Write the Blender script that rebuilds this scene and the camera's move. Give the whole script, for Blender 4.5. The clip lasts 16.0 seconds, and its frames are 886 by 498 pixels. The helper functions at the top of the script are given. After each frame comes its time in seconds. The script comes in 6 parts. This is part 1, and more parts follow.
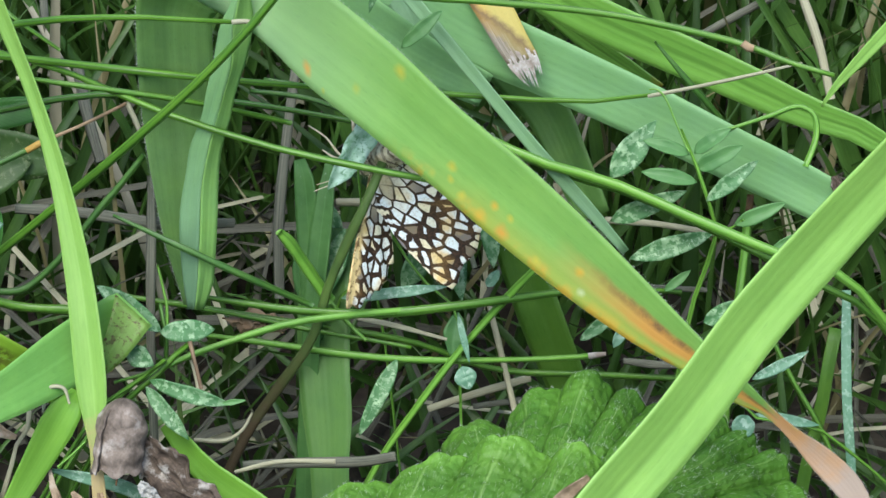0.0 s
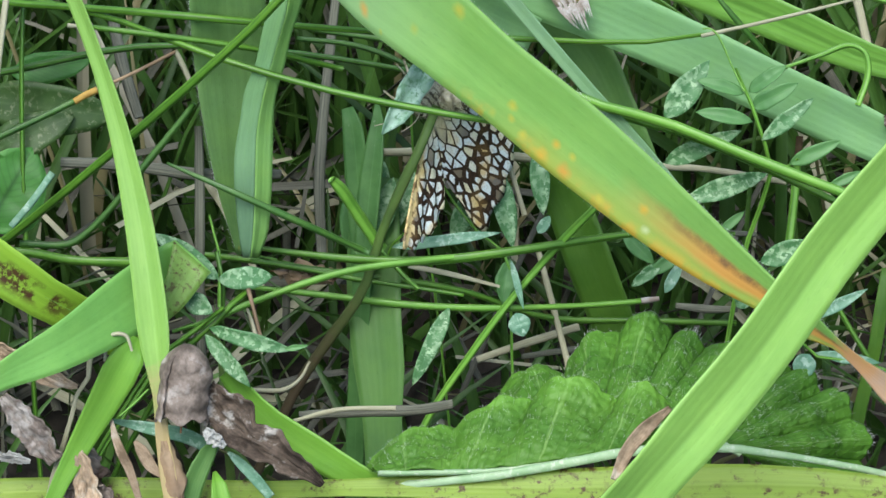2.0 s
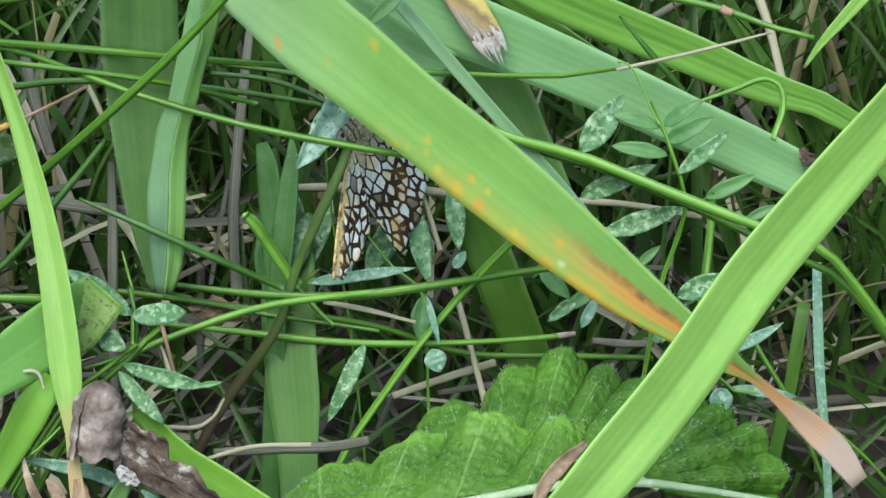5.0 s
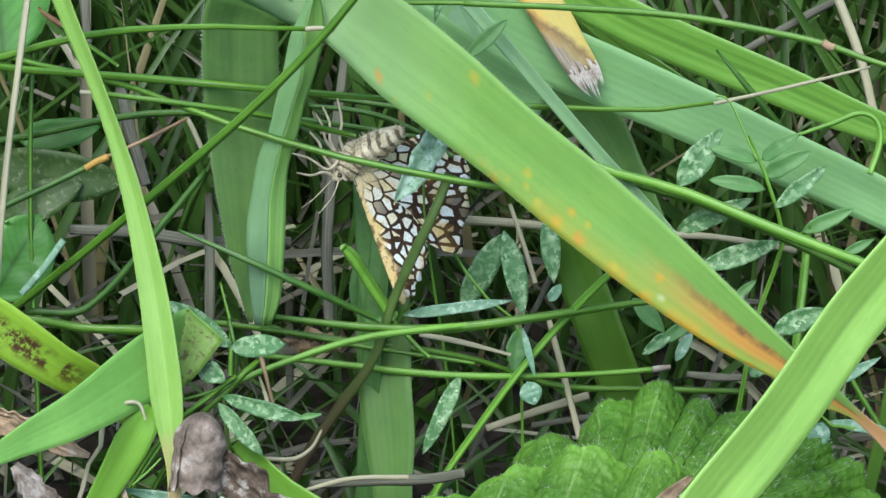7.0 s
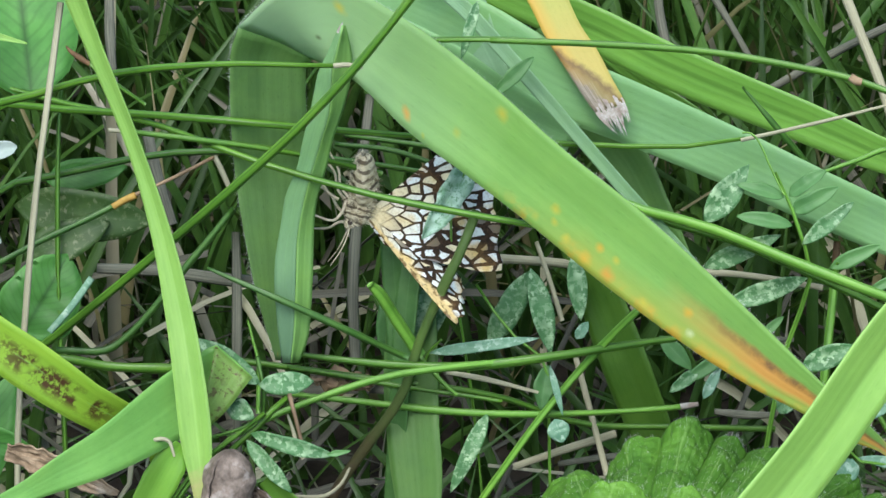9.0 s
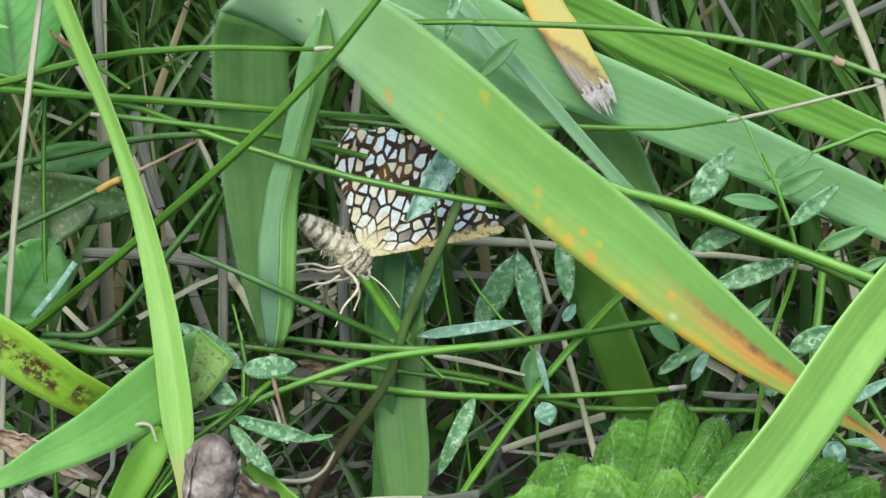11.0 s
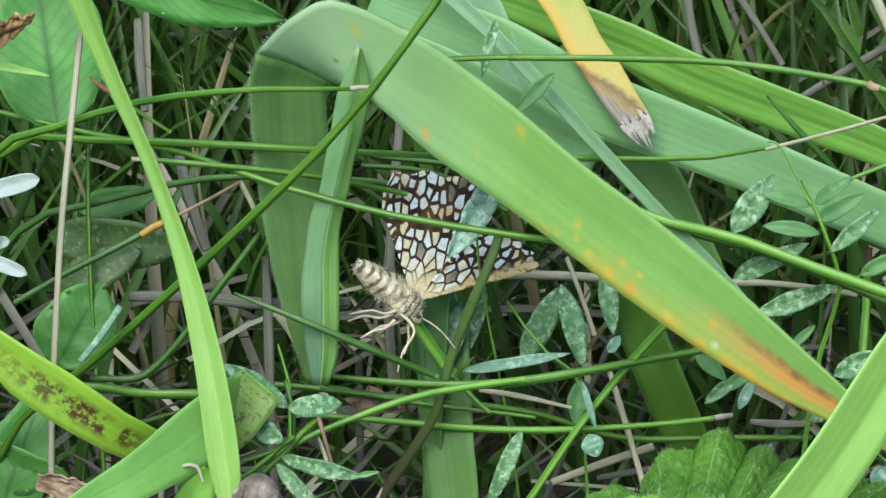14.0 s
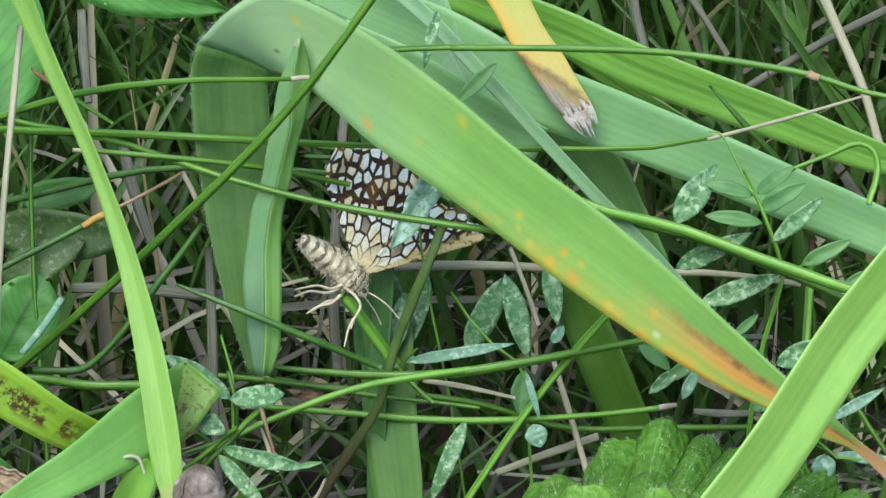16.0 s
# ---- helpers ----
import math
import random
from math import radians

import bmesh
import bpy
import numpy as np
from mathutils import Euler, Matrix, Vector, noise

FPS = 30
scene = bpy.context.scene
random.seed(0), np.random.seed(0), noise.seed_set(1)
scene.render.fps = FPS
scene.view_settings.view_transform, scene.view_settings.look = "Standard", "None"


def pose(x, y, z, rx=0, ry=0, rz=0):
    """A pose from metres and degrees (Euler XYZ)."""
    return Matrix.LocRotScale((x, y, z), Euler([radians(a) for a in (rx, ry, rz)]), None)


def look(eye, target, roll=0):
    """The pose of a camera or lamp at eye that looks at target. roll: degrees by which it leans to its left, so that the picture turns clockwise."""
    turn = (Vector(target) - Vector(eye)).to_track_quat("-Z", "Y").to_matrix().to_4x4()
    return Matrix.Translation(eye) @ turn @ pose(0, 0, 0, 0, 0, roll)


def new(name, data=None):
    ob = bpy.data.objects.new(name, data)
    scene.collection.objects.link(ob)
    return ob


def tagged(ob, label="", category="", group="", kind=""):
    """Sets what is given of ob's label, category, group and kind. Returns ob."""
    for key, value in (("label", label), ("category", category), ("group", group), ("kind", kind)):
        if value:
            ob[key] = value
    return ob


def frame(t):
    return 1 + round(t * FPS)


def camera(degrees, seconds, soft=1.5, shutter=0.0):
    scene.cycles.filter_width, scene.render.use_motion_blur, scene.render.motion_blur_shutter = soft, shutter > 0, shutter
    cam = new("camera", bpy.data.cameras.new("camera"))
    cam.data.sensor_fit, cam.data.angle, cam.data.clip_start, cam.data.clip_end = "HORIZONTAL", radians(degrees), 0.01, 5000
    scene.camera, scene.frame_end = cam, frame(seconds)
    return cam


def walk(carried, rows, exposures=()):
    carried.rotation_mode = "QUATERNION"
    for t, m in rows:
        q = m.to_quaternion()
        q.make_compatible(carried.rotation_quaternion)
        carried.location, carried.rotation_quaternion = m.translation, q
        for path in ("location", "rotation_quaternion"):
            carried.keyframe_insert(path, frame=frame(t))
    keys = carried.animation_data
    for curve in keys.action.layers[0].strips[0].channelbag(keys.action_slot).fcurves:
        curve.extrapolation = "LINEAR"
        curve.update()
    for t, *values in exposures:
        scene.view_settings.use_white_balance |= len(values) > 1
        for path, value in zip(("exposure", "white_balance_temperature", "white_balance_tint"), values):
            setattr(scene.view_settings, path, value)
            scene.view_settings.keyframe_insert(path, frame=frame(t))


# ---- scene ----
cam = camera(19.0, 16.0, soft=1.5)
PATH = [
    (0.0, pose(0.01687, -0.20930, 0.20565, 53.118, 0.557, 2.433)),
    (0.5, pose(0.01583, -0.20980, 0.20471, 53.330, 0.548, 1.846)),
    (1.0, pose(0.01190, -0.21153, 0.20147, 53.702, 0.830, 1.532)),
    (1.5, pose(0.00703, -0.21191, 0.20001, 53.777, 0.741, 1.136)),
    (2.0, pose(0.00443, -0.21220, 0.19867, 53.513, 0.457, 0.549)),
    (2.5, pose(0.00134, -0.21113, 0.19891, 54.390, 0.336, 0.681)),
    (3.0, pose(0.00408, -0.21074, 0.19910, 54.864, -0.341, -0.215)),
    (3.5, pose(0.00481, -0.21144, 0.19883, 54.689, -0.369, -0.499)),
    (5.8, pose(0.00390, -0.21124, 0.19696, 54.397, -0.486, -1.218)),
    (6.0, pose(0.00372, -0.21116, 0.19751, 54.472, -0.496, -1.195)),
    (6.5, pose(0.00243, -0.21147, 0.19798, 54.669, -0.387, -0.931)),
    (7.0, pose(0.00004, -0.21136, 0.19795, 54.999, -0.000, 0.000)),
    (7.5, pose(0.00031, -0.21120, 0.19832, 55.754, 0.081, 0.167)),
    (8.0, pose(-0.00119, -0.21159, 0.19783, 55.822, 0.260, 0.453)),
    (8.5, pose(-0.00132, -0.21193, 0.19738, 56.018, 0.351, 0.520)),
    (9.0, pose(-0.00145, -0.21242, 0.19650, 56.209, 0.307, 0.105)),
    (9.2, pose(-0.00118, -0.21251, 0.19634, 56.119, 0.349, 0.020)),
    (11.3, pose(0.00367, -0.21088, 0.19682, 55.685, 1.123, 0.715)),
    (11.5, pose(0.00423, -0.21063, 0.19721, 55.933, 1.347, 0.851)),
    (12.0, pose(0.00536, -0.21091, 0.19732, 55.949, 1.724, 0.830)),
    (12.5, pose(0.00643, -0.21099, 0.19743, 55.937, 2.037, 0.714)),
    (13.0, pose(0.00593, -0.21136, 0.19683, 55.611, 2.624, 1.125)),
    (13.5, pose(0.00606, -0.21207, 0.19697, 56.055, 2.786, 1.104)),
    (14.0, pose(0.00579, -0.21228, 0.19722, 56.458, 2.914, 1.004)),
    (14.5, pose(0.00778, -0.21194, 0.19720, 56.695, 2.602, 0.291)),
    (15.0, pose(0.00771, -0.21196, 0.19674, 56.514, 2.741, 0.389)),
    (15.5, pose(0.00764, -0.21223, 0.19658, 56.427, 2.657, 0.328)),
    (16.0, pose(0.00772, -0.21238, 0.19679, 56.294, 2.588, 0.258)),
]
walk(cam, PATH)

# ---------------------------------------------------------------- light: open shade under a bright hazy sky
world = bpy.data.worlds.new("sky")
scene.world = world
world.use_nodes = True
_wn = world.node_tree.nodes
_sky = _wn.new("ShaderNodeTexSky")
_sky.sky_type, _sky.sun_disc = "NISHITA", False
_sky.sun_elevation, _sky.sun_rotation = radians(58), radians(198)
_sky.air_density, _sky.dust_density = 1.0, 1.5
_wn["Background"].inputs[1].default_value = 0.15
world.node_tree.links.new(_sky.outputs[0], _wn["Background"].inputs[0])
sun = new("sun", bpy.data.lights.new("sun", "SUN"))
sun.data.energy, sun.data.angle, sun.data.color = 2.35, radians(40), (1.0, 1.0, 0.97)
sun.matrix_world = look((-0.2, -0.5, 1.0), (0, 0, 0))
scene.view_settings.exposure = 0.87

MM = 0.001
VIEW = pose(0, 0, 0, -35)          # the slant at which the tangle is looked into
TOWARDS = Vector((0, -math.cos(radians(35)), math.sin(radians(35))))
rng = random.Random(7)


# ---------------------------------------------------------------- materials
def nodes_of(name):
    m = bpy.data.materials.new(name)
    m.use_nodes = True
    nt = m.node_tree
    return m, nt, nt.nodes, nt.links, nt.nodes["Principled BSDF"]


def mixed(nt, fac, a, b):
    n = nt.nodes.new("ShaderNodeMix")
    n.data_type = "RGBA"
    for i, v in ((0, fac), (6, a), (7, b)):
        if hasattr(v, "is_output"):
            nt.links.new(v, n.inputs[i])
        else:
            n.inputs[i].default_value = v if i == 0 else (*v[:3], 1)
    return n.outputs[2]


def calc(nt, op, a, b=0.0, c=None):
    n = nt.nodes.new("ShaderNodeMath")
    n.operation = op
    for i, v in enumerate((a, b) if c is None else (a, b, c)):
        if hasattr(v, "is_output"):
            nt.links.new(v, n.inputs[i])
        else:
            n.inputs[i].default_value = v
    return n.outputs[0]


def ramp(nt, fac, stops, mode="LINEAR"):
    n = nt.nodes.new("ShaderNodeValToRGB")
    nt.links.new(fac, n.inputs[0])
    n.color_ramp.interpolation = mode
    el = n.color_ramp.elements
    while len(el) < len(stops):
        el.new(0.5)
    for e, (p, c) in zip(el, stops):
        e.position = p
        e.color = (*c, 1) if hasattr(c, "__len__") else (c, c, c, 1)
    return n.outputs[0]


def noisy(nt, vec, scale, detail=3.0, rough=0.55, stretch=None):
    if stretch:
        mp = nt.nodes.new("ShaderNodeMapping")
        mp.inputs["Scale"].default_value = stretch
        nt.links.new(vec, mp.inputs[0])
        vec = mp.outputs[0]
    n = nt.nodes.new("ShaderNodeTexNoise")
    n.inputs["Scale"].default_value, n.inputs["Detail"].default_value, n.inputs["Roughness"].default_value = scale, detail, rough
    nt.links.new(vec, n.inputs["Vector"])
    return n.outputs[0]


def finish(nt, bsdf, colour, rough=0.5, translucent=0.3, bump=None, strength=0.3, dist=0.0002, spec=0.4):
    """Colour, gloss, fine relief, and the light that shines through a thin leaf."""
    nt.links.new(colour, bsdf.inputs["Base Color"])
    if hasattr(rough, "is_output"):
        nt.links.new(rough, bsdf.inputs["Roughness"])
    else:
        bsdf.inputs["Roughness"].default_value = rough
    bsdf.inputs["Specular IOR Level"].default_value = spec
    if bump is not None:
        b = nt.nodes.new("ShaderNodeBump")
        b.inputs["Strength"].default_value, b.inputs["Distance"].default_value = strength, dist
        nt.links.new(bump, b.inputs["Height"])
        nt.links.new(b.outputs[0], bsdf.inputs["Normal"])
    if translucent > 0:
        tr, mx = nt.nodes.new("ShaderNodeBsdfTranslucent"), nt.nodes.new("ShaderNodeMixShader")
        gain = mixed(nt, 0.35, colour, (0.25, 0.5, 0.03))
        nt.links.new(gain, tr.inputs[0])
        mx.inputs[0].default_value = translucent
        nt.links.new(bsdf.outputs[0], mx.inputs[1])
        nt.links.new(tr.outputs[0], mx.inputs[2])
        nt.links.new(mx.outputs[0], nt.nodes["Material Output"].inputs[0])


def coords(nt):
    n = nt.nodes.new("ShaderNodeTexCoord")
    s = nt.nodes.new("ShaderNodeSeparateXYZ")
    nt.links.new(n.outputs["UV"], s.inputs[0])
    return n.outputs["UV"], s.outputs[0], s.outputs[1], n.outputs["Object"]


def blade_mat(name, light, dark, yellow=None, at=(0.8, 1.0), wax=0.0, translucent=0.3, rough=0.45, spots=(), scorch=False, speckle=0.0, lines=9, groove_shade=0.0, browned=False, mixed_ages=False, stain=None, ridge=0.10):
    """A grass leaf. UV: x runs along it from 0 to 1, y across from 0 to 1. Parallel veins, a pale midrib, mottling, rust."""
    m, nt, _, _, bsdf = nodes_of(name)
    uv, u, v, ob = coords(nt)
    fine = noisy(nt, uv, 1.0, 3, 0.6, (1.5, lines * 9.0, 1))
    broad = noisy(nt, ob, 260, 4, 0.6)
    grain = noisy(nt, ob, 2600, 2, 0.6)
    col = mixed(nt, ramp(nt, fine, [(0.15, 0.2), (0.85, 0.9)]), dark, light)
    # long bands that lie along the leaf, and stretches of it that are older or younger
    band = noisy(nt, uv, 1.0, 3, 0.5, (1.1, 4.5, 1))
    col = mixed(nt, ramp(nt, band, [(0.30, 0.55), (0.5, 0.0)]), col, [0.8 * c for c in dark])
    stretch = noisy(nt, uv, 1.0, 3, 0.6, (7.0, 1.2, 1))
    col = mixed(nt, ramp(nt, stretch, [(0.50, 0.0), (0.72, 0.45)]), col, [min(1, 1.25 * c + d) for c, d in zip(light, (0.035, 0.02, 0.0))])
    col = mixed(nt, ramp(nt, stretch, [(0.28, 0.4), (0.46, 0.0)]), col, [0.75 * c for c in dark])
    edge = calc(nt, "ABSOLUTE", calc(nt, "SUBTRACT", v, 0.5))
    col = mixed(nt, ramp(nt, edge, [(0.455, 0.0), (0.49, 0.45)]), col, [min(1, 1.2 * c + 0.05) for c in light])
    col = mixed(nt, ramp(nt, broad, [(0.35, 0.0), (0.75, 0.4)]), col, [0.7 * a + 0.3 * b for a, b in zip(light, (0.28, 0.5, 0.08))])
    vein = calc(nt, "SINE", calc(nt, "MULTIPLY", v, 6.2832 * lines))
    col = mixed(nt, ramp(nt, vein, [(0.0, 0.0), (1.0, ridge)]), col, [0.6 * c for c in dark] if ridge > 0.2 else dark)
    rib = ramp(nt, calc(nt, "ABSOLUTE", calc(nt, "SUBTRACT", v, 0.5)), [(0.0, 0.22), (0.05, 0.0)])
    col = mixed(nt, rib, col, [min(1, 1.2 * c + 0.02) for c in light])
    if wax:
        col = mixed(nt, ramp(nt, broad, [(0.2, wax), (0.9, wax * 0.4)]), col, (0.36, 0.52, 0.44))
    if yellow:
        col = mixed(nt, ramp(nt, calc(nt, "ADD", u, calc(nt, "MULTIPLY", calc(nt, "SUBTRACT", broad, 0.5), 0.3)), [(at[0], 0.0), (at[1], 1.0)]), col, yellow)
    fleck = ramp(nt, noisy(nt, uv, 1.0, 2, 0.6, (55, 26, 1)), [(0.60, 0.0), (0.72, 0.30)])
    col = mixed(nt, fleck, col, [0.62 * c for c in dark])
    col = mixed(nt, ramp(nt, noisy(nt, uv, 1.0, 2, 0.6, (35, 40, 1)), [(0.60, 0.0), (0.74, 0.22)]), col, [min(1, 1.3 * c + 0.02) for c in light])
    if mixed_ages:
        # some blades young, some dark, some dead and bleached
        rnd = nt.nodes.new("ShaderNodeNewGeometry").outputs["Random Per Island"]
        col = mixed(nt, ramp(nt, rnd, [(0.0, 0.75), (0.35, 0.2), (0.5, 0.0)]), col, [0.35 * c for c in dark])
        col = mixed(nt, ramp(nt, rnd, [(0.88, 0.0), (0.90, 0.85)]), col, (0.20, 0.17, 0.09))
        col = mixed(nt, ramp(nt, rnd, [(0.96, 0.0), (0.97, 0.8)]), col, (0.34, 0.33, 0.27))
    if groove_shade:
        # shade along the midrib groove, painted into the colour
        col = mixed(nt, ramp(nt, calc(nt, "ABSOLUTE", calc(nt, "SUBTRACT", v, 0.5)), [(0.01, groove_shade), (0.09, 0.0)]), col, [0.7 * c for c in dark])
    if scorch:
        col = mixed(nt, ramp(nt, u, [(0.0, 0.85), (0.05, 0.6), (0.14, 0.35), (0.32, 0.0)]), col, (0.44, 0.62, 0.42))
        # the dying end of the leaf: yellow and orange along one edge, a brown streak, a dry pinkish tip
        wob = calc(nt, "MULTIPLY", calc(nt, "SUBTRACT", broad, 0.5), 0.22)
        uu = calc(nt, "ADD", u, wob)
        low = calc(nt, "MULTIPLY", ramp(nt, calc(nt, "ADD", v, wob), [(0.58, 0.0), (1.0, 0.75)]), ramp(nt, u, [(0.36, 0.0), (0.46, 1.0)]))
        col = mixed(nt, low, col, (0.44, 0.45, 0.06))
        mid = calc(nt, "MULTIPLY", ramp(nt, calc(nt, "ADD", v, calc(nt, "MULTIPLY", wob, 0.7)), [(0.36, 0.0), (0.47, 1.0), (0.68, 1.0), (0.82, 0.0)]), ramp(nt, u, [(0.54, 0.0), (0.68, 1.0)]))
        rim = calc(nt, "MULTIPLY", calc(nt, "MULTIPLY", ramp(nt, calc(nt, "ADD", v, wob), [(0.80, 0.0), (0.97, 0.85)]), ramp(nt, noisy(nt, ob, 330, 4, 0.6), [(0.46, 0.0), (0.58, 1.0)])), ramp(nt, u, [(0.30, 0.0), (0.40, 1.0)]))
        col = mixed(nt, rim, col, (0.66, 0.40, 0.05))
        col = mixed(nt, mid, col, (0.62, 0.33, 0.07))
        streak = calc(nt, "MULTIPLY", ramp(nt, calc(nt, "ADD", v, calc(nt, "MULTIPLY", wob, 0.5)), [(0.36, 0.0), (0.42, 1.0), (0.50, 1.0), (0.58, 0.0)]), ramp(nt, u, [(0.57, 0.0), (0.68, 0.9)]))
        streak = calc(nt, "MULTIPLY", streak, ramp(nt, noisy(nt, ob, 900, 4, 0.7), [(0.35, 0.2), (0.6, 1.0)]))
        col = mixed(nt, streak, col, (0.20, 0.10, 0.05))
        col = mixed(nt, ramp(nt, uu, [(0.80, 0.0), (0.86, 1.0)]), col, (0.60, 0.33, 0.14))
        col = mixed(nt, ramp(nt, uu, [(0.87, 0.0), (0.95, 1.0)]), col, (0.46, 0.36, 0.29))
    for su, sv, radius, tone in spots:
        d = calc(nt, "SQRT", calc(nt, "ADD", calc(nt, "POWER", calc(nt, "MULTIPLY", calc(nt, "SUBTRACT", u, su), 9.5), 2), calc(nt, "POWER", calc(nt, "SUBTRACT", v, sv), 2)))
        d = calc(nt, "ADD", d, calc(nt, "MULTIPLY", calc(nt, "SUBTRACT", noisy(nt, ob, 1500, 3), 0.5), radius * 0.9))
        col = mixed(nt, ramp(nt, d, [(0.0, 0.8), (radius * 0.35, 0.6), (radius * 1.2, 0.0)]), col, tone)
    if browned:
        # one edge dies back first: orange along it, then a brown front that slants over to the other edge, bleached beyond
        col = mixed(nt, ramp(nt, v, [(0.10, 0.75), (0.42, 0.0)]), col, (0.66, 0.40, 0.07))
        end = calc(nt, "ADD", calc(nt, "SUBTRACT", u, calc(nt, "MULTIPLY", v, 0.36)), calc(nt, "MULTIPLY", calc(nt, "SUBTRACT", noisy(nt, ob, 700, 4, 0.7), 0.5), 0.18))
        col = mixed(nt, ramp(nt, end, [(0.56, 0.0), (0.64, 0.85), (0.74, 0.35)]), col, (0.15, 0.085, 0.05))
        shred = mixed(nt, ramp(nt, noisy(nt, uv, 1.0, 4, 0.7, (4, 30, 1)), [(0.35, 0.0), (0.65, 1.0)]), (0.12, 0.085, 0.055), (0.40, 0.37, 0.31))
        col = mixed(nt, ramp(nt, end, [(0.68, 0.0), (0.80, 0.95)]), col, shred)
    if speckle:
        blot = calc(nt, "MULTIPLY", ramp(nt, noisy(nt, ob, 1300, 5, 0.75), [(0.44, 0.0), (0.52, 1.0)] if stain else [(0.52, 0.0), (0.6, 1.0)]), ramp(nt, noisy(nt, ob, 330, 2), [(0.62 - speckle * 0.3, 0.0), (0.72 - speckle * 0.3, 1.0)]))
        if stain:
            # the rot lies in one stretch along the middle of the leaf
            mid = (stain[0] + stain[1]) / 2
            blot = calc(nt, "MULTIPLY", blot, calc(nt, "MULTIPLY", ramp(nt, u, [(stain[0], 0.0), (mid, 1.0), (stain[1] - 0.03, 1.0), (stain[1], 0.0)]), ramp(nt, v, [(0.22, 0.0), (0.38, 1.0), (0.68, 1.0), (0.85, 0.1)])))
        col = mixed(nt, blot, col, (0.075, 0.03, 0.015))
    bump = calc(nt, "ADD", calc(nt, "MULTIPLY", vein, 0.22 + ridge), calc(nt, "ADD", fine, calc(nt, "MULTIPLY", grain, 0.4)))
    finish(nt, bsdf, col, rough, translucent, bump, 0.22, 0.00008)
    return m


def plain_mat(name, light, dark, scale=500, rough=0.55, translucent=0.0, third=None, bump=0.4, stretch=None):
    """Stems, straw, soil: two tones mixed at two scales, with fine relief."""
    m, nt, _, _, bsdf = nodes_of(name)
    uv, u, v, ob = coords(nt)
    a = noisy(nt, uv if stretch else ob, 1.0 if stretch else scale, 4, 0.65, stretch)
    b = noisy(nt, ob, scale * 0.4, 4)
    col = mixed(nt, ramp(nt, a, [(0.32, 0.0), (0.68, 1.0)]), dark, light)
    if third:
        col = mixed(nt, ramp(nt, b, [(0.48, 0.0), (0.62, 1.0)]), col, third)
    rnd = nt.nodes.new("ShaderNodeNewGeometry").outputs["Random Per Island"]
    col = mixed(nt, calc(nt, "MULTIPLY", rnd, 0.25), col, [0.45 * c for c in dark])
    finish(nt, bsdf, col, rough, translucent, a, bump, 0.00015)
    return m


def vetch_mat(name, light, dark, patch, amount=0.5, veined=0.0):
    """A small leaf, blue-green, mined by insects so that pale grey-green patches show."""
    m, nt, _, _, bsdf = nodes_of(name)
    uv, u, v, ob = coords(nt)
    a = noisy(nt, ob, 420, 4, 0.6)
    vo = nt.nodes.new("ShaderNodeTexVoronoi")
    vo.inputs["Scale"].default_value = 900
    nt.links.new(ob, vo.inputs["Vector"])
    col = mixed(nt, ramp(nt, a, [(0.3, 0.0), (0.7, 1.0)]), dark, light)
    rib = ramp(nt, calc(nt, "ABSOLUTE", calc(nt, "SUBTRACT", v, 0.5)), [(0.0, 0.3), (0.04, 0.0)])
    col = mixed(nt, rib, col, [min(1, c * 1.3 + 0.02) for c in light])
    if veined:
        # a midrib with the shade of its fold put into the colour, side veins that slant to the margin, a paler hairy
        # margin
        off = calc(nt, "ABSOLUTE", calc(nt, "SUBTRACT", v, 0.5))
        side = calc(nt, "SINE", calc(nt, "ADD", calc(nt, "MULTIPLY", u, 75.0), calc(nt, "ADD", calc(nt, "MULTIPLY", off, -46.0), calc(nt, "MULTIPLY", a, 5.0))))
        col = mixed(nt, ramp(nt, side, [(0.3, 0.0), (1.0, veined * 0.7)]), col, [0.6 * c for c in dark])
        col = mixed(nt, ramp(nt, noisy(nt, ob, 110, 3), [(0.4, 0.0), (0.62, veined)]), col, [0.55 * c for c in dark])
        col = mixed(nt, ramp(nt, off, [(0.0, 0.9), (0.05, 0.0)]), col, [0.45 * c for c in dark])
        col = mixed(nt, ramp(nt, off, [(0.46, 0.0), (0.5, 0.5)]), col, [min(1, 1.3 * c + 0.05) for c in light])
    if amount:
        spot = calc(nt, "MULTIPLY", ramp(nt, noisy(nt, ob, 1500, 5, 0.7), [(0.62 - 0.18 * amount, 0.0), (0.66 - 0.18 * amount, 1.0)]), ramp(nt, vo.outputs["Distance"], [(0.25, 1.0), (0.62, 0.35)]))
        col = mixed(nt, spot, col, patch)
    finish(nt, bsdf, col, 0.5, 0.2, a, 0.3, 0.0002)
    return m


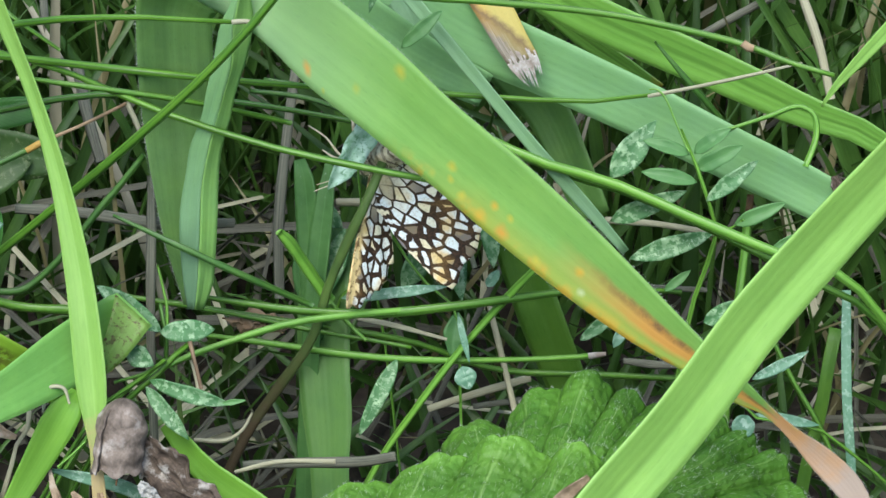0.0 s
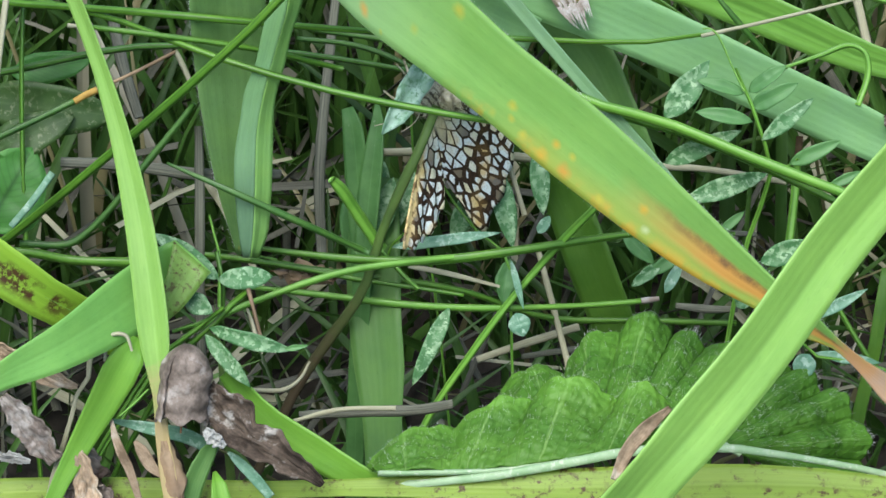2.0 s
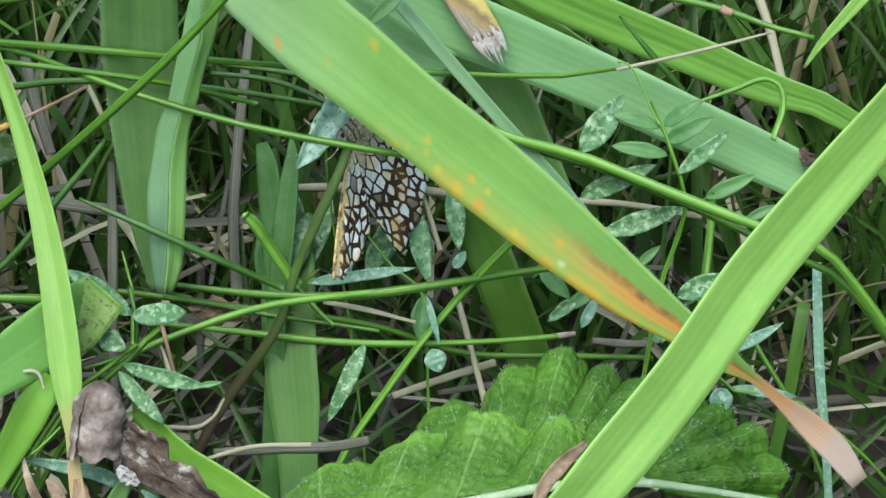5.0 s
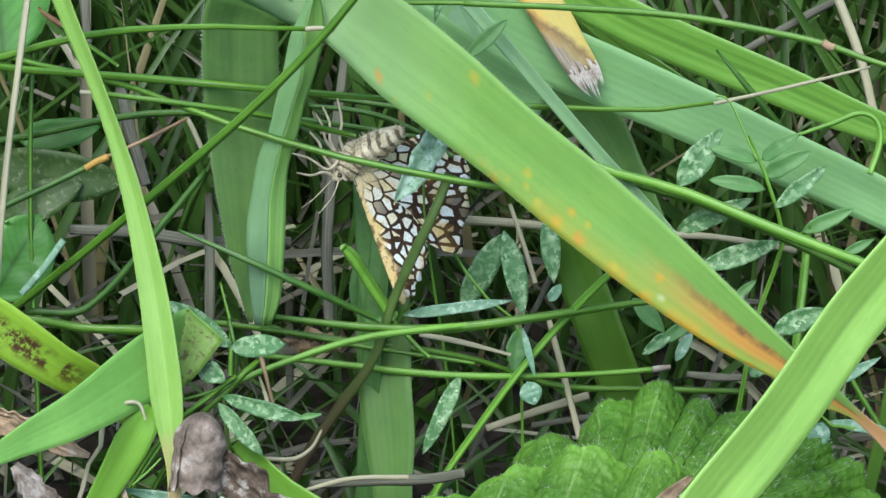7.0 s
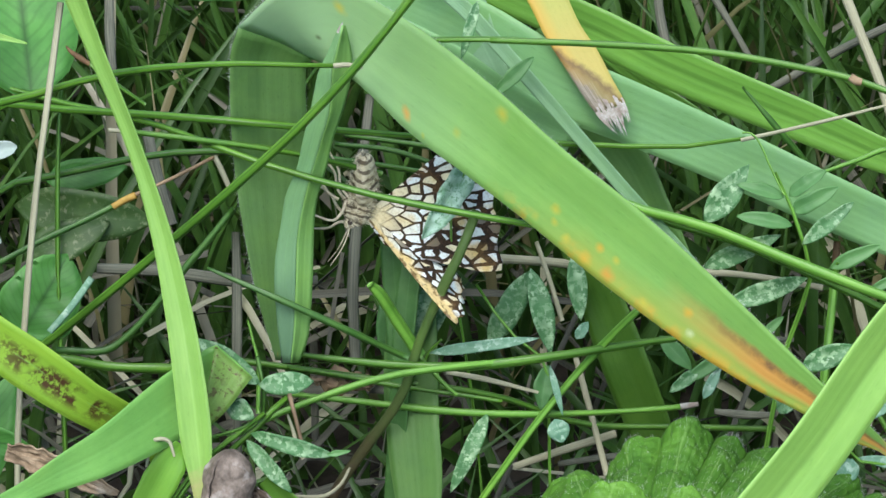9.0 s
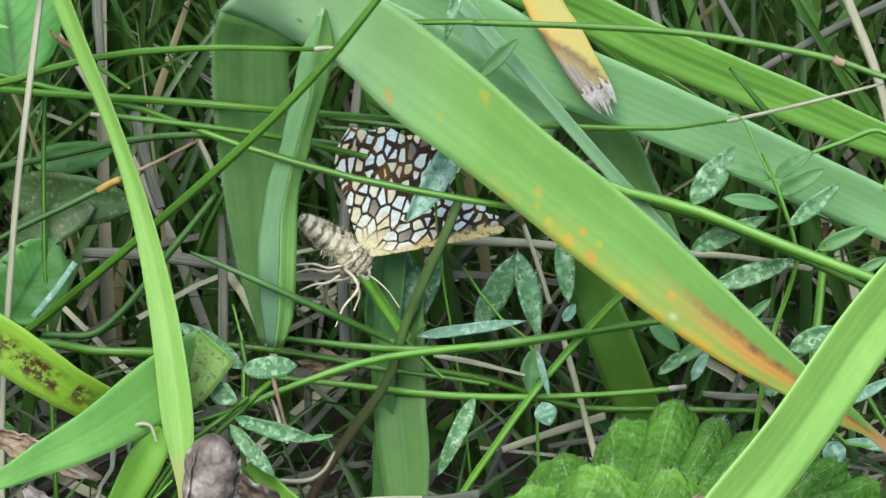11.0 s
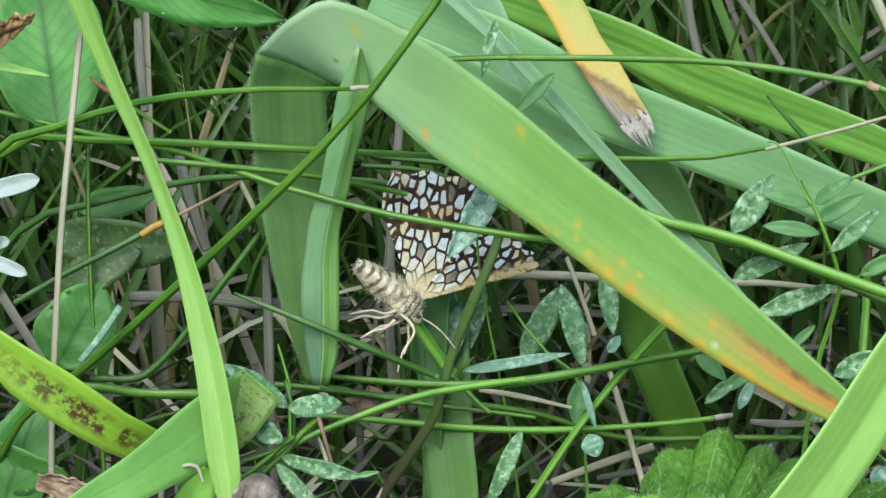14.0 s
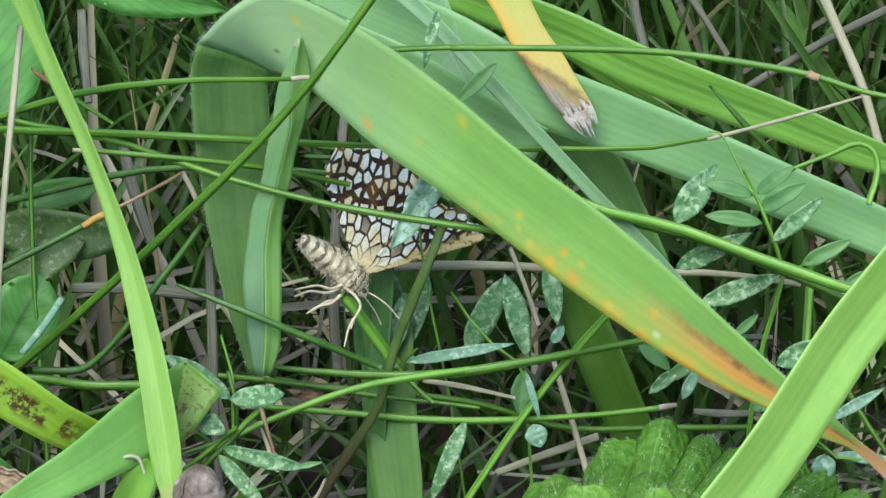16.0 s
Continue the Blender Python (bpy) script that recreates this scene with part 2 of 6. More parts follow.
M_BIG = blade_mat("sick_blade", (0.245, 0.485, 0.11), (0.185, 0.41, 0.085), scorch=True, rough=0.5, lines=7, translucent=0.42, ridge=0.16,
                  spots=[(0.177, 0.85, 0.070, (0.74, 0.3, 0.04)),
                         (0.301, 0.18, 0.080, (0.6, 0.52, 0.06)),
                         (0.252, 0.68, 0.060, (0.42, 0.46, 0.07)),
                         (0.482, 0.88, 0.090, (0.74, 0.3, 0.04)),
                         (0.397, 0.65, 0.070, (0.6, 0.52, 0.06)),
                         (0.402, 0.78, 0.050, (0.6, 0.52, 0.06)),
                         (0.422, 0.85, 0.060, (0.6, 0.52, 0.06)),
                         (0.461, 0.68, 0.060, (0.72, 0.42, 0.04)),
                         (0.451, 0.90, 0.090, (0.72, 0.42, 0.04)),
                         (0.484, 0.68, 0.050, (0.6, 0.52, 0.06)),
                         (0.379, 0.88, 0.050, (0.42, 0.46, 0.07)),
                         (0.583, 0.62, 0.070, (0.72, 0.42, 0.04)),
                         (0.596, 0.83, 0.060, (0.62, 0.7, 0.4)),
                         (0.721, 0.98, 0.070, (0.74, 0.3, 0.04)),
                         (0.102, 0.25, 0.070, (0.6, 0.52, 0.06)),
                         (0.060, 0.62, 0.035, (0.06, 0.05, 0.02)),
                         (0.533, 0.88, 0.060, (0.6, 0.52, 0.06)),
                         (0.204, 0.93, 0.030, (0.42, 0.46, 0.07))])
M_RIGHT = blade_mat("young_blade", (0.31, 0.57, 0.13), (0.22, 0.45, 0.085), rough=0.42, lines=7, groove_shade=0.65, ridge=0.2)
M_LEFT = blade_mat("narrow_blade", (0.27, 0.49, 0.11), (0.20, 0.41, 0.07), yellow=(0.46, 0.36, 0.17), at=(0.78, 0.86), rough=0.45, lines=6)
M_CUT = blade_mat("bent_blade", (0.21, 0.48, 0.11), (0.155, 0.39, 0.08), rough=0.4, lines=6)
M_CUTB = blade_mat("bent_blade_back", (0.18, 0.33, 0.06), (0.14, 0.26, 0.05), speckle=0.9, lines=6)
M_RUST = blade_mat("rusty_blade", (0.29, 0.50, 0.045), (0.20, 0.41, 0.03), speckle=1.0, stain=(0.70, 0.91), lines=6)
M_SHORT = blade_mat("bright_blade", (0.19, 0.42, 0.05), (0.13, 0.34, 0.035), lines=5)
M_WAX = blade_mat("waxy_sheath", (0.18, 0.39, 0.11), (0.11, 0.29, 0.075), wax=0.22, yellow=(0.11, 0.22, 0.12), at=(0.42, 0.9), rough=0.55, lines=6, translucent=0.25)
# M_HANG: underside of the M_BIG leaf, its shade put into a darker green
M_HANG = blade_mat("blade_painted_shade", (0.18, 0.36, 0.09), (0.07, 0.19, 0.036), wax=0.10, rough=0.5, lines=9, ridge=0.17, translucent=0.5, spots=[(0.02, 0.5, 0.1, (0.4, 0.3, 0.04))])
# M_BACK: the shade behind the stems is put into this darker green
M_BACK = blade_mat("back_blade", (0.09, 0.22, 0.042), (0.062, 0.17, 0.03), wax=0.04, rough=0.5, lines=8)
M_BLUE = blade_mat("bluish_blade", (0.19, 0.44, 0.14), (0.145, 0.36, 0.105), wax=0.22, rough=0.45, lines=8)
M_WAXY = blade_mat("pale_waxy_blade", (0.20, 0.41, 0.18), (0.14, 0.32, 0.12), wax=0.32, rough=0.5, lines=6)
M_LIME = blade_mat("lime_blade", (0.19, 0.44, 0.075), (0.135, 0.34, 0.05), yellow=(0.36, 0.3, 0.04), at=(0.9, 1.05), rough=0.4, lines=5, groove_shade=0.75, ridge=0.3)
# M_DEEP: shade low down among the blades, put into its green
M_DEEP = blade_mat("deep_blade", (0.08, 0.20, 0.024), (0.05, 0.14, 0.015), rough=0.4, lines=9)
M_YELLOW = blade_mat("yellowed_blade", (0.42, 0.50, 0.12), (0.34, 0.42, 0.08), yellow=(0.56, 0.47, 0.13), at=(0.2, 0.7), rough=0.5, lines=6, browned=True)
M_FRAY = plain_mat("frayed_tip", (0.60, 0.60, 0.56), (0.26, 0.22, 0.18), 900, 0.8, 0.15, third=(0.31, 0.26, 0.22))
M_STEM = blade_mat("stem_green", (0.098, 0.25, 0.024), (0.03, 0.11, 0.010), rough=0.36, lines=5, translucent=0.05, ridge=0.6)
# darker copy of M_STEM: the shade on these stems is put into the colour
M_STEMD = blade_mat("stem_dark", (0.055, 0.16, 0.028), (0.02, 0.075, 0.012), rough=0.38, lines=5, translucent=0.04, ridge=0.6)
M_STEML = blade_mat("stem_light", (0.17, 0.39, 0.055), (0.075, 0.23, 0.025), rough=0.36, lines=5, translucent=0.07, ridge=0.6)
M_STEMB = blade_mat("browned_stem", (0.07, 0.13, 0.03), (0.03, 0.06, 0.015), yellow=(0.055, 0.04, 0.02), at=(0.28, 0.5), rough=0.55, lines=4, translucent=0.05)
M_DRY = plain_mat("dry_straw", (0.50, 0.50, 0.34), (0.27, 0.26, 0.17), 700, 0.7, 0.1, stretch=(2, 14, 1))
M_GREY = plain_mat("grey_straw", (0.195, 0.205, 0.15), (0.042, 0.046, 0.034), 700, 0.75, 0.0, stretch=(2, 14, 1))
# M_LITTER: M_GREY darkened again, shade near the soil put into the straw
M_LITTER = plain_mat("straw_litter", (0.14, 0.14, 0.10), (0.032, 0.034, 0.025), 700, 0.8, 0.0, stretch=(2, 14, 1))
M_AMBER = plain_mat("amber_tip", (0.55, 0.36, 0.08), (0.36, 0.20, 0.04), 900, 0.6, 0.1)
M_BROWN = plain_mat("brown_tip", (0.24, 0.14, 0.06), (0.09, 0.045, 0.02), 900, 0.7)
M_DEAD = plain_mat("withered_leaf", (0.20, 0.15, 0.12), (0.045, 0.03, 0.022), 520, 0.8, 0.05, third=(0.34, 0.29, 0.25), bump=0.8)
M_TAN = plain_mat("tan_leaf", (0.46, 0.34, 0.21), (0.28, 0.18, 0.10), 420, 0.75, 0.15, third=(0.2, 0.14, 0.09), bump=0.6)
M_VETCH = vetch_mat("vetch_leaf", (0.11, 0.27, 0.085), (0.065, 0.19, 0.055), (0.33, 0.42, 0.28), 0.0)
M_MINED = vetch_mat("mined_vetch_leaf", (0.09, 0.24, 0.09), (0.05, 0.155, 0.055), (0.34, 0.52, 0.30), 0.72)
M_PALE = vetch_mat("pale_leaf", (0.19, 0.36, 0.24), (0.10, 0.25, 0.15), (0.36, 0.52, 0.40), 0.55)
M_RIB = blade_mat("midrib", (0.17, 0.39, 0.08), (0.13, 0.34, 0.06), lines=2)
M_MOTHLEAF = vetch_mat("curled_vetch_leaf", (0.26, 0.48, 0.30), (0.08, 0.22, 0.12), (0.50, 0.70, 0.57), 1.0)
M_CROSS = vetch_mat("pale_stalk", (0.36, 0.50, 0.30), (0.24, 0.40, 0.20), (0.5, 0.58, 0.42), 0.4)
M_CLOVER = vetch_mat("clover_leaf", (0.10, 0.32, 0.06), (0.06, 0.22, 0.04), (0.30, 0.46, 0.30), 0.0, 0.5)
M_LYING = blade_mat("lying_blade", (0.26, 0.38, 0.05), (0.17, 0.28, 0.03), yellow=(0.46, 0.40, 0.20), at=(0.75, 1.05), speckle=0.5, lines=6)
M_OLIVE = vetch_mat("olive_leaf", (0.056, 0.12, 0.028), (0.03, 0.075, 0.017), (0.19, 0.24, 0.12), 0.4)
M_FLECK = vetch_mat("flecked_blade", (0.09, 0.22, 0.06), (0.05, 0.145, 0.035), (0.30, 0.42, 0.26), -0.25)


# ---------------------------------------------------------------- builders
def part(name, bm, material, parent=None, label=""):
    """Links a bmesh as one mesh object, under a thing or a part where one is given."""
    me = bpy.data.meshes.new(name)
    bm.to_mesh(me)
    bm.free()
    for m in material if isinstance(material, (list, tuple)) else [material]:
        me.materials.append(m)
    for p in me.polygons:
        p.use_smooth = True
    ob = new(name, me)
    if parent is not None:
        ob.parent = parent
    if label:
        ob["label"] = label
    return ob


def spline(rows, n):
    """n + 1 points on a smooth curve through rows of numbers, evenly by chord length, with the share of the way of each."""
    p = np.array(rows, float)
    if len(p) == 2:
        f = np.linspace(0, 1, n + 1)
        return p[0] + (p[1] - p[0]) * f[:, None], f
    step = np.linalg.norm(np.diff(p[:, :3], axis=0), axis=1) + 1e-9
    s = np.concatenate([[0], np.cumsum(step)])
    tan = np.zeros_like(p)
    tan[1:-1] = (p[2:] - p[:-2]) / (s[2:] - s[:-2])[:, None]
    tan[0], tan[-1] = (p[1] - p[0]) / step[0], (p[-1] - p[-2]) / step[-1]
    at = np.linspace(0, s[-1], n + 1)
    i = np.clip(np.searchsorted(s, at, side="right") - 1, 0, len(p) - 2)
    h = (s[i + 1] - s[i])[:, None]
    f = ((at - s[i])[:, None]) / h
    out = (2 * f**3 - 3 * f**2 + 1) * p[i] + (f**3 - 2 * f**2 + f) * h * tan[i] + (-2 * f**3 + 3 * f**2) * p[i + 1] + (f**3 - f**2) * h * tan[i + 1]
    return out, at / s[-1]


def strip_mesh(rows, keel=0.12, n=30, across=8, thick=0.16, wave=0.0, back=False, seed=0):
    """A leaf blade. rows: centre and half-width vector, six numbers in mm a row. It is folded a little along its midrib and has two faces and a rim."""
    pts, share = spline(rows, n)
    bm = bmesh.new()
    uvl = bm.loops.layers.uv.new("UVMap")
    top, low = [], []
    for k in range(n + 1):
        c, w = Vector(pts[k, :3]), Vector(pts[k, 3:])
        t = Vector(pts[min(k + 1, n), :3] - pts[max(k - 1, 0), :3])
        nor = w.cross(t)
        nor = nor.normalized() if nor.length > 1e-9 else TOWARDS.copy()
        if nor.dot(TOWARDS) < 0 and not back:
            nor = -nor
        a, b = [], []
        for j in range(across + 1):
            s = 2 * j / across - 1
            lift = keel * w.length * (abs(s) ** 1.3 - 0.5) + wave * w.length * noise.noise((share[k] * 9 + seed, s * 1.3, seed * 1.7))
            p = c + w * s + nor * lift
            a.append(bm.verts.new((p + nor * thick * 0.5) * MM))
            b.append(bm.verts.new((p - nor * thick * 0.5) * MM))
        top.append(a)
        low.append(b)

    def face(vs, uvs):
        f = bm.faces.new(vs)
        for lp, q in zip(f.loops, uvs):
            lp[uvl].uv = q

    for k in range(n):
        u0, u1 = share[k], share[k + 1]
        for j in range(across):
            v0, v1 = j / across, (j + 1) / across
            face((top[k][j], top[k][j + 1], top[k + 1][j + 1], top[k + 1][j]), ((u0, v0), (u0, v1), (u1, v1), (u1, v0)))
            face((low[k][j + 1], low[k][j], low[k + 1][j], low[k + 1][j + 1]), ((u0, v1), (u0, v0), (u1, v0), (u1, v1)))
        for j, v in ((0, 0.0), (across, 1.0)):
            face((low[k][j], top[k][j], top[k + 1][j], low[k + 1][j]), ((u0, v), (u0, v), (u1, v), (u1, v)))
    for k in (0, n):
        for j in range(across):
            face((top[k][j], low[k][j], low[k][j + 1], top[k][j + 1]), ((share[k], j / across),) * 2 + ((share[k], (j + 1) / across),) * 2)
    bmesh.ops.recalc_face_normals(bm, faces=bm.faces)
    return bm


def tube_into(bm, rows, n=18, sides=7, flat=1.0, close=True):
    """A stem through rows of centre and radius in mm, laid into bm."""
    uvl = bm.loops.layers.uv.verify()
    pts, share = spline(rows, n)
    rings, side = [], None
    for k in range(n + 1):
        t = Vector(pts[min(k + 1, n), :3] - pts[max(k - 1, 0), :3]).normalized()
        if side is None:
            side = t.cross(TOWARDS)
            side = side.normalized() if side.length > 1e-3 else t.orthogonal().normalized()
        side = (side - t * side.dot(t)).normalized()
        up, c = t.cross(side), Vector(pts[k, :3])
        r = max(pts[k, 3] * (1 + 0.14 * noise.noise(c * 0.35)), 0.02)
        rings.append([bm.verts.new((c + (side * math.cos(a) + up * math.sin(a) * flat) * r * (0.9 + 0.1 * math.cos(3 * a))) * MM) for a in [2 * math.pi * j / sides for j in range(sides)]])
    for k in range(n):
        for j in range(sides):
            i = (j + 1) % sides
            f = bm.faces.new((rings[k][j], rings[k][i], rings[k + 1][i], rings[k + 1][j]))
            for lp, q in zip(f.loops, ((share[k], j / sides), (share[k], (j + 1) / sides), (share[k + 1], (j + 1) / sides), (share[k + 1], j / sides))):
                lp[uvl].uv = q
    if close:
        bm.faces.new(rings[0])
        bm.faces.new(rings[-1][::-1])
    return bm


def tube_mesh(rows, n=18, sides=8, flat=1.0):
    return tube_into(bmesh.new(), rows, n, sides, flat)


def grass_blade(rows, material, label, keel=0.12, n=30, across=8, wave=0.03, thick=0.16, rib=True, name="grass_leaf"):
    """One grass leaf: its lamina, and the midrib that stands a little proud of it."""
    top = tagged(new(name), label, name.replace("_", " "))
    part("lamina", strip_mesh(rows, keel, n, across, thick, wave, seed=len(bpy.data.meshes) * 0.37), material, top)
    if rib:
        half = [Vector(r[3:]).length for r in rows]
        line = [(*(Vector(r[:3]) + -TOWARDS * (thick * 0.55 + keel * 0.5 * h)), max(0.04, 0.11 * h)) for r, h in zip(rows, half)]
        part("midrib", tube_mesh(line, n, 8, 0.18), M_RIB, top)
    return top


def grass_stem(rows, material, label, name="grass_stalk", n=26, flat=0.85, ends=()):
    """A stalk, with its joints, sheaths or dry ends as parts."""
    top = tagged(new(name), label, name.replace("_", " "), name.replace("_", " ") + "s in the tangle")
    part("straw" if "straw" in name else "culm", tube_mesh(rows, n, 9, flat), material, top)
    for what, more, stuff in ends:
        part(what, tube_mesh(more, 10, 8, flat), stuff, top)
    return top


def leaflet_mesh(base, tip, half, fold=0.35, tilt=0.0, curl=0.16, shape=1.0, wave=0.2, n=14, across=6):
    """A small pointed leaf from base to tip, folded along its midrib."""
    b, t = Vector(base), Vector(tip)
    along = t - b
    side = along.cross(TOWARDS).normalized() * half
    side = Matrix.Rotation(tilt, 3, along.normalized()) @ side
    rows = []
    nor = side.cross(along).normalized()
    if nor.dot(TOWARDS) < 0:
        nor = -nor
    for k in range(9):
        f = k / 8
        w = max(0.03, math.sin(math.pi * f ** (0.85 * shape)) ** 0.7)
        c = b + along * f + nor * (-curl * along.length * (f - 0.5) ** 2 * 2)
        rows.append((*c, *(side * 0.86 * w * (1 + 0.25 * noise.noise((f * 3, b.x, b.z))))))
    return strip_mesh(rows, fold, n, across, 0.1, wave, seed=b.x)


def spray(name, label, category, stems, leaves, stem_material):
    """A leafy plant: stems as tubes, and each leaf a part of its own."""
    top = tagged(new(name), label, category)
    for what, rows in stems:
        part(what, tube_mesh(rows, 16, 6), stem_material, top)
    for base, tip, half, material, *rest in leaves:
        part("leaflet", leaflet_mesh(base, tip, half, *rest), material, top)
    return top


def big_blade(rows):
    """The blade that arches over and crosses in front: two laminas of one leaf, a midrib, and a fringe of fine hairs on its edges."""
    top = tagged(new("grass_leaf"), "broad arching grass blade with orange rust spots and a dying tip", "grass leaf")
    part("hanging_lamina", strip_mesh(rows[:5], 0.14, 40, 12, 0.2, 0.03), M_HANG, top, "finely striped underside, its shade painted into the green")
    part("lamina", strip_mesh(rows[4:], 0.09, 80, 12, 0.2, 0.015), M_BIG, top)
    hairs = bmesh.new()
    pts, share = spline(rows, 420)
    r = random.Random(3)
    for k in range(2, 416):
        c, w = Vector(pts[k, :3]), Vector(pts[k, 3:])
        for s in (-1, 1):
            for _ in range(7 if k < 170 else 4):
                p = c + (Vector(pts[k + 1, :3]) - c) * r.random() + w * s * (1.0 - r.uniform(0, 0.03))
                q = p + (w.normalized() * s * r.uniform(0.03, 0.34) + Vector((r.uniform(-1, 1), r.uniform(-1, 1), r.uniform(-1, 1))) * 0.15)
                d = (q - p).cross(TOWARDS).normalized() * 0.008
                hairs.faces.new([hairs.verts.new(x * MM) for x in (p + d, p - d, q)])
    tagged(part("hair_fringe", hairs, M_HAIR, top), kind="stuff")
    return top


def folded_leaf(first, second, label):
    """A young leaf folded along its middle: a waxy outer half and a greener inner half, and a dry pointed tip."""
    top = tagged(new("young_leaf"), label, "young leaf")
    part("outer_half", strip_mesh(first, 0.12, 34, 6, 0.18, 0.04), M_WAX, top, "pale waxy half")
    part("inner_half", strip_mesh(second, 0.12, 34, 6, 0.18, 0.04, seed=2), M_FOLD, top, "bright green half")
    c, e = Vector(first[0][:3]), Vector(first[1][:3])
    part("dry_tip", tube_mesh([(*(c + (c - e) * 0.12), 0.03), (*c, 0.12), (*(c + (e - c) * 0.25), 0.24)], 8, 6), M_FRAY, top)
    return top


def clover_flower(petals, label):
    """Part of a clover head: narrow rolled petals round a short stalk."""
    top = tagged(new("clover_flower"), label, "flower")
    for base, tip, half in petals:
        b, t = Vector(base), Vector(tip)
        side = (t - b).cross(TOWARDS).normalized() * half
        part("petal", strip_mesh([(*(b + (t - b) * f + TOWARDS * 0.6 * math.sin(f * 2.6)), *(side * w)) for f, w in ((0, 0.4), (0.3, 0.8), (0.6, 1.0), (0.8, 0.95), (0.92, 0.75), (0.98, 0.45), (1.0, 0.15))], 0.5, 20, 8, 0.12, 0.1, seed=b.z), M_PETAL, top)
    b = Vector(petals[0][0])
    part("flower_stalk", tube_mesh([(*(b + Vector((-2, 2, 0))), 0.6), (*(b + Vector((-5, 6, -20))), 0.5), (b.x - 6, b.y + 9, -1.0, 0.5)], 12, 7), M_STEML, top)
    return top


def frayed_tip(rows):
    """The dead, split end of the yellowed blade: separate ragged fibres."""
    top = tagged(new("frayed_blade_tip"), "ragged bleached tip of the yellowed blade", "blade tip")
    c = [Vector(r[:3]) for r in rows]
    w = [Vector(r[3:]) for r in rows]
    r = random.Random(5)
    for j in range(19):
        s = -0.92 + 1.84 * j / 18
        end = 0.35 + 0.65 * r.random()
        a, b = c[0] + w[0] * s, c[1] + w[1] * s
        a = a + (b - a) * r.uniform(-0.2, 0.85)
        e = b + (c[2] + w[2] * (s + r.uniform(-0.25, 0.25)) - b) * end * 1.15
        rr = [(*a, *(w[0] / 17)), (*b, *(w[1] / 16)), (*e, *(w[2] / 60))]
        part("fibre", strip_mesh(rr, 0.2, 8, 4, 0.12, 0.3, seed=j), M_FRAY, top)
    return top


def toothed_leaf(arcs, bulge, material, label, seed, hair=2600):
    """A soft leaf that rises from its midrib to a rim of large rounded teeth, one pleated sheet. arcs: for each tooth the two ends of its foot on the midrib, then its left notch, crown and right notch (mm)."""
    top = tagged(new("toothed_leaf"), label, "leaf")
    n, m = 22, 30
    bm, hairs = bmesh.new(), bmesh.new()
    uvl = bm.loops.layers.uv.new("UVMap")
    r = random.Random(seed)
    teeth = [[Vector(p) for p in arc] for arc in arcs]
    for one, two in zip(teeth, teeth[1:]):
        # neighbours share the notch between them and the foot below it
        for i, j in ((4, 2), (1, 0)):
            one[i] = two[j] = (one[i] + two[j]) / 2

    def at(no, f, q):
        a, b, left, crown, right = teeth[no]
        ab = (left - right).length
        h = math.sin(math.pi * f ** (1 + 0.3 * noise.noise((no * 1.7, seed, 9.0)))) ** 0.75 if 0 < f < 1 else 0.0
        rim = left + (right - left) * f + (crown - (left + right) / 2) * h + (crown - a).normalized() * (0.10 * noise.noise((f * 5 + no * 5, 0, seed)) * h + ab * 0.10 * (abs(math.sin(math.pi * (f * 2.5 + 0.25 * noise.noise((no * 2.3, 4.0, seed))))) ** 0.7 - 0.6) * min(1.0, 6 * min(f, 1 - f)) * max(0.0, q - 0.6) / 0.4)
        foot = a + (b - a) * f
        fan = min(1.0, q * 1.02)
        p = foot + (rim - foot) * fan
        nor = (rim - foot).cross(right - left).normalized()
        if nor.dot(TOWARDS) < 0:
            nor = -nor
        pleat = 0.45 * bulge * ab * (math.sin(math.pi * f) ** 1.5 if 0 < f < 1 else 0.0) * q ** 2
        side = 0.05 * q * q * math.exp(-((f - 0.5) / 0.05) ** 2)
        droop = -0.10 * max(0.0, q - 0.72) ** 1.5 * ab
        wave = 0.55 * noise.noise(p * 0.22 + Vector((seed, 0, 0))) + 0.34 * noise.noise(p * 0.7) + 0.17 * noise.noise(p * 1.9)
        return p + nor * (pleat - side + droop + wave), nor

    columns = [(no, i / n) for no in range(len(teeth)) for i in range(n)] + [(len(teeth) - 1, 1.0)]
    grid = [[bm.verts.new(at(no, f, j / m)[0] * MM) for j in range(m + 1)] for no, f in columns]
    for i in range(len(columns) - 1):
        f0 = columns[i][1]
        for j in range(m):
            fc = bm.faces.new((grid[i][j], grid[i][j + 1], grid[i + 1][j + 1], grid[i + 1][j]))
            for lp, c in zip(fc.loops, ((f0, j), (f0, j + 1), (f0 + 1 / n, j + 1), (f0 + 1 / n, j))):
                lp[uvl].uv = (c[0], c[1] / m)
    for _ in range(hair):
        no, f, q = r.randrange(len(teeth)), r.random(), 1.0 if r.random() < 0.05 else r.uniform(0.15, 0.98)
        p, nor = at(no, f, q)
        out = (p - at(no, f, q - 0.1)[0]).normalized()
        e = p + nor * r.uniform(0.1, 0.4) + out * r.uniform(0.1, 0.55) + Vector((r.uniform(-0.2, 0.2), 0, r.uniform(-0.1, 0.2)))
        d = (e - p).cross(TOWARDS).normalized() * 0.017
        hairs.faces.new([hairs.verts.new(x * MM) for x in (p + d, p - d, e)])
    lam = part("lamina", bm, material, top)
    sol = lam.modifiers.new("thick", "SOLIDIFY")
    sol.thickness = 0.00025
    feet = [t[0] for t in teeth] + [teeth[-1][1]]
    part("midrib", tube_mesh([(*p, 0.3) for p in feet], 24, 7), M_CROSS, top)
    tagged(part("leaf_hair", hairs, M_HAIR, top), kind="stuff")
    return top


